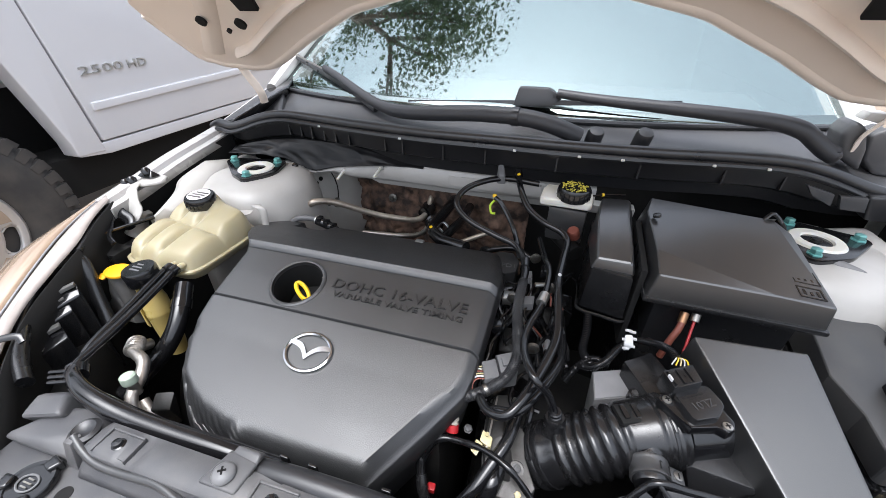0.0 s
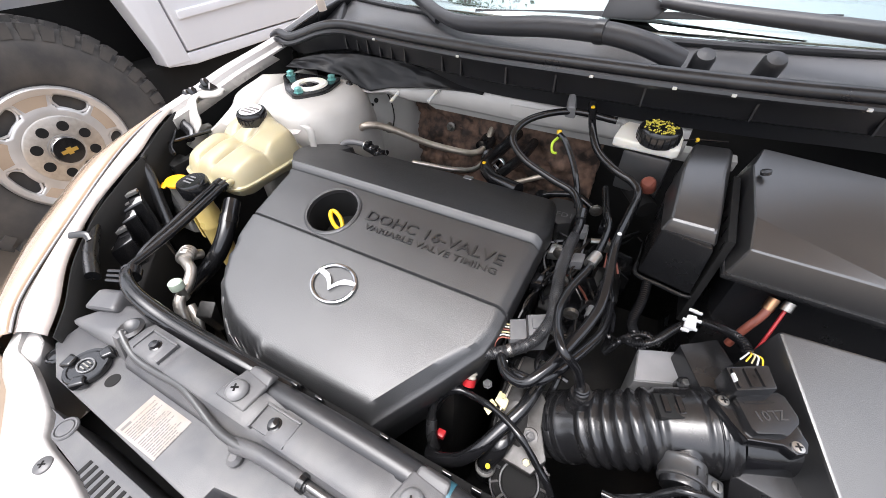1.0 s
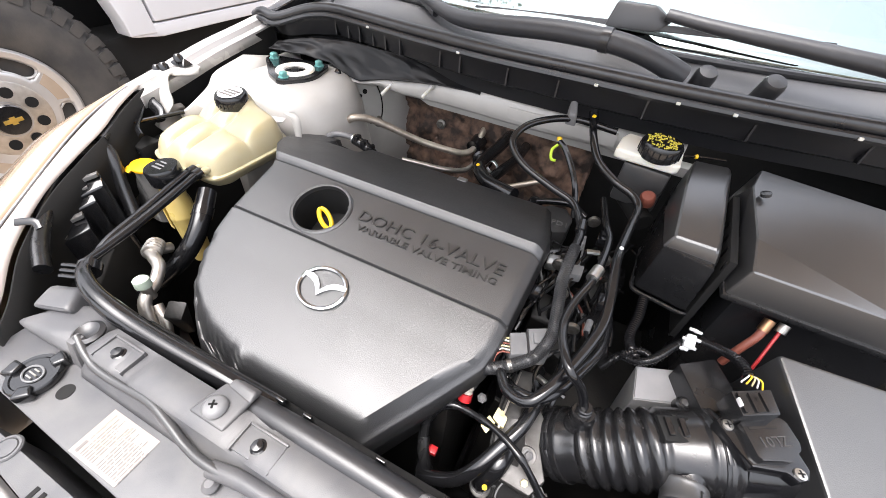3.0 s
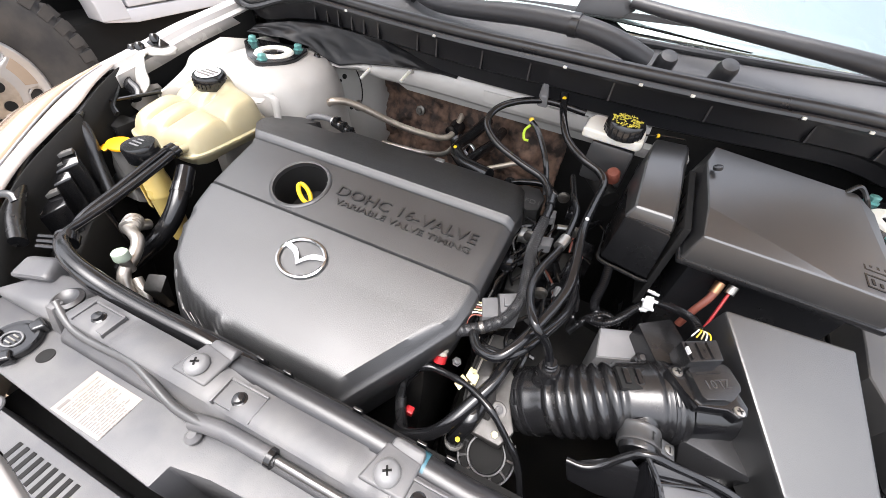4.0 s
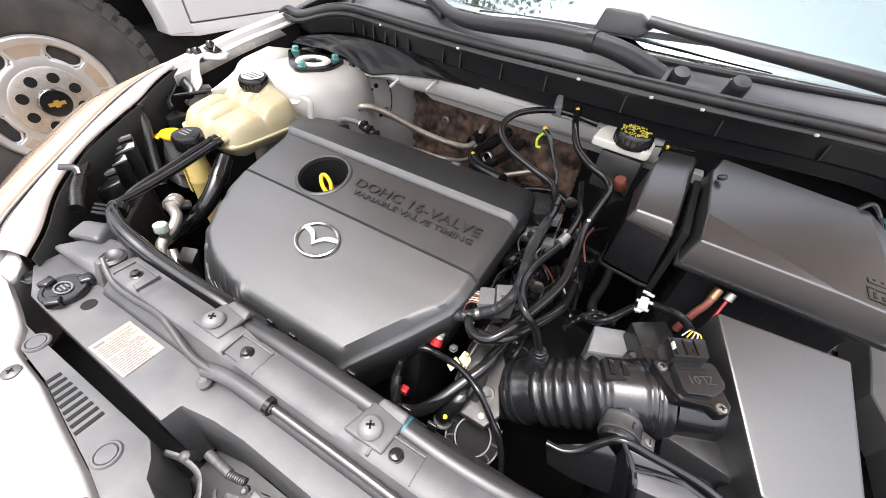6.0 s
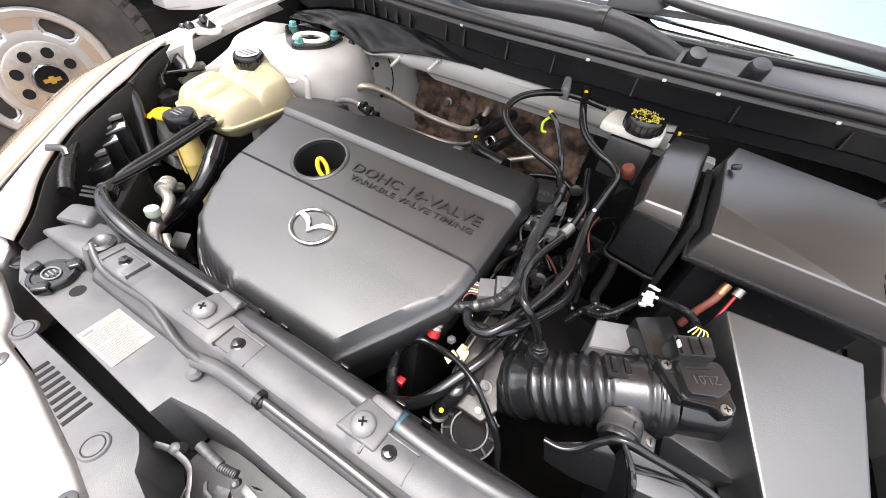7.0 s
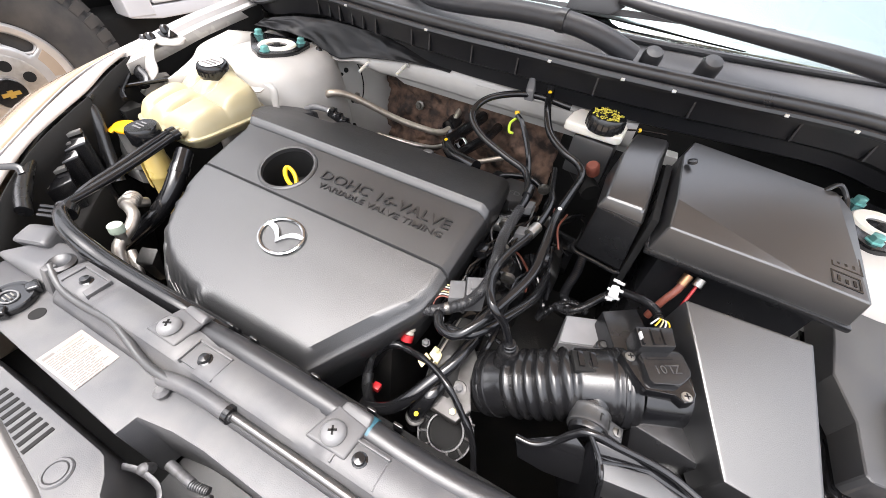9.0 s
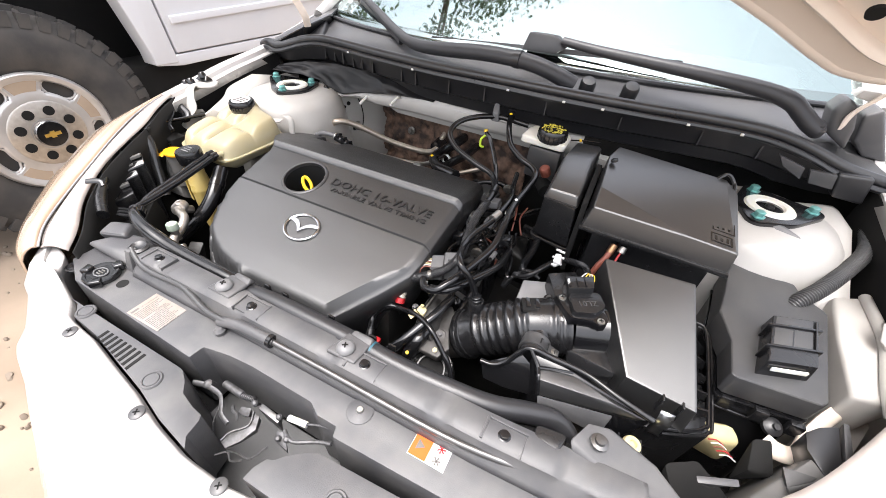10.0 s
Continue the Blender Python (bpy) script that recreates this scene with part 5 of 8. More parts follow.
part("flange_plate", prism([(0.094, 0.563), (0.103, 0.60), (0.122, 0.612), (0.132, 0.60), (0.136, 0.571), (0.152, 0.540), (0.141, 0.520), (0.106, 0.523), (0.092, 0.528)][::-1], 0.772, lambda x, y: 0.789 + 0.22 * (y - 0.556) + 0.15 * (x - 0.127), 0.003, 3), aluminium, throttle, "cast throttle flange", smooth=25)
part("throat", lathe([(0.030, -0.03), (0.036, -0.03), (0.0375, -0.012), (0.0385, 0.012), (0.0385, 0.02)], (0.137, 0.596, 0.751), (0.77, 0.03, 0.64), n=40), aluminium, throttle, "round cast throttle throat")
part("bolt_boss", lathe([(0.012, -0.012), (0.0105, 0.0), (0.0095, 0.002), (0.0, 0.002)], (0.127, 0.556, 0.788), (-0.1, -0.35, 1), n=24), aluminium, throttle, "cast bolt boss")
part("cast_arm", prism([(0.087, 0.642), (0.106, 0.646), (0.110, 0.60), (0.104, 0.568), (0.096, 0.535), (0.089, 0.532), (0.090, 0.56), (0.088, 0.60)][::-1], 0.76, lambda x, y: 0.806 + 0.04 * (y - 0.6), 0.003, 3), aluminium, throttle, "cast support arm", smooth=25)
part("arm_ridge", hull([(0.0875, 0.636, 0.812), (0.090, 0.636, 0.812), (0.086, 0.56, 0.808), (0.0885, 0.56, 0.808), (0.0875, 0.636, 0.80), (0.087, 0.56, 0.80)], 0.0006), bare_pipe, throttle, "bright machined edge")
part("joint_line", tube([(0.084, 0.64, 0.802), (0.082, 0.60, 0.803), (0.083, 0.57, 0.801), (0.088, 0.547, 0.794)], 0.0012, n=6), void_black, throttle)
part("motor_housing", lathe([(0.035, -0.05), (0.035, 0.0), (0.032, 0.006), (0.024, 0.008), (0.022, 0.004), (0.0, 0.004)], (0.132, 0.522, 0.742), (0.05, -0.45, 1), n=30), void_black, throttle, "black throttle motor housing")
for k in range(12):
    a = 2 * math.pi * k / 12
    c = Vector((0.132 + 0.029 * math.cos(a), 0.522 + 0.029 * math.sin(a), 0.748 + 0.013 * math.sin(a)))
    part("housing_rib", hull([c + Vector((q * 0.0014 * -math.sin(a) + w * 0.005 * math.cos(a), q * 0.0014 * math.cos(a) + w * 0.005 * math.sin(a), h)) for q in (-1, 1) for w in (-1, 1) for h in (-0.004, 0.005)], 0), clamp_grey, throttle)
for r in (0.034, 0.0225):
    part("housing_ring", lathe([(r - 0.002, 0.004), (r - 0.0015, 0.0105), (r + 0.0005, 0.0105), (r + 0.0015, 0.002)], (0.132, 0.522, 0.742), (0.05, -0.45, 1), n=36, foot=False), cowl_plastic, throttle)
for x, y, z in ((0.127, 0.556, 0.790), (0.132, 0.531, 0.781), (0.056, 0.603, 0.769)):
    part("bolt", lathe([(0.0065, 0), (0.0065, 0.0015), (0.0043, 0.002), (0.004, 0.007), (0.0, 0.0075)], (x, y, z), (0.1, -0.4, 1), n=6), cream_plastic if x > 0.13 else latch_steel, throttle, "hexagon bolt")

# ---- intake tube and air meter ----
intake = thing("intake_tube", (0.21, 0.59, 0.78), "black ribbed rubber intake tube with clamps", "intake tube")
A0, A1 = Vector((0.128, 0.562, 0.832)), Vector((0.305, 0.634, 0.836))
axis = (A1 - A0).normalized()
BEND = smooth_path([(0.140, 0.596, 0.752), (0.163, 0.597, 0.771), (0.190, 0.598, 0.795), (0.222, 0.604, 0.816), (0.250, 0.615, 0.827), (0.305, 0.634, 0.836)], 12)
BEND_S = [0.0]
for a, c in zip(BEND, BEND[1:]):
    BEND_S.append(BEND_S[-1] + (c - a).length)


def bend_at(s):
    """Point and direction on the middle line of the intake tube, s metres along it."""
    i = next((k for k in range(1, len(BEND_S)) if BEND_S[k] >= s), len(BEND) - 1)
    f = (s - BEND_S[i - 1]) / (BEND_S[i] - BEND_S[i - 1])
    j = min(max(i, 6), len(BEND) - 7)
    return BEND[i - 1].lerp(BEND[i], f), (BEND[j + 6] - BEND[j - 6]).normalized()


def bent_lathe(profile, n=48):
    bm = bmesh.new()
    rings = []
    for r, s in profile:
        c, w = bend_at(s)
        q = Vector((0, -1, 0)).cross(w).normalized()
        p = w.cross(q)
        rings.append([bm.verts.new(c + q * (r * math.cos(2 * math.pi * k / n)) + p * (r * math.sin(2 * math.pi * k / n))) for k in range(n)])
    for a, c in zip(rings, rings[1:]):
        for k in range(n):
            bm.faces.new((a[k], a[(k + 1) % n], c[(k + 1) % n], c[k]))
    return bm


prof = [(0.034, 0.016), (0.0385, 0.016), (0.040, 0.018), (0.040, 0.042), (0.0385, 0.044), (0.0385, 0.055), (0.0375, 0.059)]
for k in range(6):
    s = 0.060 + k * 0.0115
    prof += [(0.0372 + 0.0044 * abs(math.sin(math.pi * j / 12)), s + 0.00096 * j) for j in range(12)]
prof += [(0.038, 0.131), (0.0405, 0.133), (0.041, 0.136), (0.041, 0.160), (0.042, 0.162), (0.0425, 0.167), (0.041, 0.169), (0.0415, 0.172), (0.0435, 0.174), (0.0435, 0.186), (0.0415, 0.188), (0.0415, 0.194), (0.037, 0.195)]
part("bellows", bent_lathe(prof), bellows_rubber, intake, "ribbed rubber bellows", smooth=70)
for s, r, w in ((0.031, 0.0415, 0.009), (0.180, 0.0445, 0.005)):
    clamp = part("hose_clamp", bent_lathe([(r - 0.002, s - w), (r, s - w + 0.001), (r, s - 0.0012), (r - 0.0007, s), (r, s + 0.0012), (r, s + w - 0.001), (r - 0.002, s + w)]), box_plastic, intake, "flat black hose clamp")
    c, w = bend_at(s)
    out = (Vector((-0.1, -0.42, 0.9)) - w * Vector((-0.1, -0.42, 0.9)).dot(w)).normalized()
    along = w.cross(out)
    part("clamp_slot", hull([c + out * (r + h) + along * a + w * d for a in (-0.009, 0.009) for d in (-0.003, 0.001) for h in (-0.002, 0.0012)], 0.0006), gloss_plastic, clamp, "clamp tongue")
side = axis.cross(Vector((0, 0, 1))).normalized()
bk = Vector((0.2455, 0.618, 0.8665))
part("saddle", hull([bk + axis * a + side * d + Vector((0, 0, h)) for a in (-0.016, 0.016) for d, h in ((-0.014, -0.006), (0.014, -0.003), (-0.013, 0.0005), (0.013, 0.002))], 0.0015), void_black, intake, "moulded saddle")
for a in (-0.008, 0.006):
    part("saddle_lug", hull([bk + axis * (a + q) + side * d + Vector((0, 0, h)) for q in (-0.003, 0.003) for d in (-0.010, 0.008) for h in (0.0, 0.0045)], 0.001), gloss_plastic, intake)
part("nipple", lathe([(0.0165, -0.014), (0.0160, 0.002), (0.0150, 0.005), (0.0135, 0.007), (0.0130, 0.020), (0.0134, 0.022), (0.0115, 0.027), (0.0, 0.027)], (0.166, 0.603, 0.816), (-0.12, 0.05, 1), n=24), bellows_rubber, intake, "thick hose nipple")
for k in range(2):
    part("nipple_ring", lathe([(0.0075, 0), (0.0085, 0.001), (0.0085, 0.003), (0.0075, 0.004)], (0.163 - 0.001 * k, 0.6045, 0.843 + 0.006 * k), (-0.2, 0.05, 1), n=16), gloss_plastic, intake)
neck, neck_way = Vector((0.268, 0.562, 0.834)), Vector((-0.02, 1.0, 0.03)).normalized()
reso = part("resonator_neck", lathe([(0.0175, -0.006), (0.0185, -0.003), (0.0190, 0.024), (0.0205, 0.027), (0.0225, 0.034), (0.026, 0.042), (0.026, 0.06)], neck, neck_way, n=36), bellows_rubber, intake, "side branch neck")
clamp = part("neck_clamp", lathe([(0.0185, 0.0), (0.0208, 0.0005), (0.0212, 0.003), (0.0206, 0.004), (0.0206, 0.017), (0.0212, 0.018), (0.0208, 0.0205), (0.0185, 0.021)], neck, neck_way, n=36), clamp_grey, reso, "flat grey band clamp")
for s0, s1, a in ((0.005, 0.013, 0.006), (0.005, 0.013, 0.0175), (0.013, 0.0135, 0.006)):
    q = [neck + neck_way * k + Vector((x, 0, math.sqrt(0.0207 ** 2 - x * x))) for x, k in ((a, s0), (a if s1 - s0 > 0.001 else 0.0175, s1))]
    part("clamp_slot", tube(q, 0.0009, n=6), void_black, clamp)
part("clamp_ear", hull([neck + neck_way * k + Vector((x, 0, z)) for k in (0.001, 0.017) for x, z in ((0.016, 0.010), (0.034, 0.004), (0.034, 0.001), (0.016, 0.002))], 0.002, 3), clamp_grey, clamp, "clamp ear")
part("ear_screw", lathe([(0.0052, 0), (0.005, 0.0015), (0.0, 0.0025)], neck + neck_way * 0.009 + Vector((0.027, 0, 0.006)), (0.25, 0, 1), n=14), dark_zinc, clamp, "crosshead screw")
part("screw_cross", hull([neck + neck_way * (0.009 + k) + Vector((0.0275 + x, 0, 0.0078 + z)) for k in (-0.003, 0.003) for x in (-0.0006, 0.0006) for z in (0, 0.0009)], 0), void_black, clamp)
meter = thing("air_flow_meter", (0.315, 0.63, 0.80), "black plastic air flow meter on the intake tube", "sensor")
M0 = A1 + axis * 0.002
part("meter_pipe", lathe([(0.036, -0.004), (0.0375, 0.0), (0.0375, 0.045), (0.039, 0.048), (0.039, 0.071), (0.0375, 0.074), (0.034, 0.076), (0.030, 0.085)], M0, axis, n=40), gloss_plastic, meter, "glossy meter pipe")
part("meter_base", prism([(0.271, 0.632), (0.276, 0.639), (0.290, 0.649), (0.337, 0.642), (0.347, 0.622), (0.345, 0.612), (0.337, 0.606), (0.328, 0.610), (0.300, 0.601), (0.287, 0.613)][::-1], 0.874, 0.8875, 0.002), gloss_plastic, meter, "black screwed base", smooth=25)
LID = [(0.287, 0.634), (0.290, 0.639), (0.322, 0.658), (0.328, 0.656), (0.3365, 0.639), (0.3365, 0.632), (0.328, 0.617), (0.304, 0.6055), (0.299, 0.608)]
part("meter_lid", prism(LID[::-1], 0.886, 0.8965, 0.0014), box_plastic, meter, "black meter lid", smooth=25)
mx, my, mz = Vector((0.866, 0.5, 0)), Vector((-0.5, 0.866, 0)), Vector((0, 0, 1))
mc = Vector((0.3125, 0.6325, 0.8965))
lettering("moulded_text", "ZL01", mc + mx * 0.014 + my * 0.0005 + mz * 0.0001, -mx, -my, 0.026, 0.0004, clamp_grey, meter, "moulded lettering")
for k, w in ((0.0085, 0.028), (0.0145, 0.010)):
    part("moulded_bar", hull([mc + mx * (a - 0.003) + my * (k + d) + mz * h for a in (-w / 2, w / 2) for d in (-0.0011, 0.0011) for h in (-0.0004, 0.0005)], 0), box_plastic, meter)
for x, y in ((0.2805, 0.6315), (0.3375, 0.6135)):
    sc = part("screw", lathe([(0.0052, 0), (0.0050, 0.0016), (0.0, 0.0024)], (x, y, 0.8875), n=16), zinc, meter, "crosshead screw")
    for a in (20, 110):
        part("screw_cross", prism([tuple(Vector((x, y)) + Matrix.Rotation(radians(a), 2) @ Vector(q)) for q in ((-0.003, -0.0006), (0.003, -0.0006), (0.003, 0.0006), (-0.003, 0.0006))], 0.889, 0.8902, 0), void_black, sc)
plug = part("plug", prism([(0.2745, 0.656), (0.311, 0.677), (0.3165, 0.652), (0.2835, 0.6335)][::-1], 0.880, 0.9075, 0.0016), box_plastic, meter, "black wiring plug")
pc, plug_y = Vector((0.2965, 0.6548, 0.9075)), Vector((-0.35, 0.937, 0))
for a0, a1, h in ((-0.018, -0.0155, 0.003), (-0.006, -0.004, 0.0022), (0.006, 0.008, 0.0022), (-0.004, 0.006, 0.0008)):
    part("plug_rib", hull([pc + mx * a + plug_y * d + mz * z for a in (a0, a1) for d in (-0.010, 0.009) for z in (-0.001, h)], 0.0004), gloss_plastic, plug)
part("plug_latch", hull([pc + mx * a + plug_y * d + mz * z for a in (-0.0195, -0.017) for d in (-0.004, 0.004) for z in (-0.004, 0.0035)], 0.0005), white_clip_mat, plug, "pale worn latch")
part("pipe_lug", lathe([(0.008, -0.012), (0.008, 0.0), (0.006, 0.002), (0.0, 0.002)], (0.262, 0.668, 0.842), (0, -0.2, 1), n=18), box_plastic, meter, "bolted pipe lug")
part("lug_bolt", lathe([(0.0045, 0), (0.004, 0.003), (0.0, 0.0035)], (0.262, 0.668, 0.844), (0, -0.2, 1), n=8), clamp_grey, meter, "dark bolt")
# ---- air filter box and snorkel ----
airbox = thing("air_filter_box", (0.42, 0.65, 0.45), "satin black plastic air filter box with a sloping lid", "air filter box")
part("lid", hull([(0.319, 0.720, 0.915), (0.444, 0.724, 0.918), (0.4705, 0.560, 0.8538), (0.385, 0.564, 0.8604), (0.379, 0.60, 0.8742), (0.464, 0.617, 0.8772), (0.33, 0.735, 0.80), (0.455, 0.74, 0.80), (0.475, 0.562, 0.80), (0.385, 0.57, 0.80), (0.31, 0.722, 0.83)], 0.0025), lid_plastic, airbox, "sloping black lid", smooth=12)
part("side_wing", hull([(0.31, 0.594, 0.832), (0.362, 0.640, 0.835), (0.388, 0.584, 0.832), (0.32, 0.575, 0.80), (0.39, 0.59, 0.79), (0.36, 0.65, 0.79), (0.31, 0.61, 0.78)], 0.003), box_plastic, airbox, "flat black wing of the lid", smooth=14)
part("lower_box", hull([(0.33, 0.77, 0.79), (0.50, 0.735, 0.80), (0.515, 0.585, 0.79), (0.44, 0.556, 0.79), (0.36, 0.57, 0.79), (0.34, 0.75, 0.45), (0.50, 0.72, 0.45), (0.50, 0.60, 0.45), (0.36, 0.59, 0.45)], 0.006), box_plastic, airbox, "lower black box")
rim_line = [(0.478, 0.74, 0.838), (0.493, 0.735, 0.836), (0.500, 0.70, 0.826), (0.506, 0.60, 0.806), (0.502, 0.585, 0.803), (0.486, 0.572, 0.802), (0.445, 0.553, 0.805)]
part("rim", tube(rim_line, 0.0024, n=8), gloss_plastic, airbox, "folded rim")
part("rim", tube([(x + 0.006, y - 0.003, z - 0.004) for x, y, z in rim_line], 0.0022, n=8), gloss_plastic, airbox, "second fold of the rim")
for k in range(5):
    y = 0.715 - 0.028 * k
    part("rim_rib", hull([(0.462 + a, y + d, z) for a, z in ((0, 0.80), (0, 0.84 - 0.008 * k), (0.042, 0.80), (0.04, 0.815)) for d in (-0.0015, 0.0015)], 0), box_plastic, airbox)
clip = part("spring_clip", sheet(lambda u, v: Vector((0.431 + 0.016 * v, 0.5445 - 0.006 * math.sin(math.pi * min(1, u * 1.6)), 0.852 - 0.052 * u)), 12, 2), clip_steel, airbox, "steel spring clip", smooth=60, solid=0.0012)
for x in (0.4275, 0.4495):
    part("clip_tab", box(x - 0.0012, x + 0.0012, 0.546, 0.556, 0.840, 0.868, 0.0006), box_plastic, airbox)
snorkel = thing("air_intake_snorkel", (0.34, 0.52, 0.70), "black plastic air intake snorkel leading to the filter box", "air duct")
RIDGE = [(0.266, 0.545, 0.862), (0.293, 0.548, 0.857), (0.341, 0.551, 0.850), (0.384, 0.541, 0.845), (0.428, 0.535, 0.838)]
part("duct", hull([(0.268, 0.545, 0.855), (0.30, 0.549, 0.852), (0.341, 0.553, 0.845), (0.43, 0.540, 0.830), (0.284, 0.528, 0.838), (0.292, 0.512, 0.81), (0.40, 0.53, 0.80), (0.29, 0.512, 0.72), (0.39, 0.53, 0.72), (0.42, 0.56, 0.72), (0.27, 0.55, 0.72)], 0.003), gloss_plastic, snorkel, "faceted black duct", smooth=20)
part("duct_face", hull([(0.280, 0.531, 0.848), (0.286, 0.517, 0.8445), (0.327, 0.543, 0.847), (0.342, 0.538, 0.8445), (0.382, 0.532, 0.841), (0.424, 0.535, 0.833), (0.292, 0.511, 0.822), (0.384, 0.530, 0.822), (0.30, 0.535, 0.80), (0.40, 0.54, 0.80)], 0.0012), lid_plastic, snorkel, "flat upper face", smooth=14)
# pale face imitates sky reflected at a low angle
part("duct_face", hull([(0.292, 0.509, 0.823), (0.386, 0.528, 0.823), (0.388, 0.534, 0.812), (0.384, 0.525, 0.785), (0.362, 0.518, 0.785), (0.296, 0.506, 0.808), (0.31, 0.53, 0.78), (0.38, 0.54, 0.78)], 0.0015), snorkel_face, snorkel, "flat lower face, sky sheen in its colour", smooth=14)
part("duct_ridge", tube([(0.206, 0.526, 0.816), (0.224, 0.527, 0.818), (0.240, 0.534, 0.828), (0.254, 0.542, 0.850)] + RIDGE, 0.0040, n=10), gloss_plastic, snorkel, "raised ridge")
part("duct_edge", tube([(0.266, 0.543, 0.862), (0.281, 0.530, 0.851), (0.286, 0.517, 0.847), (0.292, 0.510, 0.825)], 0.0026, n=8), gloss_plastic, snorkel, "worn front edge")
part("duct_crease", tube([(0.282, 0.529, 0.851), (0.303, 0.537, 0.8515), (0.325, 0.5445, 0.850)], 0.0016, n=6), gloss_plastic, snorkel)
part("branch", hull([(0.206, 0.526, 0.812), (0.224, 0.527, 0.815), (0.240, 0.534, 0.822), (0.256, 0.546, 0.842), (0.27, 0.54, 0.838), (0.286, 0.525, 0.79), (0.246, 0.518, 0.79), (0.216, 0.518, 0.79)], 0.004), gloss_plastic, snorkel, "curved black branch")
part("grille_well", hull([(0.385, 0.512, 0.80), (0.43, 0.53, 0.80), (0.385, 0.50, 0.78), (0.44, 0.50, 0.78), (0.39, 0.51, 0.72), (0.44, 0.53, 0.72)], 0.002), void_black, snorkel, "dark louvred well")
for k in range(4):
    part("louvre", hull([(0.392 + 0.010 * k + a, 0.503 + c, 0.796 + d) for a in (-0.0012, 0.0012) for c in (0.0, 0.022) for d in (-0.004, 0.004)], 0), gloss_plastic, snorkel)
# ---- battery box and control unit box ----
battery = thing("battery_box", (0.38, 0.87, 0.60), "satin black plastic battery box with a sloped lid", "battery box")
part("lid", hull([(0.278, 0.785, 0.957), (0.425, 0.784, 0.9535), (0.488, 0.784, 0.949), (0.277, 0.828, 0.973), (0.273, 0.925, 0.988), (0.285, 0.97, 0.992), (0.472, 0.97, 0.978), (0.492, 0.945, 0.968), (0.269, 0.781, 0.916), (0.489, 0.778, 0.912), (0.27, 0.97, 0.93), (0.492, 0.97, 0.93)], 0.004, 3), satin_lid, battery, "sloped black lid", smooth=8)
part("lid_lip", hull([(0.266, 0.778, 0.920), (0.491, 0.774, 0.916), (0.266, 0.778, 0.912), (0.491, 0.774, 0.908), (0.268, 0.97, 0.92), (0.492, 0.97, 0.92), (0.268, 0.97, 0.91), (0.492, 0.97, 0.91)], 0.003), box_plastic, battery, "lip of the lid")
part("case", hull([(0.29, 0.80, 0.912), (0.475, 0.80, 0.912), (0.28, 0.96, 0.912), (0.48, 0.96, 0.912), (0.29, 0.80, 0.62), (0.47, 0.80, 0.62), (0.28, 0.96, 0.62), (0.48, 0.96, 0.62)], 0.006), box_plastic, battery, "black battery case")
part("carry_loop", tube([(0.455, 0.965, 0.975), (0.47, 0.975, 0.986), (0.485, 0.97, 0.974), (0.487, 0.95, 0.965)], 0.003, n=8), box_plastic, battery)
part("lid_tab", lathe([(0.006, 0), (0.006, 0.004), (0.0, 0.005)], (0.285, 0.905, 0.988), (-0.4, 0, 1), n=12), box_plastic, battery)


def lid_z(x, y): return 0.949 + 0.118 * (y - 0.784) + 0.0714 * (0.488 - x)


def emboss(x0, x1, y0, y1):
    """A thin raised bar lying on the battery lid."""
    bm = hull([(x, y, lid_z(x, y) + h) for x in (x0, x1) for y in (y0, y1) for h in (-0.001, 0.0016)], 0)
    part("embossed_bar", bm, gloss_plastic, battery)


for x0, x1, y0, y1 in ((0.451, 0.483, 0.821, 0.849), (0.449, 0.479, 0.793, 0.814)):
    for q in ((x0, x1, y0, y0 + 0.002), (x0, x1, y1 - 0.002, y1), (x0, x0 + 0.002, y0 + 0.002, y1 - 0.002), (x1 - 0.002, x1, y0 + 0.002, y1 - 0.002)):
        emboss(*q)
    for k in range(3):
        emboss(x0 + 0.006 + 0.008 * k, x0 + 0.009 + 0.008 * k, y0 + 0.006, y1 - 0.006 - 0.003 * (k % 2))
ecu = thing("control_unit_box", (0.225, 0.88, 0.70), "black plastic engine control unit box", "control unit")
part("lid", hull([(0.199, 0.815, 0.951), (0.250, 0.812, 0.952), (0.192, 0.812, 0.93), (0.255, 0.806, 0.93), (0.199, 0.905, 0.975), (0.246, 0.91, 0.977), (0.208, 0.975, 0.979), (0.256, 0.975, 0.982), (0.19, 0.90, 0.93), (0.258, 0.975, 0.93), (0.205, 0.98, 0.93)], 0.005, 3), satin_lid, ecu, "black lid", smooth=14)
part("case", hull([(0.194, 0.812, 0.935), (0.252, 0.797, 0.935), (0.190, 0.818, 0.85), (0.258, 0.803, 0.85), (0.20, 0.97, 0.935), (0.255, 0.97, 0.935), (0.20, 0.97, 0.80), (0.255, 0.97, 0.80), (0.20, 0.84, 0.83), (0.255, 0.83, 0.83)], 0.004), box_plastic, ecu, "black case")
part("case_lip", tube([(0.188, 0.84, 0.846), (0.19, 0.816, 0.846), (0.222, 0.808, 0.846), (0.258, 0.801, 0.848), (0.262, 0.83, 0.85)], 0.003, n=8), box_plastic, ecu, "lip of the case")
# added near-black filler stands for the shade in the slit between the boxes
part("gap_fill", hull([(0.259, 0.80, 0.95), (0.268, 0.80, 0.95), (0.259, 0.92, 0.97), (0.268, 0.92, 0.97), (0.259, 0.80, 0.80), (0.268, 0.80, 0.80), (0.259, 0.92, 0.8), (0.268, 0.92, 0.8)], 0.002), void_black, ecu, "black bracket")
for k in range(4):
    part("bracket_clip", box(0.2585, 0.267, 0.803 + 0.022 * k, 0.809 + 0.022 * k, 0.93 + 0.004 * k, 0.945 + 0.004 * k, 0.002), gloss_plastic, ecu)

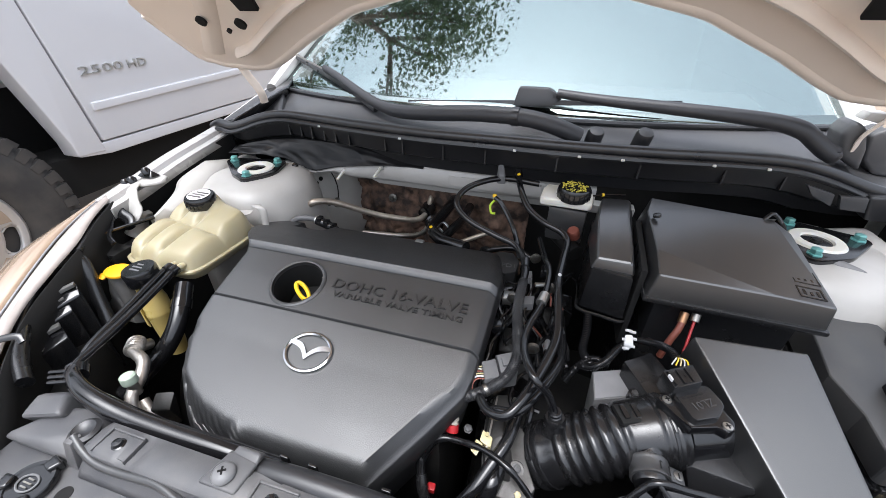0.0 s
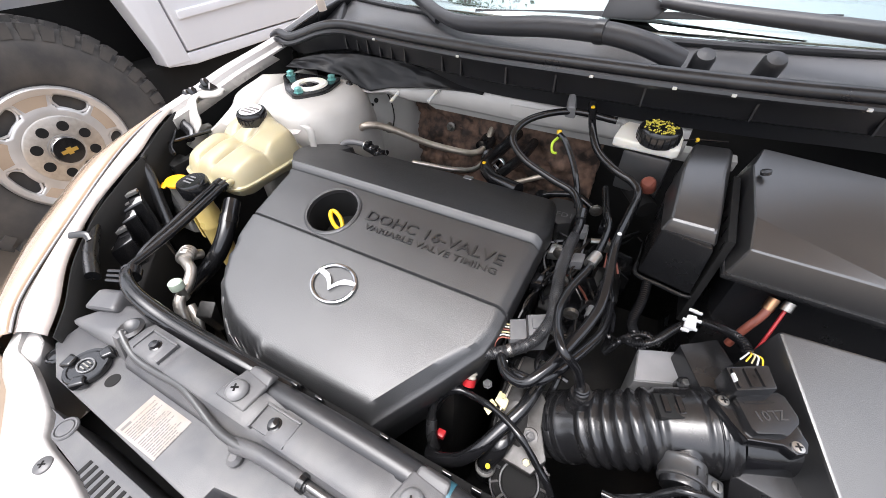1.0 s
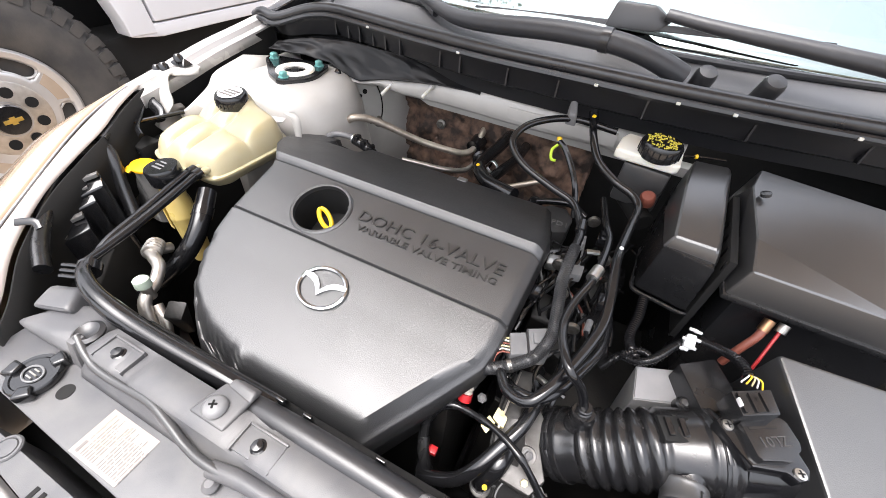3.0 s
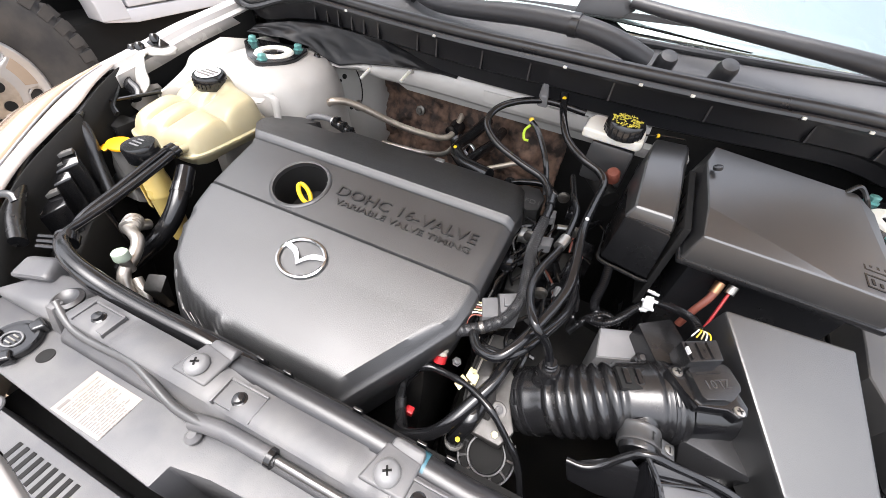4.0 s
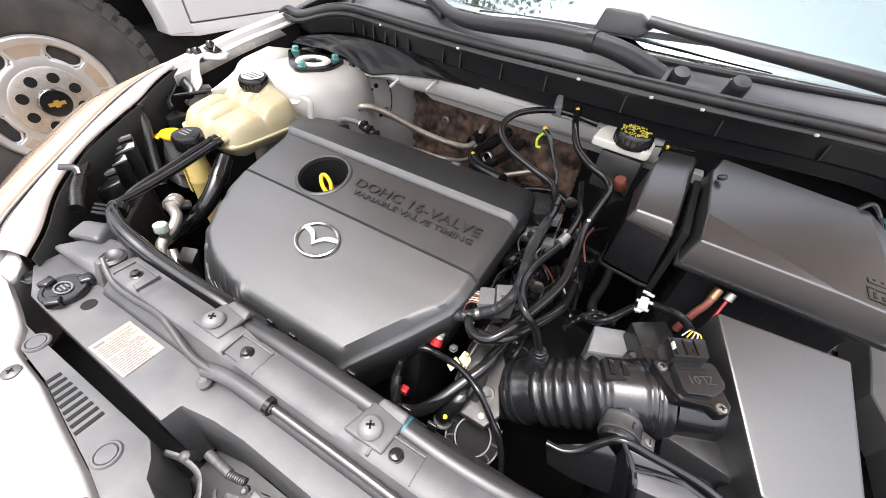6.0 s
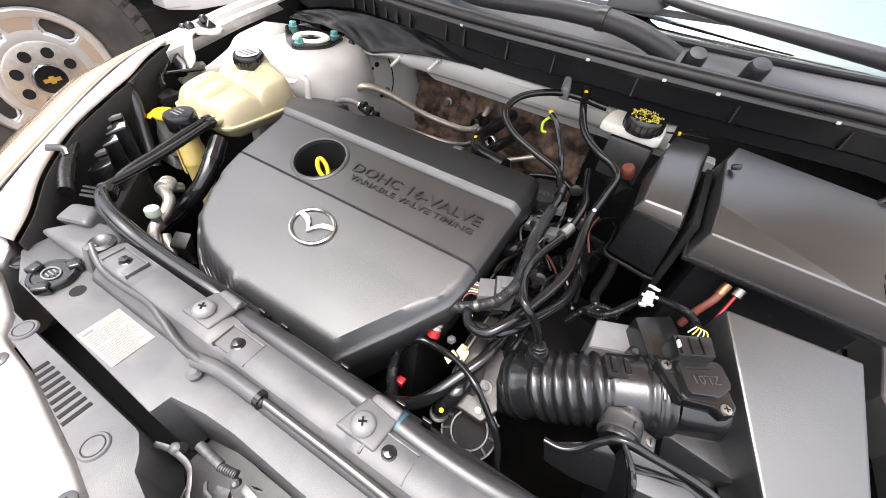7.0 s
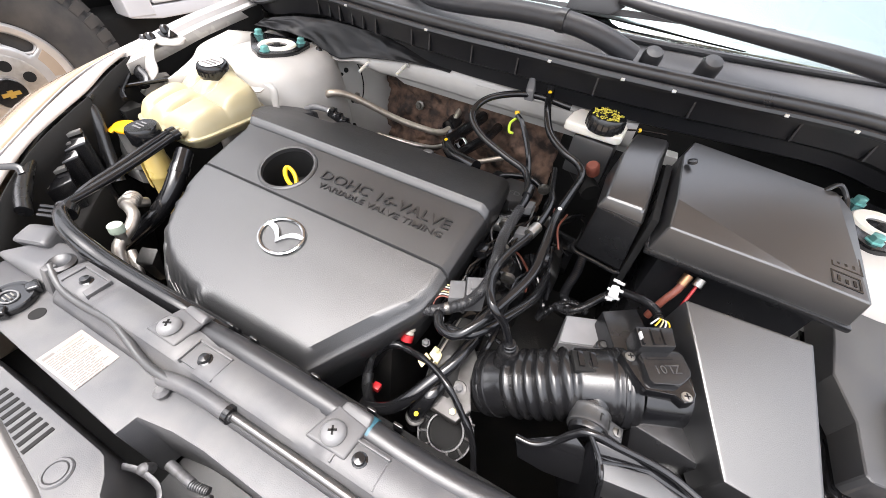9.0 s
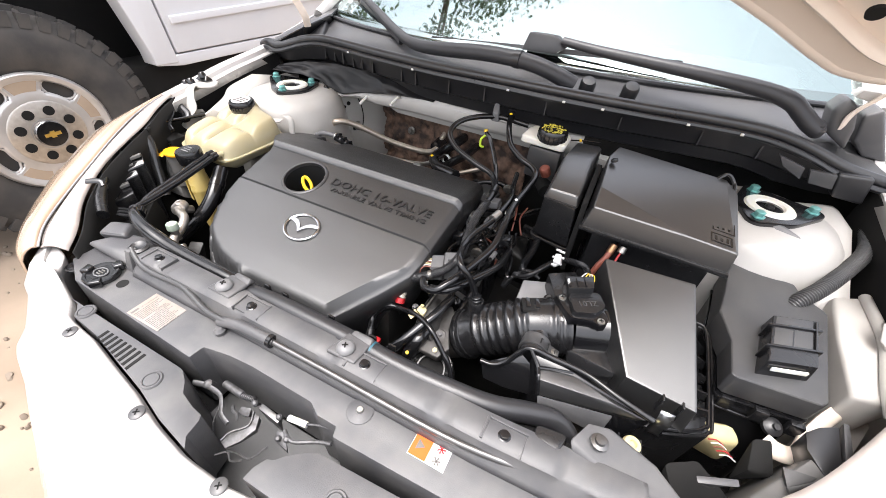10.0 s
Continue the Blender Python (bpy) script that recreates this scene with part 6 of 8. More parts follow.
# ---- fuse box ----
fuse = thing("fuse_box", (0.57, 0.73, 0.60), "black plastic fuse box beside the inner wing", "fuse box")
TOP = [(0.517, 0.880), (0.507, 0.80), (0.498, 0.747), (0.511, 0.695), (0.508, 0.638), (0.514, 0.633), (0.610, 0.642), (0.618, 0.650), (0.650, 0.822), (0.646, 0.829), (0.619, 0.850), (0.613, 0.872), (0.558, 0.876), (0.554, 0.888)]


def fuse_z(x, y): return 0.868 + 0.06 * (y - 0.70) - 0.03 * (x - 0.5)


part("lid", prism(TOP, 0.825, fuse_z, 0.0035, 3), fuse_plastic, fuse, "black lid", smooth=14)
part("case", prism([(0.5 + (x - 0.5) * 0.97 + 0.004, 0.75 + (y - 0.75) * 0.975) for x, y in TOP], 0.62, 0.823, 0.004), box_plastic, fuse, "black case")
part("case_groove", prism([(0.5 + (x - 0.5) * 1.01, 0.75 + (y - 0.75) * 1.008) for x, y in TOP], 0.815, 0.8185, 0.001), gloss_plastic, fuse, "seam line of the lid")
for x in (0.525, 0.565, 0.605):
    part("lid_catch", box(x - 0.008, x + 0.008, 0.630, 0.640, 0.80, 0.822, 0.0015), box_plastic, fuse, "black lid catch")
block_x, block_y = Vector((0.944, 0.33, -0.02)), Vector((0.18, 0.98, 0.05))
b0 = Vector((0.535, 0.650, 0.866))


def on_block(a, c, h): return b0 + block_x * a + block_y * c + Vector((0, 0, h))


# darker plastic than the lid paints in the shade on the block's sides
part("relay_block", hull([on_block(a, c, h) for a in (0.0, 0.066) for c in (0.0, 0.098) for h in (-0.004,)] + [on_block(a, c, 0.024) for a in (0.002, 0.064) for c in (0.004, 0.096)], 0.002), box_plastic, fuse, "raised relay block", smooth=14)
for c in (0.030, 0.072):
    part("block_bar", hull([on_block(a, c + d, h) for a in (-0.004, 0.068) for d in (0, 0.004) for h in (0.0, 0.0268)], 0.001), gloss_plastic, fuse, "black strap")
part("block_bar", hull([on_block(a, c, h) for a in (0.058, 0.061) for c in (0.030, 0.092) for h in (0.022, 0.0268)], 0.0008), gloss_plastic, fuse, "black strap")
part("block_plate", hull([on_block(a, c, h) for a in (0.006, 0.056) for c in (0.036, 0.070) for h in (0.020, 0.0246)], 0.0006), fuse_plastic, fuse, "dusty label field")
part("block_plate", hull([on_block(a, c, h) for a in (0.006, 0.056) for c in (0.078, 0.094) for h in (0.020, 0.0246)], 0.0006), fuse_plastic, fuse, "dusty label field")
part("block_groove", hull([on_block(a, c, h) for a in (0.030, 0.0315) for c in (0.034, 0.070) for h in (0.022, 0.0248)], 0), gloss_plastic, fuse)
part("white_mark", hull([on_block(a, c, h) for a in (0.012, 0.058) for c in (-0.0022, 0.001) for h in (0.010, 0.016)], 0.001), milk_plastic, fuse, "white worn paint mark")
part("side_rail", tube([(0.512, 0.630, 0.80), (0.56, 0.634, 0.797), (0.608, 0.638, 0.795)], 0.002, n=8), box_plastic, fuse)
conduit = tagged(part("wiring_conduit", tube([(0.745, 1.12, 0.92), (0.738, 1.06, 0.91), (0.725, 1.0, 0.90), (0.685, 0.93, 0.893), (0.645, 0.87, 0.885), (0.61, 0.83, 0.868), (0.585, 0.80, 0.84)], 0.0125, n=16, wave=(0.0045, 0.14)), fuse_plastic, smooth=20), "thick black corrugated wiring conduit beside the strut tower", "conduit")
liner = tagged(part("lamp_back_cover", hull([(0.655, 0.685, 0.855), (0.70, 0.69, 0.86), (0.655, 0.78, 0.868), (0.672, 0.885, 0.868), (0.742, 0.92, 0.868), (0.735, 0.80, 0.868), (0.715, 0.70, 0.86), (0.66, 0.685, 0.6), (0.74, 0.90, 0.6), (0.67, 0.88, 0.6)], 0.012, 3), bay_paint), "beige painted rail beside the fuse box", "car part")
part("rail_lip", tube([(0.715, 0.90, 0.872), (0.71, 0.80, 0.872), (0.69, 0.705, 0.866), (0.695, 0.675, 0.85)], 0.008, n=10), bay_paint, liner)

# ---- right front corner ----
corner = thing("support_bracket", (0.37, 0.46, 0.70), "grey bolted bracket at the end of the radiator cover", "bracket")
part("plate", hull([(0.335, 0.445, 0.866), (0.350, 0.478, 0.866), (0.375, 0.485, 0.864), (0.43, 0.475, 0.85), (0.47, 0.45, 0.84), (0.40, 0.43, 0.85), (0.345, 0.435, 0.845), (0.43, 0.475, 0.82), (0.46, 0.44, 0.80), (0.36, 0.43, 0.82)], 0.006, 3), grey_plastic, corner, "grey plate")
part("bolt", lathe([(0.010, 0), (0.010, 0.002), (0.0058, 0.003), (0.0055, 0.007), (0.0, 0.0075)], (0.366, 0.459, 0.866), n=12), rod_steel, corner, "hexagon flange bolt")
part("duct_corner", hull([(0.30, 0.42, 0.855), (0.33, 0.43, 0.862), (0.30, 0.45, 0.862), (0.335, 0.455, 0.86), (0.295, 0.42, 0.82), (0.34, 0.43, 0.82), (0.30, 0.455, 0.82), (0.335, 0.46, 0.82)], 0.006), box_plastic, corner)
part("rubber_seat", lathe([(0.010, -0.01), (0.0115, 0.0), (0.010, 0.004), (0.005, 0.005), (0.004, 0.001), (0.0, 0.001)], (0.416, 0.512, 0.806), (0.1, -0.1, 1), n=24), cream_plastic, corner, "pale rubber seat")
lampR = part("headlamp_shell", hull([(0.505, 0.604, 0.795), (0.545, 0.617, 0.795), (0.515, 0.582, 0.787), (0.555, 0.597, 0.785), (0.50, 0.61, 0.72), (0.56, 0.6, 0.72)], 0.008, 3), cream_plastic, car, "cream headlamp shell with wiring")
part("lamp_arc", tube([(0.572, 0.606, 0.80), (0.586, 0.598, 0.80), (0.606, 0.603, 0.80), (0.622, 0.632, 0.802), (0.646, 0.668, 0.806), (0.672, 0.70, 0.81)], 0.011, n=12, flat=0.6), hood_paint, lampR, "curved cream moulding")
part("lamp_post", hull([(0.590, 0.602, 0.850), (0.607, 0.617, 0.852), (0.630, 0.630, 0.852), (0.620, 0.565, 0.848), (0.602, 0.552, 0.846), (0.588, 0.58, 0.848), (0.60, 0.61, 0.80), (0.63, 0.62, 0.80), (0.61, 0.56, 0.80)], 0.004), cowl_plastic, lampR, "black bracket")
part("post_flange", hull([(0.631, 0.633, 0.856), (0.638, 0.634, 0.856), (0.632, 0.583, 0.852), (0.622, 0.574, 0.851), (0.635, 0.63, 0.83), (0.627, 0.58, 0.83)], 0.002), cowl_grey, lampR, "pale flange of the bracket")
part("reflector_wing", hull([(0.557, 0.541, 0.850), (0.590, 0.544, 0.852), (0.559, 0.518, 0.848), (0.585, 0.538, 0.850), (0.565, 0.535, 0.83)], 0.0015), cowl_grey, lampR, "pale reflector edge")
part("reflector_strip", tube([(0.558, 0.515, 0.849), (0.59, 0.537, 0.852), (0.602, 0.543, 0.853), (0.604, 0.558, 0.853)], 0.003, n=8, flat=0.5), cowl_grey, lampR)
part("housing_strip", hull([(0.471, 0.487, 0.845), (0.473, 0.480, 0.844), (0.512, 0.503, 0.848), (0.513, 0.495, 0.847), (0.49, 0.49, 0.83)], 0.001), cowl_grey, lampR)
part("bulb_cap", lathe([(0.012, 0), (0.012, 0.006), (0.008, 0.009), (0.004, 0.010), (0.004, 0.014), (0.0, 0.014)], (0.584, 0.632, 0.80), (0.1, -0.5, 1), n=20), cowl_plastic, lampR, "grey bulb cap")
part("plug", hull([(0.555, 0.595, 0.81), (0.575, 0.60, 0.815), (0.555, 0.56, 0.79), (0.585, 0.565, 0.79), (0.55, 0.56, 0.75), (0.58, 0.6, 0.75)], 0.004), void_black, lampR, "black lamp plug")
for k in range(5):
    part("wire", tube([(0.512 + 0.003 * k, 0.580 - 0.004 * k, 0.79), (0.520 + 0.003 * k, 0.581 - 0.004 * k, 0.794), (0.530 + 0.003 * k, 0.580 - 0.004 * k, 0.79)], 0.0008, n=6), (red_plastic, milk_plastic, copper_red)[k % 3], lampR)
part("dark_bracket", hull([(0.46, 0.52, 0.79), (0.50, 0.545, 0.79), (0.48, 0.49, 0.77), (0.55, 0.52, 0.77), (0.47, 0.5, 0.7), (0.54, 0.54, 0.7)], 0.006), void_black, lampR)
part("dark_bracket", hull([(0.55, 0.52, 0.80), (0.58, 0.54, 0.80), (0.56, 0.49, 0.78), (0.61, 0.50, 0.78), (0.55, 0.5, 0.7), (0.6, 0.52, 0.7)], 0.006), gloss_plastic, lampR)

# ---- coolant tank ----
tank = thing("coolant_tank", (-0.56, 0.79, 0.70), "yellowed translucent coolant tank with lobes and a black cap", "coolant tank")
TC = [Vector((-0.645, 0.697)), Vector((-0.478, 0.690)), Vector((-0.452, 0.845)), Vector((-0.64, 0.905))]


def tank_plan(u, v):
    s, t = 2 * u - 1, 2 * v - 1
    u, v = 0.5 + 0.5 * s * (1 - 0.10 * t ** 6), 0.5 + 0.5 * t * (1 - 0.10 * s ** 6)
    return TC[0] * ((1 - u) * (1 - v)) + TC[1] * (u * (1 - v)) + TC[2] * (u * v) + TC[3] * ((1 - u) * v)


def tank_top(u, v):
    def pillow(q, cuts):
        a, c = next((a, c) for a, c in zip(cuts, cuts[1:]) if q <= c)
        return 1 - abs(2 * (q - a) / (c - a) - 1) ** 3.2

    def ease(q, w):
        q = min(1, max(0, q / w))
        return math.sin(q * math.pi / 2) ** 0.7
    edge = ease(min(u, 1 - u), 0.11) * ease(min(v, 1 - v), 0.10)
    lobe = pillow(u, (0, 0.26, 0.52, 1.0)) * pillow(v, (0, 0.50, 1.0))
    slope = min(1, 0.80 + 0.4 * v)
    neck = math.exp(-(((u - 0.42) / 0.16) ** 2 + ((v - 0.84) / 0.14) ** 2) ** 1.4)
    h = (0.020 * edge + 0.014 * lobe) * slope + 0.016 * edge * v + 0.026 * neck * (1 - 0.25 * lobe)
    p = tank_plan(u, v)
    return Vector((p.x, p.y, 0.862 + 0.012 * v + h))
bm = sheet(tank_top, 64, 64)
bnd = [e for e in bm.edges if len(e.link_faces) == 1]
mid = Vector((-0.555, 0.79))
for out, drop in ((0.006, 0.001), (0.0, 0.004), (-0.008, 0.001), (-0.004, 0.016), (-0.035, 0.02)):
    res = bmesh.ops.extrude_edge_only(bm, edges=bnd)
    bnd = [g for g in res["geom"] if isinstance(g, bmesh.types.BMEdge)]
    for v in [g for g in res["geom"] if isinstance(g, bmesh.types.BMVert)]:
        d = (Vector((v.co.x, v.co.y)) - mid).normalized()
        v.co += Vector((d.x * out, d.y * out, -drop))
part("tank_body", bm, tank_plastic, tank, "lobed translucent body", smooth=60)
cap = part("cap", lathe([(0.026, -0.02), (0.029, -0.016)] + [(0.0295, 0.004), (0.027, 0.008), (0.0, 0.009)], (-0.572, 0.838, 0.930), (0.02, -0.08, 1), n=34), gloss_plastic, tank, "black screw cap")
part("cap_print", lathe([(0.022, 0), (0.022, 0.0006)], (-0.572, 0.8373, 0.9392), (0.02, -0.08, 1), n=26), white_film, cap, "pale printed cap top")
for k in range(3):
    part("print_bar", box(-0.588 + 0.003 * k, -0.558 + 0.002 * k, 0.826 + 0.008 * k, 0.829 + 0.008 * k, 0.9385, 0.9412 - 0.0006 * (1 - k), 0), ink, cap)
for k in range(24):
    a = 2 * math.pi * k / 24
    part("cap_ridge", tube([(-0.572 + 0.0293 * math.cos(a), 0.838 + 0.0293 * math.sin(a), 0.918), (-0.572 + 0.0293 * math.cos(a), 0.838 + 0.0293 * math.sin(a), 0.931)], 0.0008, n=5, steps=1), gloss_plastic, cap)
for x, y in ((-0.515, 0.692), (-0.50, 0.688)):
    part("outlet", tube([(x + 0.005, y + 0.02, 0.872), (x, y - 0.005, 0.872)], 0.006, n=10), tank_plastic, tank)

# ---- power steering and washer reservoirs ----
steer = thing("steering_fluid_reservoir", (-0.53, 0.645, 0.72), "amber translucent fluid reservoir with a black cap", "reservoir")
part("body", lathe([(0.014, -0.16), (0.017, -0.14), (0.0195, -0.10), (0.0205, -0.075), (0.0215, -0.072), (0.0215, -0.068), (0.0205, -0.065), (0.0205, -0.045), (0.018, -0.034), (0.0175, -0.022), (0.0175, 0.0)], (-0.54, 0.653, 0.868), (-0.16, 0.10, 1), n=30), amber_plastic, steer, "amber body")
part("body_rib", hull([(-0.560, 0.640, 0.838), (-0.552, 0.629, 0.836), (-0.552, 0.636, 0.79), (-0.538, 0.626, 0.77), (-0.563, 0.643, 0.826), (-0.544, 0.624, 0.78)], 0.002), amber_plastic, steer)
cap = part("cap", lathe([(0.0245, -0.016), (0.0262, -0.014), (0.0265, 0.009), (0.0245, 0.0125), (0.0, 0.0128)], (-0.54, 0.654, 0.876), (-0.06, -0.04, 1), n=36), gloss_plastic, steer, "black screw cap")
for k in range(3):
    part("print_bar", box(-0.5525 + 0.002 * abs(k - 1), -0.5285 - 0.002 * abs(k - 1), 0.6455 + 0.0075 * k, 0.6485 + 0.0075 * k, 0.8875, 0.8892, 0), grey_conn, cap)
washer = thing("washer_filler", (-0.62, 0.66, 0.78), "yellow washer fluid filler flap beside the fluid reservoir", "filler cap")
part("flap", hull([(-0.613 + 0.026 * math.cos(2 * math.pi * k / 18), 0.662 + 0.019 * math.sin(2 * math.pi * k / 18), z + 0.06 * 0.019 * math.sin(2 * math.pi * k / 18)) for k in range(18) for z in (0.857, 0.8625)], 0.0015), flap_plastic, washer, "yellow flap")
part("flap_tab", hull([(-0.640, 0.640, 0.855), (-0.622, 0.638, 0.855), (-0.642, 0.652, 0.858), (-0.622, 0.652, 0.860), (-0.638, 0.642, 0.851), (-0.624, 0.642, 0.851)], 0.002), flap_plastic, washer)
part("neck", tube([(-0.618, 0.662, 0.858), (-0.612, 0.658, 0.78)], 0.015, n=14), dusty_grey, washer, "grey filler neck")

# ---- headlamp side, left ----
lampL = thing("headlamp_bracket", (-0.57, 0.52, 0.60), "black headlamp brackets with a round silver sticker", "bracket")
part("upper_block", hull([(-0.652, 0.560, 0.864), (-0.619, 0.602, 0.878), (-0.600, 0.590, 0.866), (-0.620, 0.552, 0.855), (-0.65, 0.56, 0.70), (-0.615, 0.60, 0.70), (-0.59, 0.585, 0.70), (-0.61, 0.55, 0.70)], 0.003), gloss_plastic, lampL, "black upper block")
part("middle_block", hull([(-0.640, 0.545, 0.851), (-0.620, 0.579, 0.862), (-0.598, 0.570, 0.850), (-0.612, 0.538, 0.842), (-0.635, 0.545, 0.70), (-0.615, 0.575, 0.70), (-0.59, 0.565, 0.70), (-0.605, 0.535, 0.70)], 0.003), gloss_plastic, lampL, "black middle block")
blk = part("lower_block", hull([(-0.632, 0.492, 0.827), (-0.603, 0.549, 0.839), (-0.570, 0.535, 0.832), (-0.582, 0.482, 0.822), (-0.63, 0.49, 0.68), (-0.60, 0.545, 0.68), (-0.555, 0.53, 0.68), (-0.57, 0.478, 0.68)], 0.003), gloss_plastic, lampL, "black lower block")
part("sticker", lathe([(0.0092, 0), (0.0092, 0.0008)], (-0.590, 0.5025, 0.8275), (0.05, -0.12, 1), n=24), dark_zinc, blk, "round silver sticker")
# grey strips paint the light on the top faces of the black blocks
for a, c, w in (((-0.650, 0.558, 0.866), (-0.617, 0.600, 0.880), 0.009), ((-0.6385, 0.544, 0.854), (-0.619, 0.578, 0.865), 0.005), ((-0.6385, 0.544, 0.854), (-0.624, 0.528, 0.842), 0.004), ((-0.627, 0.493, 0.830), (-0.600, 0.547, 0.842), 0.011)):
    a, c = Vector(a), Vector(c)
    d = (c - a).cross(Vector((0, 0, 1))).normalized() * w
    part("bracket_ledge", hull([p + q + Vector((0, 0, h)) for p in (a, c) for q in (Vector(), d) for h in (-0.004, 0.002)], 0.0008), dusty_grey, lampL, "ledge painted paler as a lit top face")
part("ribbed_duct", hull([(-0.46, 0.44, 0.862), (-0.42, 0.455, 0.865), (-0.40, 0.425, 0.862), (-0.45, 0.41, 0.858), (-0.47, 0.43, 0.80), (-0.40, 0.45, 0.80), (-0.43, 0.46, 0.82)], 0.008, 3), grey_plastic, lampL, "grey ribbed duct end")
for k in range(3):
    part("duct_rib", tube([(-0.468 + 0.008 * k, 0.463 - 0.006 * k, 0.870), (-0.435 + 0.008 * k, 0.475 - 0.006 * k, 0.872)], 0.0025, n=6), gloss_plastic, lampL)
part("relay", box(-0.70, -0.66, 0.69, 0.73, 0.82, 0.865, 0.004), void_black, lampL)
part("wing_liner", hull([(-0.72, 0.78, 0.85), (-0.70, 0.80, 0.85), (-0.67, 0.70, 0.84), (-0.66, 0.66, 0.82), (-0.70, 0.66, 0.85), (-0.70, 0.8, 0.7), (-0.65, 0.65, 0.7)], 0.006), void_black, lampL, "black wing liner")
part("lever", tube([(-0.70, 0.72, 0.892), (-0.675, 0.755, 0.896), (-0.655, 0.79, 0.898)], 0.006, n=8, flat=0.6), gloss_plastic, lampL)

part("strip_clip", tube([(-0.566, 0.472, 0.890), (-0.548, 0.484, 0.890), (-0.538, 0.482, 0.884)], 0.005, n=8, flat=0.35), gloss_plastic, lampL, "black strip clip")
part("bracket_hardware", hull([(-0.755, 0.872, 0.952), (-0.705, 0.876, 0.950), (-0.75, 0.85, 0.950), (-0.712, 0.855, 0.950), (-0.735, 0.865, 0.964), (-0.72, 0.867, 0.964)], 0.003), gloss_plastic, lampL, "black clip on the wing bracket")
for x, y, z in ((-0.742, 0.836, 0.950), (-0.752, 0.828, 0.946), (-0.728, 0.862, 0.962)):
    part("bracket_screw", lathe([(0.009, -0.006), (0.009, 0.003), (0.005, 0.008), (0.0, 0.008)], (x, y, z), (-0.2, 0.1, 1), n=14), gloss_plastic, lampL)
part("flap", tube([(-0.742, 0.79, 0.915), (-0.725, 0.775, 0.905), (-0.70, 0.77, 0.895), (-0.688, 0.758, 0.885)], 0.012, n=10, flat=0.5), gloss_plastic, lampL, "black rubber flap")
part("lever", tube([(-0.72, 0.755, 0.902), (-0.70, 0.735, 0.898), (-0.68, 0.712, 0.892), (-0.655, 0.70, 0.888)], 0.005, n=8, flat=0.6), gloss_plastic, lampL)
for hx, hz, hr in ((0.25, 0.87, 0.006), (0.18, 0.862, 0.004), (0.1, 0.80, 0.009), (0.32, 0.79, 0.006), (0.06, 0.845, 0.003), (0.06, 0.835, 0.003), (0.3, 0.72, 0.008)):
    q = Vector((-0.50, 1.088, hz)).lerp(Vector((-0.424, 1.25, hz)), hx)
    part("hole", lathe([(hr, 0), (hr, 0.0022)], q + Vector((0.0, -0.001, 0)), (0.88, -0.42, 0), n=14), void_black, car, "dark round opening")
part("bulkhead_wire", tube([(-0.466, 1.145, 0.90), (-0.457, 1.158, 0.86), (-0.455, 1.162, 0.82), (-0.46, 1.155, 0.78)], 0.0015, n=6), rubber, car)
# ---- strut tops ----
for sx, rot in ((-1, 0), (1, 0)):
    top = thing("strut_mount", (sx * 0.56, 1.0, 0.93), "black strut top plate with three teal nuts", "suspension mount", "strut mounts")
    bolts = [(-0.652, 1.031), (-0.541, 1.050), (-0.555, 0.956)] if sx < 0 else [(0.543, 1.056), (0.538, 0.950), (0.632, 1.023)]
    cx, cy = (-0.565, 1.001) if sx < 0 else (0.562, 0.999)
    ring_points = [(bx + 0.019 * math.cos(a), by + 0.019 * math.sin(a), z) for bx, by in bolts for a in [2 * math.pi * k / 14 for k in range(14)] for z in (0.934, 0.9435)]
    ring_points += [(cx + 0.055 * math.cos(a), cy + 0.055 * math.sin(a), z) for a in [2 * math.pi * k / 36 for k in range(36)] for z in (0.934, 0.9435)]
    part("plate", hull(ring_points, 0.002), gloss_plastic, top, "black three-armed plate")
    part("seat_ring", lathe([(0.0, 0.002), (0.020, 0.002), (0.022, 0.006), (0.024, 0.009), (0.038, 0.009), (0.041, 0.006), (0.041, 0.0)], (cx, cy, 0.938), n=34), milk_plastic, top, "white seat ring")
    part("core", lathe([(0.02, 0.0), (0.02, 0.002), (0.008, 0.003), (0.007, 0.008), (0.0, 0.008)], (cx, cy, 0.9395), n=18), dark_metal, top, "rusty strut core")
    for bx, by in bolts:
        nut = part("nut", lathe([(0.0115, 0.0), (0.0115, 0.002), (0.0085, 0.003), (0.0085, 0.010), (0.0065, 0.0115), (0.005, 0.012), (0.0, 0.012)], (bx, by, 0.943), n=6), teal_bolt, top, "teal flange nut")
    top.location.z -= 0.007
tag = tagged(part("harness_clip", hull([(0.56, 0.948, 0.936), (0.62, 0.92, 0.915), (0.56, 0.94, 0.93), (0.615, 0.912, 0.91), (0.57, 0.955, 0.934), (0.60, 0.93, 0.93)], 0.002), grey_conn), "small grey clip on the strut tower", "clip")

# ---- brake fluid reservoir ----
brake = thing("brake_fluid_reservoir", (0.15, 0.96, 0.88), "milky white brake fluid reservoir with a black cap", "brake reservoir")
part("tank_body", prism([(0.100, 0.952), (0.110, 0.948), (0.184, 0.944), (0.191, 0.949), (0.193, 0.985), (0.188, 1.0), (0.112, 1.008), (0.104, 0.99)], 0.962, lambda x, y: 0.977 + 0.06 * (y - 0.95), 0.004, 3), milk_plastic, brake, "milky tank")
# dark grey instead of milky: the dimming below is put into the colour
part("lower_tank", prism([(0.118, 0.955), (0.186, 0.947), (0.19, 0.985), (0.13, 0.995)], 0.89, 0.958, 0.006), clamp_grey, brake, "lower tank, shade given as dark grey")
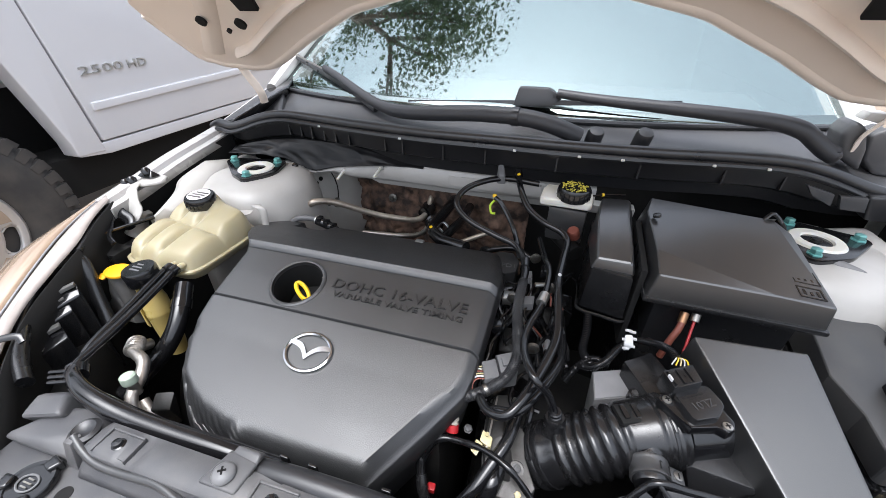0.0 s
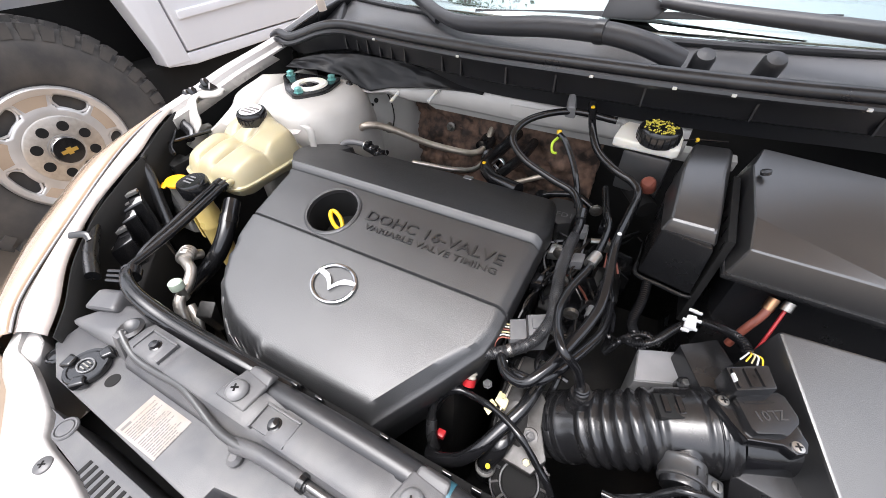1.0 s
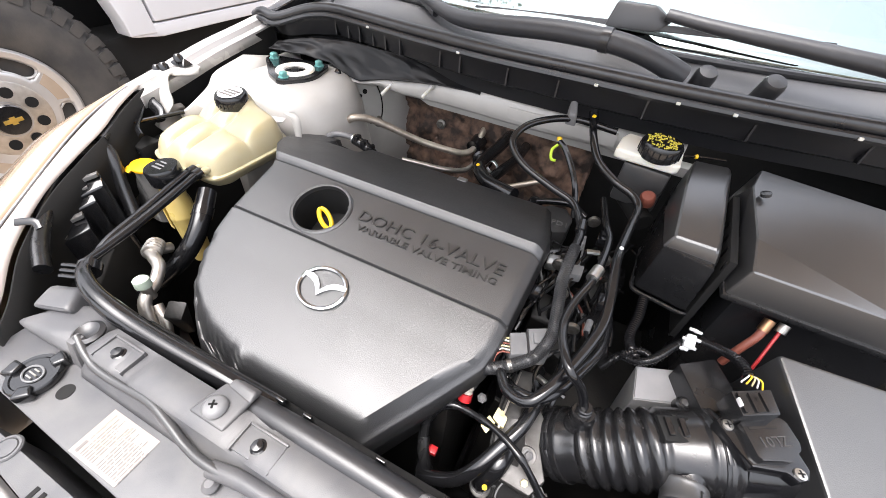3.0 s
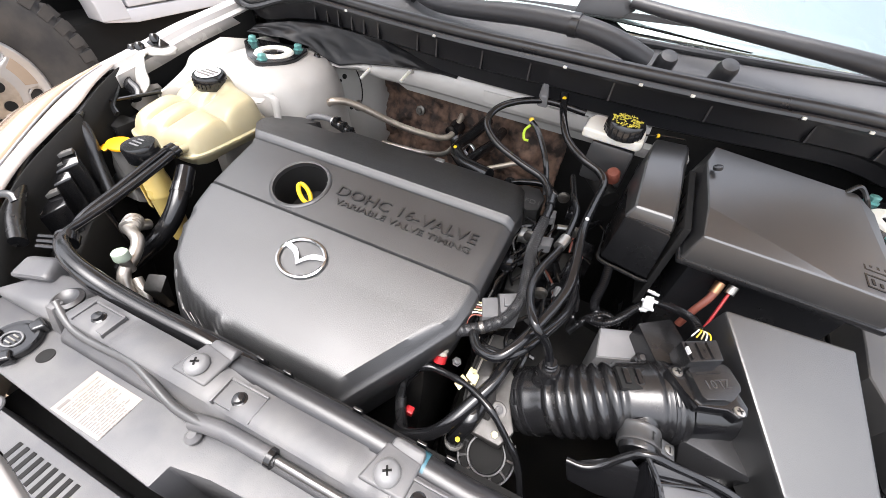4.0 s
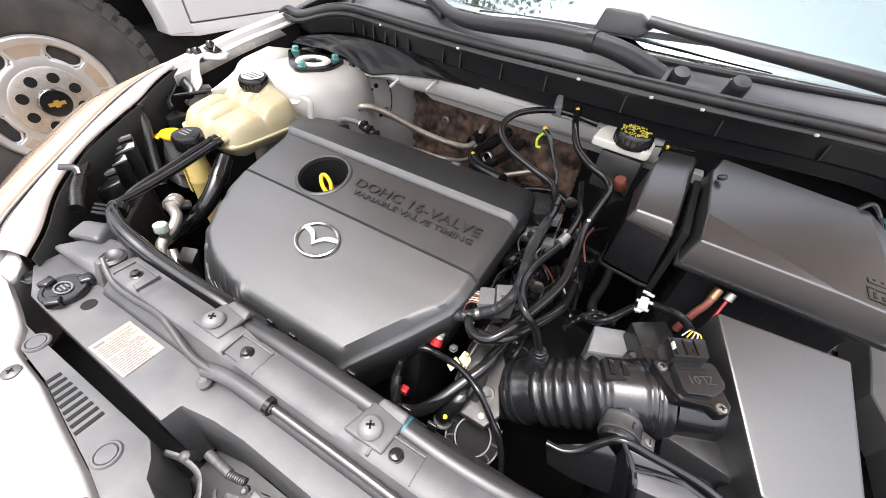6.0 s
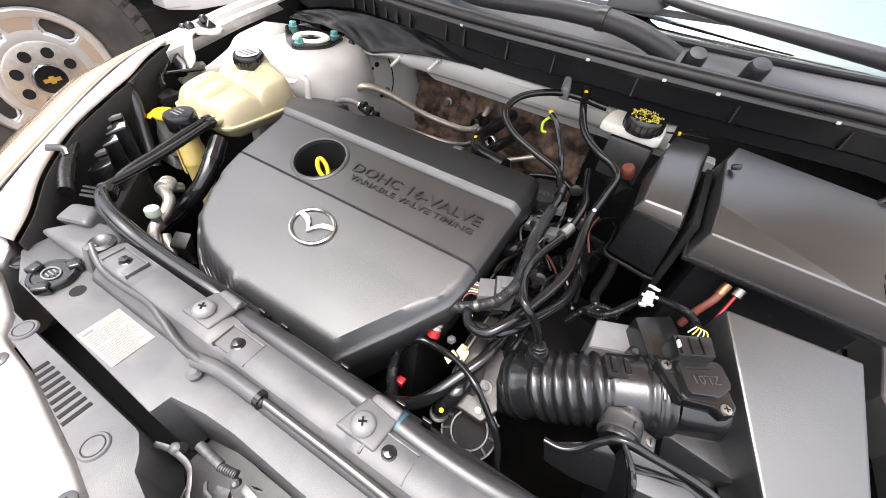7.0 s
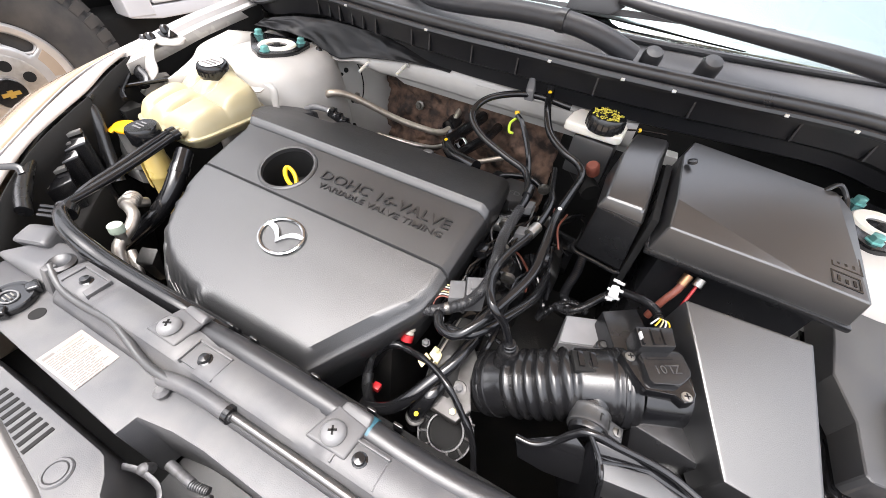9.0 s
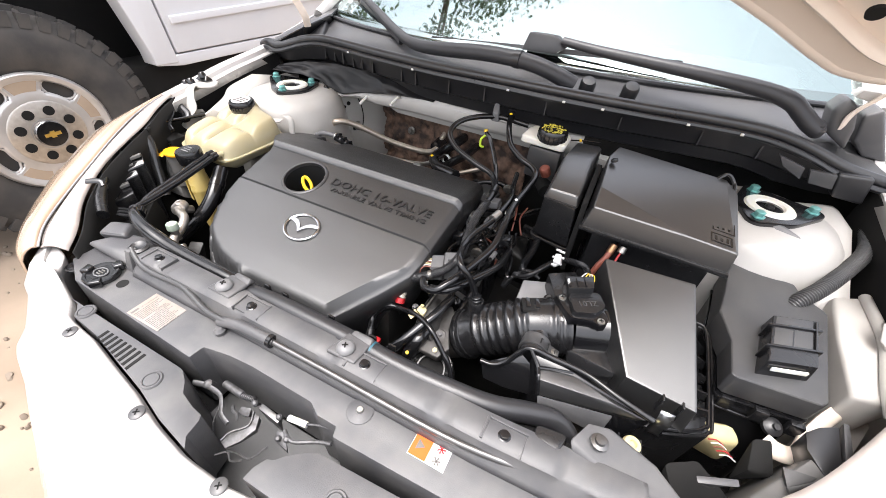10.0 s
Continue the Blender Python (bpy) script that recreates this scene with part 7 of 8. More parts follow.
cap = part("cap", lathe([(0.027, 0), (0.029, 0.002), (0.029, 0.020), (0.027, 0.0235), (0.0, 0.024)], (0.158, 0.967, 0.973), (0, 0, 1), n=36), gloss_plastic, brake, "black screw cap with yellow print")
rng = random.Random(7)
for k in range(105):
    a, r = rng.uniform(0, 2 * math.pi), 0.0245 * math.sqrt(rng.uniform(0.05, 1))
    x, y, l = 0.158 + r * math.cos(a), 0.967 + r * math.sin(a), rng.uniform(0.0010, 0.0026)
    part("print_bar", prism([tuple(Vector((x, y)) + Matrix.Rotation(rng.uniform(0, 3), 2) @ Vector(q)) for q in ((-l, -0.0006), (l, -0.0006), (l, 0.0006), (-l, 0.0006))], 0.9965, 0.9976, 0), yellow_ink, cap)
for k in range(20):
    a = 2 * math.pi * k / 20
    part("cap_ridge", tube([(0.158 + 0.029 * math.cos(a), 0.967 + 0.029 * math.sin(a), 0.976), (0.158 + 0.029 * math.cos(a), 0.967 + 0.029 * math.sin(a), 0.991)], 0.0009, n=5, steps=1), gloss_plastic, cap)
part("master_cylinder", tube([(0.13, 1.0, 0.89), (0.16, 0.96, 0.885), (0.18, 0.93, 0.88)], 0.016, n=14), void_black, brake, "dark master cylinder")
part("sensor_lead", tube([(0.180, 0.985, 0.972), (0.215, 0.995, 0.976), (0.25, 1.0, 0.978)], 0.0016, n=6), rubber, brake, "thin black lead")
part("lead_mark", lathe([(0.003, -0.002), (0.0036, 0.0), (0.003, 0.002)], (0.211, 0.994, 0.9757), (1, 0.3, 0.1), n=10), yellow_plastic, brake, "yellow lead mark")

# ---- hoses, pipes and looms ----
def hose(name, pts, r, material, label, category="hose", **kw):
    return tagged(part(name, tube(pts, r, **kw), material, smooth=60), label, category)


vac = hose("vacuum_hose", [(0.094, 1.024, 0.97), (0.02, 1.018, 0.975), (-0.036, 0.971, 0.97), (-0.052, 0.936, 0.95), (-0.023, 0.911, 0.93), (0.031, 0.895, 0.915), (0.073, 0.884, 0.905), (0.095, 0.834, 0.90), (0.0965, 0.80, 0.895)], 0.0058, rubber, "long looping black vacuum hose over the bulkhead")
part("clamp_band", tube([(0.094, 0.85, 0.902), (0.0955, 0.83, 0.8995)], 0.0078, n=12), gloss_plastic, vac, "black hose band")
part("hose_bracket", hull([(0.008, 1.03, 1.0), (0.02, 1.03, 1.0), (0.01, 1.012, 0.965), (0.028, 1.012, 0.965), (0.01, 1.03, 0.965), (0.028, 1.03, 0.965), (0.014, 1.01, 0.985), (0.026, 1.01, 0.985)], 0.003), grey_conn, vac, "grey hose bracket")
BRAID = [(0.0965, 0.80, 0.895), (0.095, 0.745, 0.888), (0.101, 0.70, 0.879), (0.106, 0.665, 0.868), (0.097, 0.637, 0.856), (0.080, 0.621, 0.847), (0.060, 0.609, 0.840), (0.035, 0.60, 0.832)]
braided = hose("braided_hose", BRAID, 0.0066, braid, "braided sleeve hose running down beside the engine cover", n=14)
core = smooth_path(BRAID, 46)
bm = bmesh.new()
for hand in (-1, 1):
    for k in range(9):
        strand, nrm = [], None
        for i, c in enumerate(core):
            t = (core[min(i + 1, len(core) - 1)] - core[max(i - 1, 0)]).normalized()
            nrm = t.orthogonal().normalized() if nrm is None else (nrm - t * nrm.dot(t)).normalized()
            a = hand * i * 0.20 + k * 2 * math.pi / 9
            strand.append(c + (nrm * math.cos(a) + t.cross(nrm) * math.sin(a)) * (0.0069 + 0.0003 * hand * math.cos(i * 1.8)))
        tube(strand, 0.00055, n=4, steps=1, bm=bm)
part("woven_sleeve", bm, braid_thread, braided, "grey woven threads")["kind"] = "stuff"
tie = part("cable_tie", lathe([(0.0072, -0.003), (0.0082, -0.0025), (0.0082, 0.0025), (0.0072, 0.003)], (0.074, 0.6175, 0.844), (-0.8, -0.55, -0.3), n=18), dark_zinc, braided, "steel band round the sleeve")
part("tie_tail", hull([(0.073 + a, 0.602 + c, 0.842 + d) for a in (-0.004, 0.004) for c in (-0.0015, 0.0015) for d in (-0.007, 0.002)], 0.0005), white_clip_mat, tie, "pale clip tail")
h2 = hose("breather_hose", [(0.050, 1.031, 0.985), (0.062, 0.985, 0.972), (0.083, 0.945, 0.953), (0.115, 0.918, 0.942), (0.145, 0.908, 0.934), (0.158, 0.890, 0.926), (0.154, 0.845, 0.916), (0.149, 0.786, 0.91), (0.153, 0.722, 0.90), (0.152, 0.683, 0.89), (0.136, 0.632, 0.88), (0.118, 0.592, 0.87), (0.103, 0.576, 0.86), (0.081, 0.584, 0.85), (0.066, 0.61, 0.84), (0.06, 0.64, 0.81)], 0.0060, rubber, "long curved black breather hose", n=12)
part("paint_dot", lathe([(0.003, 0), (0.0025, 0.001)], (0.1495, 0.80, 0.9182), (0, -0.3, 1), n=10), white_clip_mat, h2, "white paint dot")
part("end_ring", tube([(0.049, 1.034, 0.987), (0.053, 1.022, 0.981)], 0.0078, n=12), gloss_plastic, h2)
part("paint_mark", lathe([(0.0035, 0), (0.003, 0.001)], (0.0525, 1.018, 0.9875), (0, -0.4, 0.8), n=10), yellow_plastic, h2, "yellow paint mark")
h3 = hose("intake_breather_hose", [(0.112, 0.93, 0.90), (0.125, 0.86, 0.906), (0.135, 0.822, 0.905), (0.130, 0.751, 0.90), (0.115, 0.695, 0.897), (0.113, 0.653, 0.897), (0.128, 0.607, 0.903), (0.148, 0.606, 0.880), (0.163, 0.605, 0.845)], 0.0050, rubber, "black breather hose to the intake tube", n=12)
part("clamp_band", tube([(0.132, 0.765, 0.902), (0.127, 0.745, 0.9)], 0.0078, n=12), zinc, h3, "bright hose clamp")
hose("coolant_hose", [(0.168, 0.75, 0.84), (0.168, 0.713, 0.845), (0.163, 0.68, 0.85), (0.140, 0.625, 0.856), (0.117, 0.59, 0.855), (0.091, 0.59, 0.846), (0.08, 0.61, 0.82)], 0.0062, rubber, "black coolant hose under the breather hose", n=12)
low = hose("throttle_coolant_hose", [(0.118, 0.612, 0.816), (0.115, 0.593, 0.816), (0.109, 0.570, 0.811), (0.096, 0.544, 0.801), (0.079, 0.516, 0.785), (0.060, 0.502, 0.765), (0.029, 0.497, 0.745), (0.02, 0.51, 0.73)], 0.0080, rubber, "black hose bending down from the throttle body", n=12)
stub = hose("drain_hose", [(0.105, 0.55, 0.79), (0.10, 0.53, 0.785), (0.092, 0.518, 0.765), (0.092, 0.515, 0.73)], 0.011, rubber, "short black hose with a yellow paint spot", n=12)
part("paint_spot", lathe([(0.0030, 0), (0.0026, 0.001)], (0.096, 0.5075, 0.781), (0, -0.5, 0.8), n=10), yellow_plastic, stub, "yellow paint spot")
part("spring_band", lathe([(0.0118, -0.0012), (0.0124, 0.0), (0.0118, 0.0012)], (0.092, 0.514, 0.755), n=16), rod_steel, stub, "spring band")
loom = hose("taped_loom", [(0.034, 0.500, 0.71), (0.022, 0.512, 0.74), (0.010, 0.532, 0.762), (0.008, 0.549, 0.778), (0.024, 0.566, 0.791), (0.054, 0.566, 0.798), (0.088, 0.554, 0.814), (0.118, 0.540, 0.815), (0.145, 0.527, 0.795), (0.166, 0.515, 0.775), (0.185, 0.49, 0.74)], 0.0052, rubber, "taped wiring loom arching beside the throttle body", "wiring", n=10, ring=lambda t: (0.0062 if t < 0.45 else 0.0042) + 0.0007 * math.sin(61 * t) * math.sin(23 * t + 1))
part("joint_clip", hull([(0.079, 0.582, 0.812), (0.093, 0.574, 0.812), (0.077, 0.568, 0.809), (0.092, 0.562, 0.809), (0.081, 0.576, 0.795), (0.093, 0.564, 0.795)], 0.0015), cream_plastic, loom, "cream plastic joint clip")
part("clip_lug", hull([(0.084, 0.577, 0.818), (0.088, 0.576, 0.818), (0.083, 0.571, 0.819), (0.087, 0.570, 0.819), (0.086, 0.573, 0.81)], 0.0008), cream_plastic, loom)
part("joint_tail", hull([(0.073, 0.570, 0.808), (0.083, 0.564, 0.809), (0.068, 0.556, 0.803), (0.077, 0.550, 0.803), (0.074, 0.562, 0.798)], 0.001), cream_plastic, loom)
part("loom_sleeve", tube([(0.03, 0.508, 0.72), (0.018, 0.517, 0.748), (0.011, 0.53, 0.761)], 0.0072, n=10), box_plastic, loom)
part("red_plug", hull([(0.020 + a, 0.527 + c, 0.736 + d) for a in (0, 0.011) for c in (-0.005, 0.005) for d in (0, 0.010)], 0.002), red_plastic, loom, "red connector collar")
part("red_collar", tube([(0.0385, 0.583, 0.803), (0.0395, 0.577, 0.796)], 0.0082, n=14), red_plastic, loom)
part("white_sleeve", tube([(0.036, 0.606, 0.826), (0.038, 0.590, 0.810), (0.0385, 0.583, 0.803)], 0.0076, n=14, wave=(0.005, 0.12)), sleeve_tape, loom, "dull pale ribbed sleeve")
for x, y, z in ((0.185, 0.483, 0.742), (0.19, 0.48, 0.74)):
    part("wire_end", tube([(x, y, z), (x + 0.006, y - 0.004, z - 0.006)], 0.0025, n=6), brass, loom)
hl = hose("coolant_return_hose", [(-0.503, 0.690, 0.872), (-0.487, 0.64, 0.872), (-0.476, 0.575, 0.866), (-0.463, 0.51, 0.864), (-0.448, 0.478, 0.868), (-0.420, 0.462, 0.872), (-0.385, 0.453, 0.866), (-0.335, 0.451, 0.852), (-0.27, 0.453, 0.842), (-0.20, 0.457, 0.834), (-0.13, 0.462, 0.82)], 0.0125, rubber, "thick black hose curving round the radiator corner", n=16, ring=lambda t: 0.0064 + 0.0058 * min(1, max(0, (t - 0.36) / 0.3)))
part("hose_band", tube([(-0.451, 0.481, 0.8625), (-0.441, 0.472, 0.861)], 0.0135, n=12), gloss_plastic, hl, "black band")
hose("coolant_return_hose", [(-0.518, 0.685, 0.872), (-0.503, 0.635, 0.872), (-0.49, 0.575, 0.866), (-0.475, 0.515, 0.862), (-0.458, 0.48, 0.852)], 0.0060, rubber, "thin black hose from the coolant tank", n=12)
for x, y in ((-0.5145, 0.683), (-0.500, 0.680)):
    tagged(part("hose_clip", tube([(x, y + 0.006, 0.872), (x + 0.002, y - 0.006, 0.872)], 0.0088, n=12), gloss_plastic), "black spring clip on a coolant hose", "clip", "tank hose clips")
rad = hose("radiator_hose", [(-0.478, 0.672, 0.85), (-0.458, 0.64, 0.835), (-0.449, 0.61, 0.812), (-0.456, 0.58, 0.785), (-0.475, 0.55, 0.76), (-0.49, 0.52, 0.74)], 0.0145, rubber, "wide black radiator hose beside the engine cover", n=16)
part("hose_band", tube([(-0.462, 0.648, 0.839), (-0.456, 0.636, 0.832)], 0.016, n=16), gloss_plastic, rad, "ribbed band")
ac = thing("aircon_pipe", (-0.42, 0.52, 0.70), "bent aluminium air conditioning pipe with a pale green cap", "pipe")
part("pipe", tube([(-0.475, 0.58, 0.80), (-0.468, 0.552, 0.818), (-0.45, 0.545, 0.822), (-0.428, 0.537, 0.82), (-0.415, 0.518, 0.812), (-0.405, 0.49, 0.80), (-0.385, 0.475, 0.76)], 0.0085, n=12), bare_pipe, ac, "aluminium pipe")
part("union", tube([(-0.478, 0.566, 0.815), (-0.458, 0.548, 0.823)], 0.0135, n=16, wave=(0.008, 0.15)), bare_pipe, ac, "ribbed union")
part("port", tube([(-0.408, 0.503, 0.80), (-0.409, 0.503, 0.826)], 0.007, n=12), bare_pipe, ac)
part("cap", lathe([(0.0098, 0), (0.0105, 0.003), (0.0100, 0.012), (0.008, 0.014), (0.0, 0.0142)], (-0.409, 0.503, 0.822), (-0.1, 0.1, 1), n=22), pale_green, ac, "pale green dust cap")
part("second_pipe", tube([(-0.40, 0.50, 0.79), (-0.38, 0.49, 0.77), (-0.37, 0.47, 0.73)], 0.007, n=10), bare_pipe, ac)
part("bracket", hull([(-0.385, 0.51, 0.80), (-0.36, 0.52, 0.80), (-0.38, 0.49, 0.785), (-0.355, 0.50, 0.785), (-0.37, 0.5, 0.74), (-0.36, 0.51, 0.74)], 0.003), dark_metal, ac)
fire = thing("bulkhead_pipe", (-0.30, 1.06, 0.72), "bent bare metal refrigerant pipes in front of the bulkhead", "pipe")
part("pipe", tube([(-0.457, 0.985, 0.811), (-0.454, 0.99, 0.83), (-0.443, 0.995, 0.85), (-0.418, 1.0, 0.869), (-0.384, 1.035, 0.855), (-0.31, 1.092, 0.806), (-0.24, 1.128, 0.783), (-0.212, 1.148, 0.777), (-0.198, 1.165, 0.783), (-0.194, 1.185, 0.80), (-0.194, 1.215, 0.815)], 0.0080, n=14), tan_pipe, fire, "thick bent pipe")
part("pipe", tube([(-0.30, 1.0, 0.805), (-0.27, 1.012, 0.80), (-0.212, 1.036, 0.79), (-0.176, 1.078, 0.78), (-0.17, 1.15, 0.785)], 0.006, n=10), bare_pipe, fire, "thin pipe")
part("service_port", lathe([(0.009, 0), (0.009, 0.012), (0.006, 0.014), (0.006, 0.02)], (-0.393, 1.053, 0.838), (0.2, -0.1, 1), n=14), dark_zinc, fire, "service port")
part("coupling", tube([(-0.198, 1.165, 0.786), (-0.196, 1.20, 0.792)], 0.019, n=16), gloss_plastic, fire, "black pipe coupling")
part("valve_pipe", tube([(-0.435, 0.93, 0.850), (-0.420, 0.935, 0.858), (-0.398, 0.942, 0.858), (-0.380, 0.946, 0.854)], 0.0065, n=10), grey_conn, fire, "grey elbow pipe")
part("valve_block", tube([(-0.382, 0.946, 0.853), (-0.350, 0.943, 0.845), (-0.318, 0.930, 0.836)], 0.0105, n=12), gloss_plastic, fire, "black solenoid valve")
for k in range(3):
    part("valve_fin", hull([(-0.372 + 0.018 * k + a, 0.944 - 0.003 * k + c, 0.859 - 0.005 * k + d) for a in (-0.005, 0.005) for c in (-0.008, 0.008) for d in (-0.008, 0.005)], 0.001), gloss_plastic, fire)
for p in ((-0.383, 0.946, 0.8535), (-0.320, 0.931, 0.837)):
    part("valve_band", lathe([(0.0095, -0.0015), (0.0115, -0.001), (0.0115, 0.001), (0.0095, 0.0015)], p, (1, 0.05, -0.25), n=14), zinc, fire)
part("valve_bracket", hull([(-0.43, 0.920, 0.842), (-0.36, 0.925, 0.83), (-0.43, 0.93, 0.842), (-0.36, 0.935, 0.83), (-0.42, 0.925, 0.825), (-0.37, 0.93, 0.82)], 0.001), box_plastic, fire)
heater = hose("heater_hose", [(-0.03, 0.935, 0.85), (-0.06, 0.95, 0.845), (-0.095, 0.972, 0.838), (-0.125, 1.01, 0.835), (-0.13, 1.06, 0.83), (-0.125, 1.12, 0.83), (-0.12, 1.19, 0.83)], 0.0135, rubber, "black heater hose elbow behind the engine cover", n=14)
part("paint_mark", lathe([(0.004, 0), (0.0035, 0.001)], (-0.126, 1.0, 0.8485), (0, -0.3, 1), n=10), yellow_plastic, heater)
second = hose("heater_hose", [(-0.10, 1.0, 0.82), (-0.09, 1.05, 0.82), (-0.08, 1.12, 0.815), (-0.08, 1.2, 0.81)], 0.011, rubber, "second black heater hose behind the engine cover", n=12)
part("spring_clip", lathe([(0.0125, -0.004), (0.0138, -0.003), (0.0138, 0.003), (0.0125, 0.004)], (-0.114, 1.06, 0.817), (0.2, 1, -0.1), n=8, foot=False), clip_steel, second, "bright spring clip")
part("coupling", lathe([(0.021, -0.012), (0.023, -0.010), (0.023, 0.008), (0.017, 0.012), (0.015, 0.02), (0.0, 0.021)], (-0.148, 1.1, 0.801), (0.1, -1, 0.35), n=26), gloss_plastic, second, "black round coupling")
tagged(part("edge_clip", hull([Vector((-0.126, 0.923, 0.855)) + Vector((a, b, h)) for a in (-0.009, 0.009) for b in (-0.006, 0.006) for h in (-0.004, 0.003)] + [Vector((-0.126, 0.923, 0.855)) + Vector((a, 0.012, -0.012)) for a in (-0.005, 0.005)], 0.0015), clip_steel), "small bright clip at the rear edge of the engine cover", "clip")
hose("fuel_pipe", [(-0.075, 1.02, 0.80), (-0.04, 1.03, 0.815), (0.0, 1.04, 0.833)], 0.0055, tan_pipe, "brass coloured pipe end behind the engine cover", "pipe", n=10)
tagged(part("brown_cap", lathe([(0.010, -0.01), (0.0105, 0.0), (0.0105, 0.007), (0.008, 0.010), (0.0, 0.011)], (0.168, 0.924, 0.926), (-0.3, -0.5, 1), n=18), copper_red), "small reddish brown cap beside the control unit box", "cap")
lime = thing("sensor_lead", (0.0, 0.99, 0.90), "short taped lead with a lime green clip", "wiring")
part("lead", tube([(0.016, 0.978, 0.95), (0.03, 0.965, 0.945), (0.055, 0.933, 0.925), (0.07, 0.915, 0.90), (0.08, 0.90, 0.87)], 0.0045, n=8), rubber, lime, "taped lead")
part("lime_clip", tube([(0.014, 0.978, 0.944), (0.008, 0.97, 0.936), (0.012, 0.96, 0.926), (0.020, 0.958, 0.926)], 0.0024, n=6), lime_plastic, lime, "lime green clip")
part("lead_tip", lathe([(0.0048, 0), (0.004, 0.005), (0.0, 0.006)], (0.014, 0.980, 0.951), (-0.2, 0.2, 1), n=10), yellow_plastic, lime)
conn = thing("wiring_connector", (0.08, 0.66, 0.80), "grey multi-pin wiring connector with loose wires", "connector")
cx0, cu, cw = Vector((0.060, 0.652, 0.856)), Vector((0.86, 0.50, 0)), Vector((0.36, -0.93, 0)).normalized()
for name, a0, a1, b0, b1, z0, z1, m in (("housing", 0.0, 0.022, 0.0, 0.030, -0.03, 0.0, grey_conn), ("housing_step", 0.022, 0.047, -0.002, 0.028, -0.03, 0.005, grey_conn), ("latch_tab", 0.027, 0.042, 0.006, 0.020, 0.004, 0.008, grey_conn), ("end_flange", 0.020, 0.024, -0.003, 0.032, -0.03, 0.004, cowl_plastic)):
    part(name, hull([cx0 + cu * a + cw * c + Vector((0, 0, z)) for a in (a0, a1) for c in (b0, b1) for z in (z0, z1)], 0.0012), m, conn, "grey housing" if name == "housing" else "")
for k in range(6):
    q = cx0 + cw * (0.004 + 0.004 * k)
    part("wire", tube([q + Vector((0, 0, -0.006)), q + Vector((-0.010, -0.004, -0.006)), q + Vector((-0.014, -0.012, -0.012)), q + Vector((-0.008, -0.02, -0.025))], 0.0011, n=6), (cream_plastic, milk_plastic, copper_red)[k % 3], conn)
coil = thing("ignition_module", (0.075, 0.86, 0.82), "dark grey sensor module behind the engine cover", "sensor")
part("body", prism([(0.020, 0.951), (0.034, 0.968), (0.064, 0.970), (0.080, 0.944), (0.077, 0.905), (0.058, 0.893), (0.036, 0.905)][::-1], 0.79, 0.834, 0.003), clamp_grey, coil, "dark grey body", smooth=25)
lettering("moulded_text", "BFD1", (0.038, 0.915, 0.8342), (1, 0.05, 0), (-0.05, 1, 0), 0.036, 0.0006, grey_conn, coil, "moulded lettering")
part("plug", lathe([(0.013, -0.02), (0.0145, -0.018), (0.0145, 0.010), (0.012, 0.013), (0.0, 0.014)], (0.0, 1.0, 0.80), (0.35, -0.3, 1), n=22), gloss_plastic, coil, "round black plug")
part("plug_tag", box(-0.003, 0.007, 0.986, 0.988, 0.80, 0.812, 0.0004), white_clip_mat, coil, "white tag")
part("plug_arm", tube([(0.0, 1.0, 0.805), (0.025, 1.0, 0.818), (0.066, 0.998, 0.828), (0.10, 0.985, 0.82)], 0.0065, n=10), gloss_plastic, coil)
# clutter of hoses and wires between engine and boxes
rng = random.Random(11)
for k in range(12):
    x, y = rng.uniform(0.07, 0.175), rng.uniform(0.72, 0.93)
    z = rng.uniform(0.79, 0.845)
    pts = [(x, y, z)]
    a = rng.uniform(-2.2, -0.9)
    for s in range(4):
        a += rng.uniform(-0.5, 0.5)
        x, y, z = min(0.18, max(0.062, x + 0.03 * math.cos(a))), y + 0.03 * math.sin(a), z + rng.uniform(-0.014, 0.006)
        pts.append((x, y, z))
    tagged(part("wiring_loom", tube(pts, rng.uniform(0.0025, 0.0055), n=8), rng.choice([rubber, rubber, gloss_plastic, braid, gloss_plastic])), "short black loom in the tangle beside the engine cover", "wiring", "looms beside the engine")
for k in range(8):
    x, y, z = rng.uniform(0.07, 0.16), rng.uniform(0.72, 0.90), rng.uniform(0.83, 0.87)
    tagged(part("wire", tube([(x, y, z), (x + rng.uniform(-0.02, 0.02), y - 0.03, z - 0.01), (x + rng.uniform(-0.02, 0.02), y - 0.055, z - 0.03)], 0.0016, n=6), (copper_red, rubber, grey_conn, rubber)[k % 4]), "thin coloured wire in the loom tangle", "wiring", "loose wires")
cloth_conn = [(0.075, 0.80, 0.855, zinc), (0.11, 0.79, 0.86, grey_conn), (0.13, 0.86, 0.88, gloss_plastic), (0.155, 0.76, 0.855, gloss_plastic), (0.10, 0.845, 0.87, grey_conn), (0.068, 0.745, 0.84, gloss_plastic)]
for x, y, z, m in cloth_conn:
    tagged(part("small_plug", hull([(x + a, y + c + 0.3 * a, z + d) for a in (-0.008, 0.008) for c in (-0.011, 0.011) for d in (-0.008, 0.006)], 0.002), m), "small wiring plug in the loom tangle", "connector", "small plugs")
for k in range(9):
    part("cooling_fin", tube([(0.06 + 0.014 * k, 0.484, 0.735), (0.064 + 0.014 * k, 0.480, 0.72), (0.066 + 0.014 * k, 0.478, 0.69)], 0.005, n=8), cowl_plastic, engine)
rng = random.Random(23)
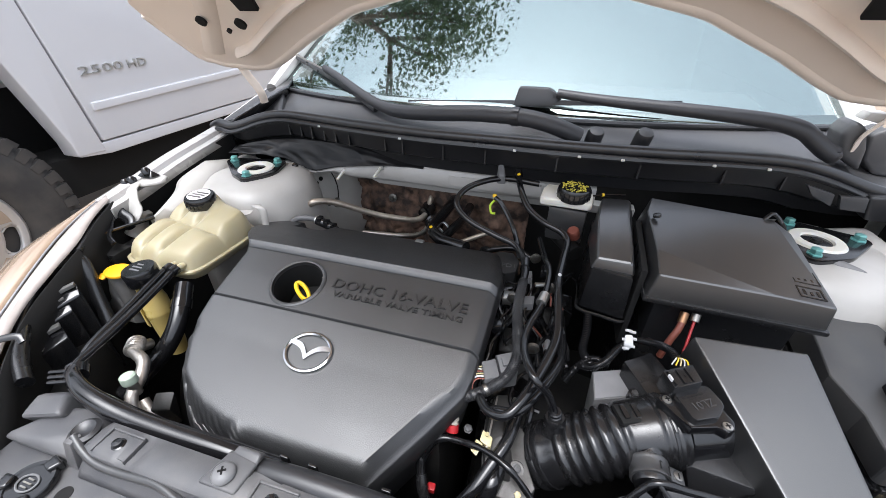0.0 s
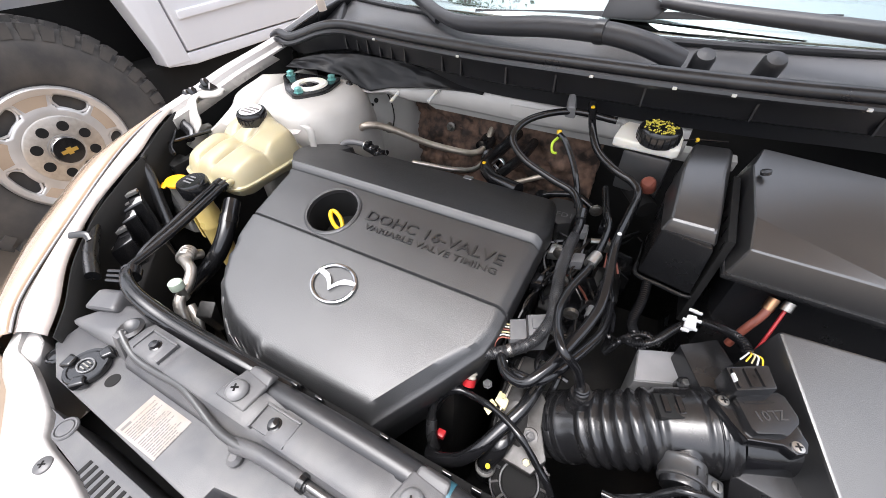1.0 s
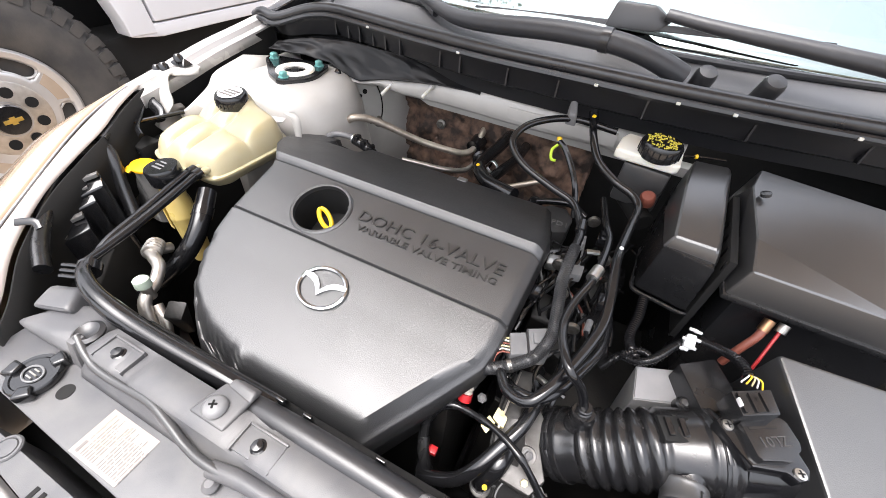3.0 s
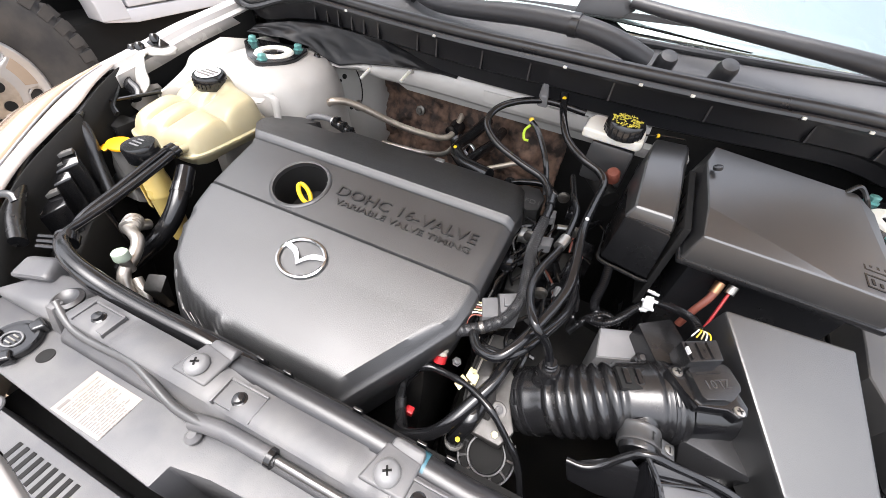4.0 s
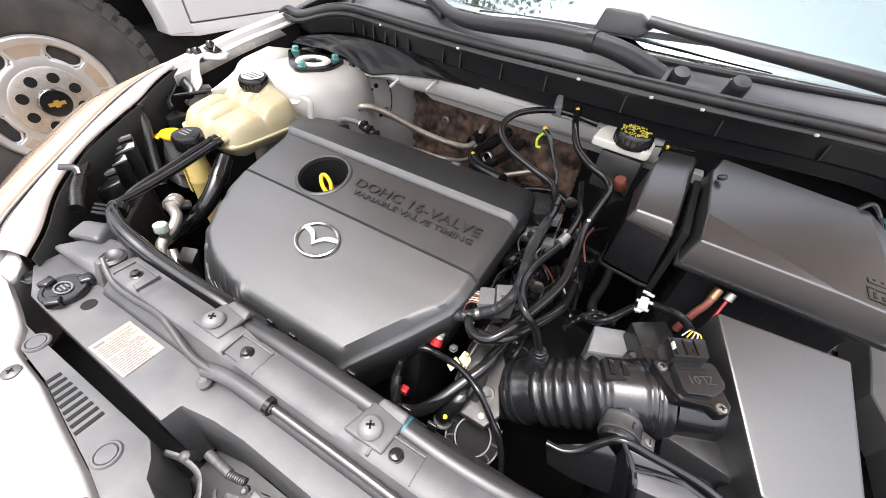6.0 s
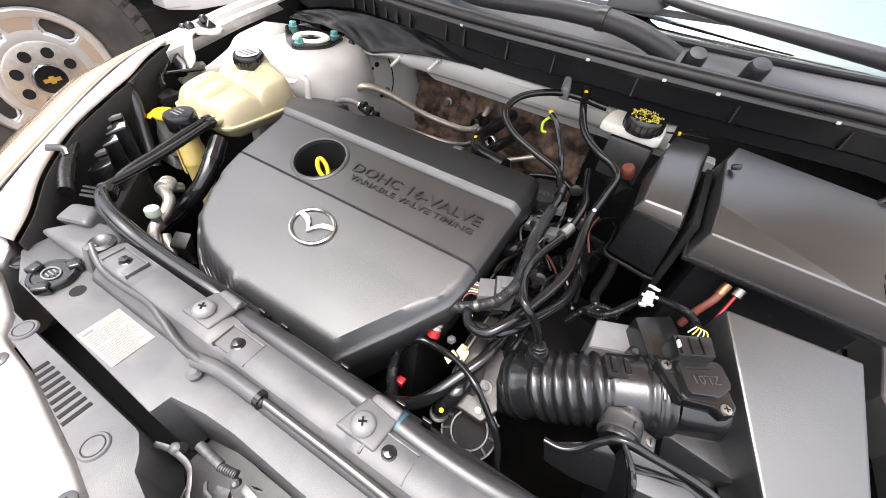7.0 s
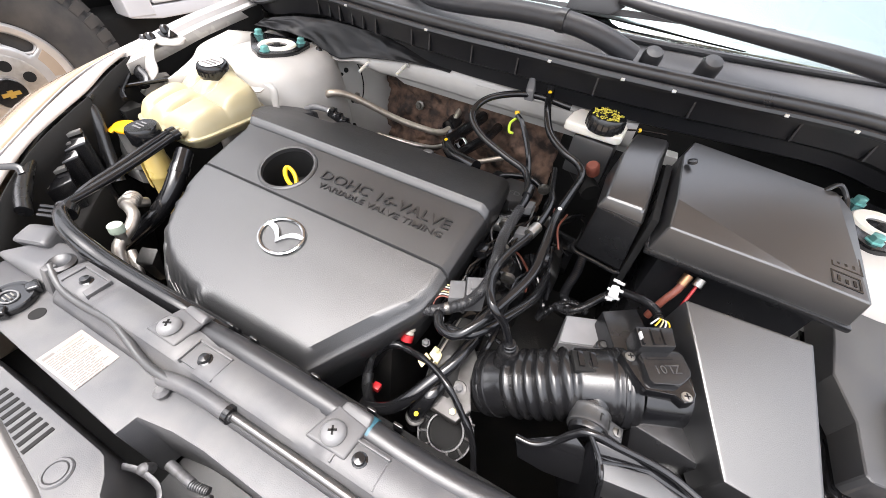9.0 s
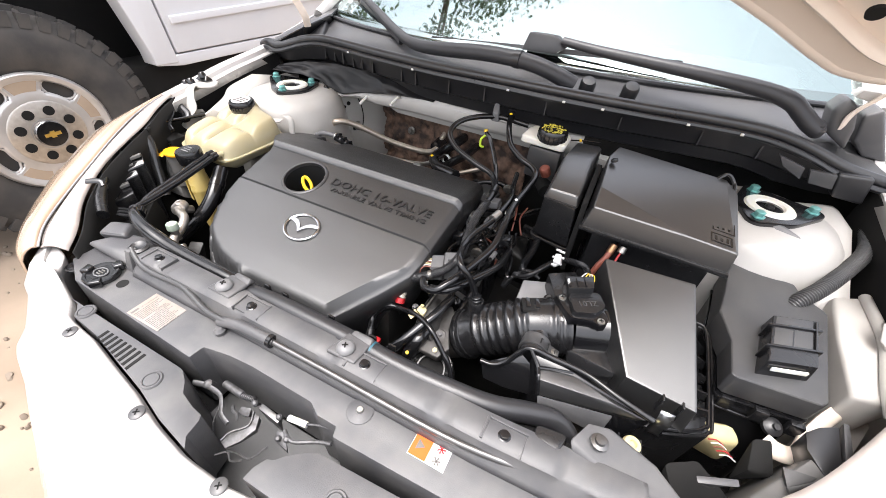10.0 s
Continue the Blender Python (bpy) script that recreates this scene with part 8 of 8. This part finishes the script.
for k in range(16):
    x, y, z = rng.uniform(0.065, 0.19), rng.uniform(0.66, 0.93), rng.uniform(0.79, 0.85)
    a = rng.uniform(-2.6, -0.5)
    pts = [(x, y, z)]
    for _ in range(5):
        a += rng.uniform(-0.45, 0.45)
        x, y, z = min(0.19, max(0.064, x + 0.02 * math.cos(a))), y + 0.02 * math.sin(a), z + rng.uniform(-0.006, 0.006)
        pts.append((x, y, z))
    r = rng.choice([0.0014, 0.0018, 0.0024, 0.0032])
    ob = tagged(part("wiring_lead", tube(pts, r, n=6), rng.choice([rubber, gloss_plastic, rubber, gloss_plastic, rubber, copper_red])), "thin taped lead in the loom tangle", "wiring", "leads beside the engine")
    if k % 3 == 0:
        q = pts[3]
        part("tape_band", tube([q, pts[4]], r + 0.0012, n=8), grey_conn if k % 2 else zinc, ob)
for x, y, z, dx in ((0.10, 0.735, 0.868, 0.3), (0.125, 0.69, 0.862, -0.2), (0.085, 0.78, 0.872, 0.1), (0.14, 0.82, 0.875, 0.4), (0.11, 0.885, 0.885, -0.3)):
    tagged(part("hose_clip", lathe([(0.0085, -0.003), (0.0095, -0.0025), (0.0095, 0.0025), (0.0085, 0.003)], (x, y, z), (dx, 1, 0.1), n=18), dark_zinc), "steel hose clip in the loom tangle", "clip", "hose clips beside the engine")
# meter loom with its white clip
ml = hose("corrugated_loom", [(0.304, 0.70, 0.889), (0.298, 0.715, 0.888), (0.285, 0.732, 0.878), (0.262, 0.742, 0.868), (0.243, 0.728, 0.86), (0.226, 0.707, 0.85), (0.21, 0.70, 0.84), (0.195, 0.708, 0.83)], 0.0056, rubber, "corrugated black loom to the air flow meter", "wiring", n=14, wave=(0.0030, 0.26))
wc = part("loom_clip", hull([(0.247, 0.735, 0.882), (0.257, 0.735, 0.884), (0.247, 0.725, 0.872), (0.26, 0.725, 0.87), (0.25, 0.745, 0.862), (0.262, 0.74, 0.86), (0.25, 0.728, 0.855)], 0.002), white_clip_mat, ml, "white nylon loom clip")
for a, c, d in ((0.003, 0.006, 0.012), (-0.003, 0.004, 0.015), (0.005, 0.0, 0.005), (-0.005, -0.002, 0.003), (0.004, -0.006, -0.004), (-0.003, -0.008, -0.008)):
    part("clip_wing", hull([(0.2535 + a + q, 0.733 + c + w, 0.873 + d + e) for q in (-0.0045, 0.0045) for w in (-0.0015, 0.0015) for e in (-0.0015, 0.0015)], 0.0006), white_clip_mat, wc)
for k in range(5):
    part("wire", tube([(0.304, 0.702, 0.889), (0.301 + 0.003 * k, 0.696, 0.893), (0.296 + 0.005 * k, 0.689, 0.888)], 0.0009, n=6), (white_clip_mat, yellow_plastic, cream_plastic)[k % 3], ml)
hose("corrugated_loom", [(0.205, 0.80, 0.85), (0.205, 0.775, 0.84), (0.20, 0.74, 0.83), (0.21, 0.712, 0.832), (0.225, 0.70, 0.82)], 0.0066, rubber, "corrugated black loom below the control unit box", "wiring", n=14, wave=(0.0032, 0.26))
hose("corrugated_loom", [(0.18, 0.70, 0.80), (0.195, 0.712, 0.825), (0.215, 0.722, 0.835), (0.235, 0.72, 0.828)], 0.0056, rubber, "corrugated black loom behind the intake tube", "wiring", n=14, wave=(0.0032, 0.26))
sheetm = tagged(part("silver_box", hull([(0.212, 0.70, 0.832), (0.257, 0.716, 0.834), (0.214, 0.655, 0.828), (0.261, 0.672, 0.830), (0.215, 0.66, 0.72), (0.255, 0.67, 0.72), (0.22, 0.7, 0.72), (0.255, 0.715, 0.72)], 0.002), grey_conn), "flat grey sensor box behind the intake tube", "sensor")
part("silver_top", hull([(0.2135, 0.698, 0.8325), (0.2555, 0.7135, 0.8345), (0.2155, 0.657, 0.8285), (0.2595, 0.6735, 0.8305), (0.2135, 0.698, 0.8335), (0.2555, 0.7135, 0.8355), (0.2155, 0.657, 0.8295), (0.2595, 0.6735, 0.8315)], 0), matte_silver, sheetm, "brushed metal top")
tagged(part("module_bracket", prism([(0.2475, 0.703), (0.286, 0.731), (0.304, 0.70), (0.296, 0.672), (0.2745, 0.648)][::-1], 0.74, 0.862, 0.002), box_plastic), "black bracket beside the air flow meter", "bracket")
for pts, m, lab in (([(0.330, 0.79, 0.896), (0.325, 0.775, 0.88), (0.316, 0.765, 0.86), (0.31, 0.76, 0.83)], copper_red, "reddish brown battery cable"), ([(0.345, 0.79, 0.897), (0.342, 0.78, 0.885), (0.333, 0.752, 0.855), (0.325, 0.73, 0.82)], red_plastic, "thin red battery cable")):
    c = hose("battery_cable", pts, 0.0048 if m is copper_red else 0.002, m, lab + " under the battery box", "cable", n=10)
    part("ferrule", tube([pts[0], tuple(Vector(pts[0]).lerp(Vector(pts[1]), 0.7))], 0.0062, n=12), brass if m is copper_red else dark_zinc, c, "metal ferrule")

# ---- pickup truck beside the car ----
truck = thing("pickup_truck", (-2.9, 2.0, 0), "silver white pickup truck parked alongside on dirt", "pickup truck")
TX = -1.98


def side_panel(outline, x0, x1, b=0.006):
    bm = bmesh.new()
    a = [bm.verts.new((x0, y, z)) for y, z in outline]
    c = [bm.verts.new((x1, y, z)) for y, z in outline]
    bm.faces.new(a)
    bm.faces.new(c[::-1])
    for i in range(len(a)):
        k = (i + 1) % len(a)
        bm.faces.new((a[i], c[i], c[k], a[k]))
    bmesh.ops.recalc_face_normals(bm, faces=bm.faces)
    return bevelled(bm, b, 3)


ARCH = [(1.452, 0.66), (1.448, 0.72), (1.40, 0.92), (1.362, 1.07), (1.28, 1.16), (1.15, 1.2), (0.70, 1.2), (0.52, 1.1), (0.40, 0.8), (0.38, 0.62)]
part("fender", side_panel([(1.575, 0.655), (1.507, 1.30), (1.50, 1.45), (-0.1, 1.40), (-0.2, 0.62)] + ARCH[::-1], TX, TX - 0.10), truck_paint, truck, "silver white front wing")
door = part("door", side_panel([(1.583, 0.70), (1.515, 1.30), (1.51, 1.45), (2.9, 1.48), (2.9, 0.70)], TX, TX - 0.10), truck_paint, truck, "silver white door")
part("door_moulding", side_panel([(1.60, 0.835), (1.60, 0.872), (2.88, 0.905), (2.88, 0.87)], TX + 0.012, TX - 0.02, 0.005), truck_paint, door, "body-coloured rubbing strip")
lettering("door_badge", "2500", (TX + 0.004, 1.615, 0.985), (0, 1, 0.02), (0, 0, 1), 0.205, 0.004, zinc, door, "chrome raised lettering", height=0.036)
lettering("door_badge", "HD", (TX + 0.004, 1.845, 0.9896), (0, 1, 0.02), (0, 0, 1), 0.10, 0.004, zinc, door, "chrome raised lettering", height=0.036)
part("sill", side_panel([(1.46, 0.655), (1.58, 0.692), (2.9, 0.692), (2.9, 0.64), (1.6, 0.635)], TX - 0.004, TX - 0.1), truck_paint, truck, "silver white sill")
part("underbody", hull([(TX - 0.1, 0.0, 0.45), (TX - 0.1, 5.2, 0.45), (-3.8, 0.0, 0.45), (-3.8, 5.2, 0.45), (TX - 0.12, 0.0, 0.64), (TX - 0.12, 5.2, 0.64), (-3.8, 0, 0.64), (-3.8, 5.2, 0.64)], 0.02), void_black, truck, "dark underbody")
part("arch_liner", hull([(TX - 0.34, 0.30, 0.5), (TX - 0.34, 1.6, 0.5), (TX - 0.34, 1.6, 1.3), (TX - 0.34, 0.3, 1.3), (TX - 0.5, 0.3, 0.5), (TX - 0.5, 1.6, 0.5), (TX - 0.5, 1.6, 1.3), (TX - 0.5, 0.3, 1.3)], 0.02), void_black, truck, "black wheel arch liner")
part("hull_body", hull([(TX - 0.10, 1.7, 0.7), (TX - 0.16, 1.5, 1.45), (TX - 0.1, 5.2, 0.7), (TX - 0.1, 5.2, 1.45), (-3.9, 1.7, 0.7), (-3.9, 5.2, 0.7), (-3.85, 1.5, 1.45), (-3.85, 5.2, 1.45)], 0.04), truck_paint, truck, "silver white body")
part("front_clip", hull([(TX - 0.5, -0.2, 0.6), (TX - 0.3, -0.2, 1.38), (TX - 0.5, 1.6, 0.6), (TX - 0.1, 1.6, 1.44), (-3.9, -0.2, 0.6), (-3.9, 1.6, 0.6), (-3.85, -0.2, 1.38), (-3.85, 1.6, 1.44)], 0.03), truck_paint, truck, "silver white front end")
part("cabin", hull([(TX - 0.12, 1.75, 1.45), (TX - 0.12, 4.0, 1.45), (TX - 0.32, 2.4, 1.98), (TX - 0.32, 3.9, 1.98), (-3.78, 1.75, 1.45), (-3.78, 4.0, 1.45), (-3.58, 2.4, 1.98), (-3.58, 3.9, 1.98)], 0.04), truck_paint, truck, "silver white cab")
WC = Vector((TX - 0.035, 0.902, 0.484))
wheel = part("wheel", lathe([(0.232, -0.24), (0.30, -0.275), (0.42, -0.27), (0.462, -0.24), (0.474, -0.19), (0.478, -0.10), (0.474, -0.05), (0.462, -0.012), (0.43, 0.012), (0.38, 0.022), (0.31, 0.022), (0.266, 0.012), (0.248, 0.0), (0.240, -0.01)], WC, (1, 0, 0), n=90), tyre_rubber, truck, "dusty all-terrain tyre")
for row, (d0, d1) in enumerate(((-0.005, 0.018), (-0.075, -0.03), (-0.14, -0.09))):
    r0, r1 = (0.415, 0.468) if row == 0 else (0.465, 0.488)
    bm = bmesh.new()
    res = bmesh.ops.create_cube(bm, size=1)
    for v, (r, aa, d) in zip(res["verts"], [(r, a, d) for r in (r0, r1) for a in (-0.045, 0.045) for d in (d0, d1)]):
        v.co = Vector((d, r * math.cos(aa), r * math.sin(aa)))
    first = None
    for k in range(44):
        if first is None:
            bmesh.ops.translate(bm, verts=bm.verts, vec=truck.location)
            first = part("tread_block", bm, tyre_rubber, wheel, smooth=0)
            block = first
        else:
            block = new("tread_block", first.data)
            block.parent = wheel
        block.matrix_basis = Matrix.Translation(WC - truck.location) @ Matrix.Rotation(2 * math.pi * (k + 0.5 * (row % 2)) / 44, 4, "X")
bm = bmesh.new()
NSEG = 160
radii = [0.246, 0.240, 0.231, 0.224, 0.216, 0.206, 0.196, 0.186, 0.176, 0.168, 0.156, 0.140, 0.132, 0.122, 0.112, 0.098, 0.084, 0.070, 0.060]
depth = [0.006, 0.012, 0.010, 0.004, 0.002, 0.002, 0.002, 0.002, 0.002, 0.004, 0.005, 0.006, 0.005, 0.006, 0.006, 0.004, 0.006, 0.010, 0.012]
rings = []
for r, d in zip(radii, depth):
    rings.append([bm.verts.new(WC + Vector((d, r * math.sin(2 * math.pi * k / NSEG), r * math.cos(2 * math.pi * k / NSEG)))) for k in range(NSEG)])
for j in range(len(radii) - 1):
    for k in range(NSEG):
        ph = ((k + 0.5) / NSEG * 5) % 1
        mid_r = (radii[j] + radii[j + 1]) / 2
        if 0.165 < mid_r < 0.226 and abs(ph - 0.5) < 0.235 - 5.0 * max(0, abs(mid_r - 0.196) - 0.018):
            continue
        bm.faces.new((rings[j][k], rings[j][(k + 1) % NSEG], rings[j + 1][(k + 1) % NSEG], rings[j + 1][k]))
rim_ob = part("rim", bm, rim_metal, wheel, "silver five-spoke alloy rim", smooth=50, solid=0.02)
for k in range(5):
    # beige painted field on each spoke
    a0 = 2 * math.pi * k / 5
    field = [WC + Vector((0.0, r * math.sin(a0 + d), r * math.cos(a0 + d))) for r, d in ((0.158, -0.20), (0.158, 0.20), (0.185, 0.235), (0.212, 0.26), (0.232, 0.28), (0.234, 0.14), (0.235, 0.0), (0.234, -0.14), (0.232, -0.28), (0.212, -0.26), (0.185, -0.235))]
    part("spoke_field", side_panel([(p.y, p.z) for p in field], WC.x + 0.002, WC.x + 0.0125, 0.002), spoke_paint, rim_ob, "beige painted spoke field")
    a1 = a0 + math.pi / 5
    part("window_lip", tube([WC + Vector((0.004, r * math.sin(a1 + d), r * math.cos(a1 + d))) for r, d in ((0.170, -0.20), (0.168, 0.0), (0.170, 0.20), (0.196, 0.305), (0.222, 0.24), (0.226, 0.0), (0.222, -0.24), (0.196, -0.305), (0.170, -0.20))], 0.0055, n=8), rim_metal, rim_ob, "rounded lip of the opening")
part("brake_drum", lathe([(0.235, -0.12), (0.235, -0.07), (0.0, -0.06)], WC, (1, 0, 0), n=40), void_black, wheel, "dark brake behind the rim")
for k in range(8):
    a = 2 * math.pi * (k + 0.5) / 8
    part("lug_hole", lathe([(0.0205, 0), (0.0205, 0.0015), (0.0, 0.0015)], WC + Vector((0.0215, 0.098 * math.sin(a), 0.098 * math.cos(a))), (1, 0, 0), n=16), void_black, wheel, "dark lug recess")
part("hub_plate", lathe([(0.140, -0.004), (0.139, 0.007), (0.133, 0.011), (0.0, 0.011)], WC + Vector((0.010, 0, 0)), (1, 0, 0), n=44), bare_pipe, wheel, "bright hub plate")
part("plate_groove", lathe([(0.1400, 0), (0.1435, 0.0005), (0.1435, -0.01)], WC + Vector((0.0085, 0, 0)), (1, 0, 0), n=60), void_black, wheel, "dark ring round the hub plate")
part("hub_cap", lathe([(0.058, 0), (0.056, 0.012), (0.050, 0.018), (0.0, 0.020)], WC + Vector((0.018, 0, 0)), (1, 0, 0), n=34), chrome, wheel, "chrome hub cap")
part("hub_disc", lathe([(0.053, -0.006), (0.053, 0.001), (0.0, 0.002)], WC + Vector((0.0375, 0, 0)), (1, 0, 0), n=30), gloss_plastic, wheel, "black hub disc")
part("hub_badge", side_panel([(WC.y + y, WC.z + z) for y, z in ((-0.03, -0.007), (-0.009, -0.007), (-0.009, -0.014), (0.009, -0.014), (0.009, -0.007), (0.03, -0.007), (0.03, 0.007), (0.009, 0.007), (0.009, 0.014), (-0.009, 0.014), (-0.009, 0.007), (-0.03, 0.007))], WC.x + 0.0385, WC.x + 0.0425, 0), gold, wheel, "plain gold badge shape")

# ---- trees mirrored in the windscreen ----
def tree(at, height, spread, seed, leaves):
    r = random.Random(seed)
    t = thing("tree", at, "tall leafy tree with an uneven open crown", "tree", "trees beside the drive")
    base = Vector(at)
    bm = tube([tuple(base), tuple(base + Vector((0.1, 0.05, height * 0.35))), tuple(base + Vector((-0.05, 0.1, height * 0.8)))], 0.2, n=12, ring=lambda q: 0.22 * (1 - 0.75 * q))
    tips = []
    for k in range(11):
        a, h = r.uniform(0, 2 * math.pi), height * r.uniform(0.35, 0.8)
        tip = base + Vector((spread * r.uniform(0.4, 0.95) * math.cos(a), spread * r.uniform(0.4, 0.95) * math.sin(a), h + height * r.uniform(0.1, 0.3)))
        s = base + Vector((0, 0, h))
        tube([tuple(s), tuple(s.lerp(tip, 0.5) + Vector((0, 0, 0.2))), tuple(tip)], 0.06, n=7, bm=bm, ring=lambda q: 0.075 * (1 - 0.85 * q))
        tips += [s.lerp(tip, q) for q in (0.5, 0.7, 0.85, 1.0)]
    part("trunk", bm, bark, t, "brown trunk and limbs")
    verts, faces = [], []
    for k in range(leaves):
        c = r.choice(tips) + Vector((r.gauss(0, 0.42), r.gauss(0, 0.42), r.gauss(0, 0.34))) * (spread / 3)
        s = r.uniform(0.05, 0.11)
        q = Euler((r.uniform(0, 6), r.uniform(0, 6), r.uniform(0, 6))).to_matrix()
        n = len(verts)
        verts += [c + q @ Vector(p) * s for p in ((-1, 0, 0), (0, -0.5, 0.1), (1.1, 0, 0), (0, 0.5, 0.1))]
        faces.append((n, n + 1, n + 2, n + 3))
    me = bpy.data.meshes.new("crown")
    me.from_pydata([v - base for v in verts], [], faces)
    me.materials.append(leaf_mat)
    ob = new("crown", me)
    ob.parent = t
    return t


tree((-5.0, 6.0, 0), 9.5, 3.4, 3, 9000)
tree((-9.5, 4.0, 0), 8.5, 3.2, 5, 7000)
tree((-7.5, -6.0, 0), 9.0, 3.2, 9, 6000)
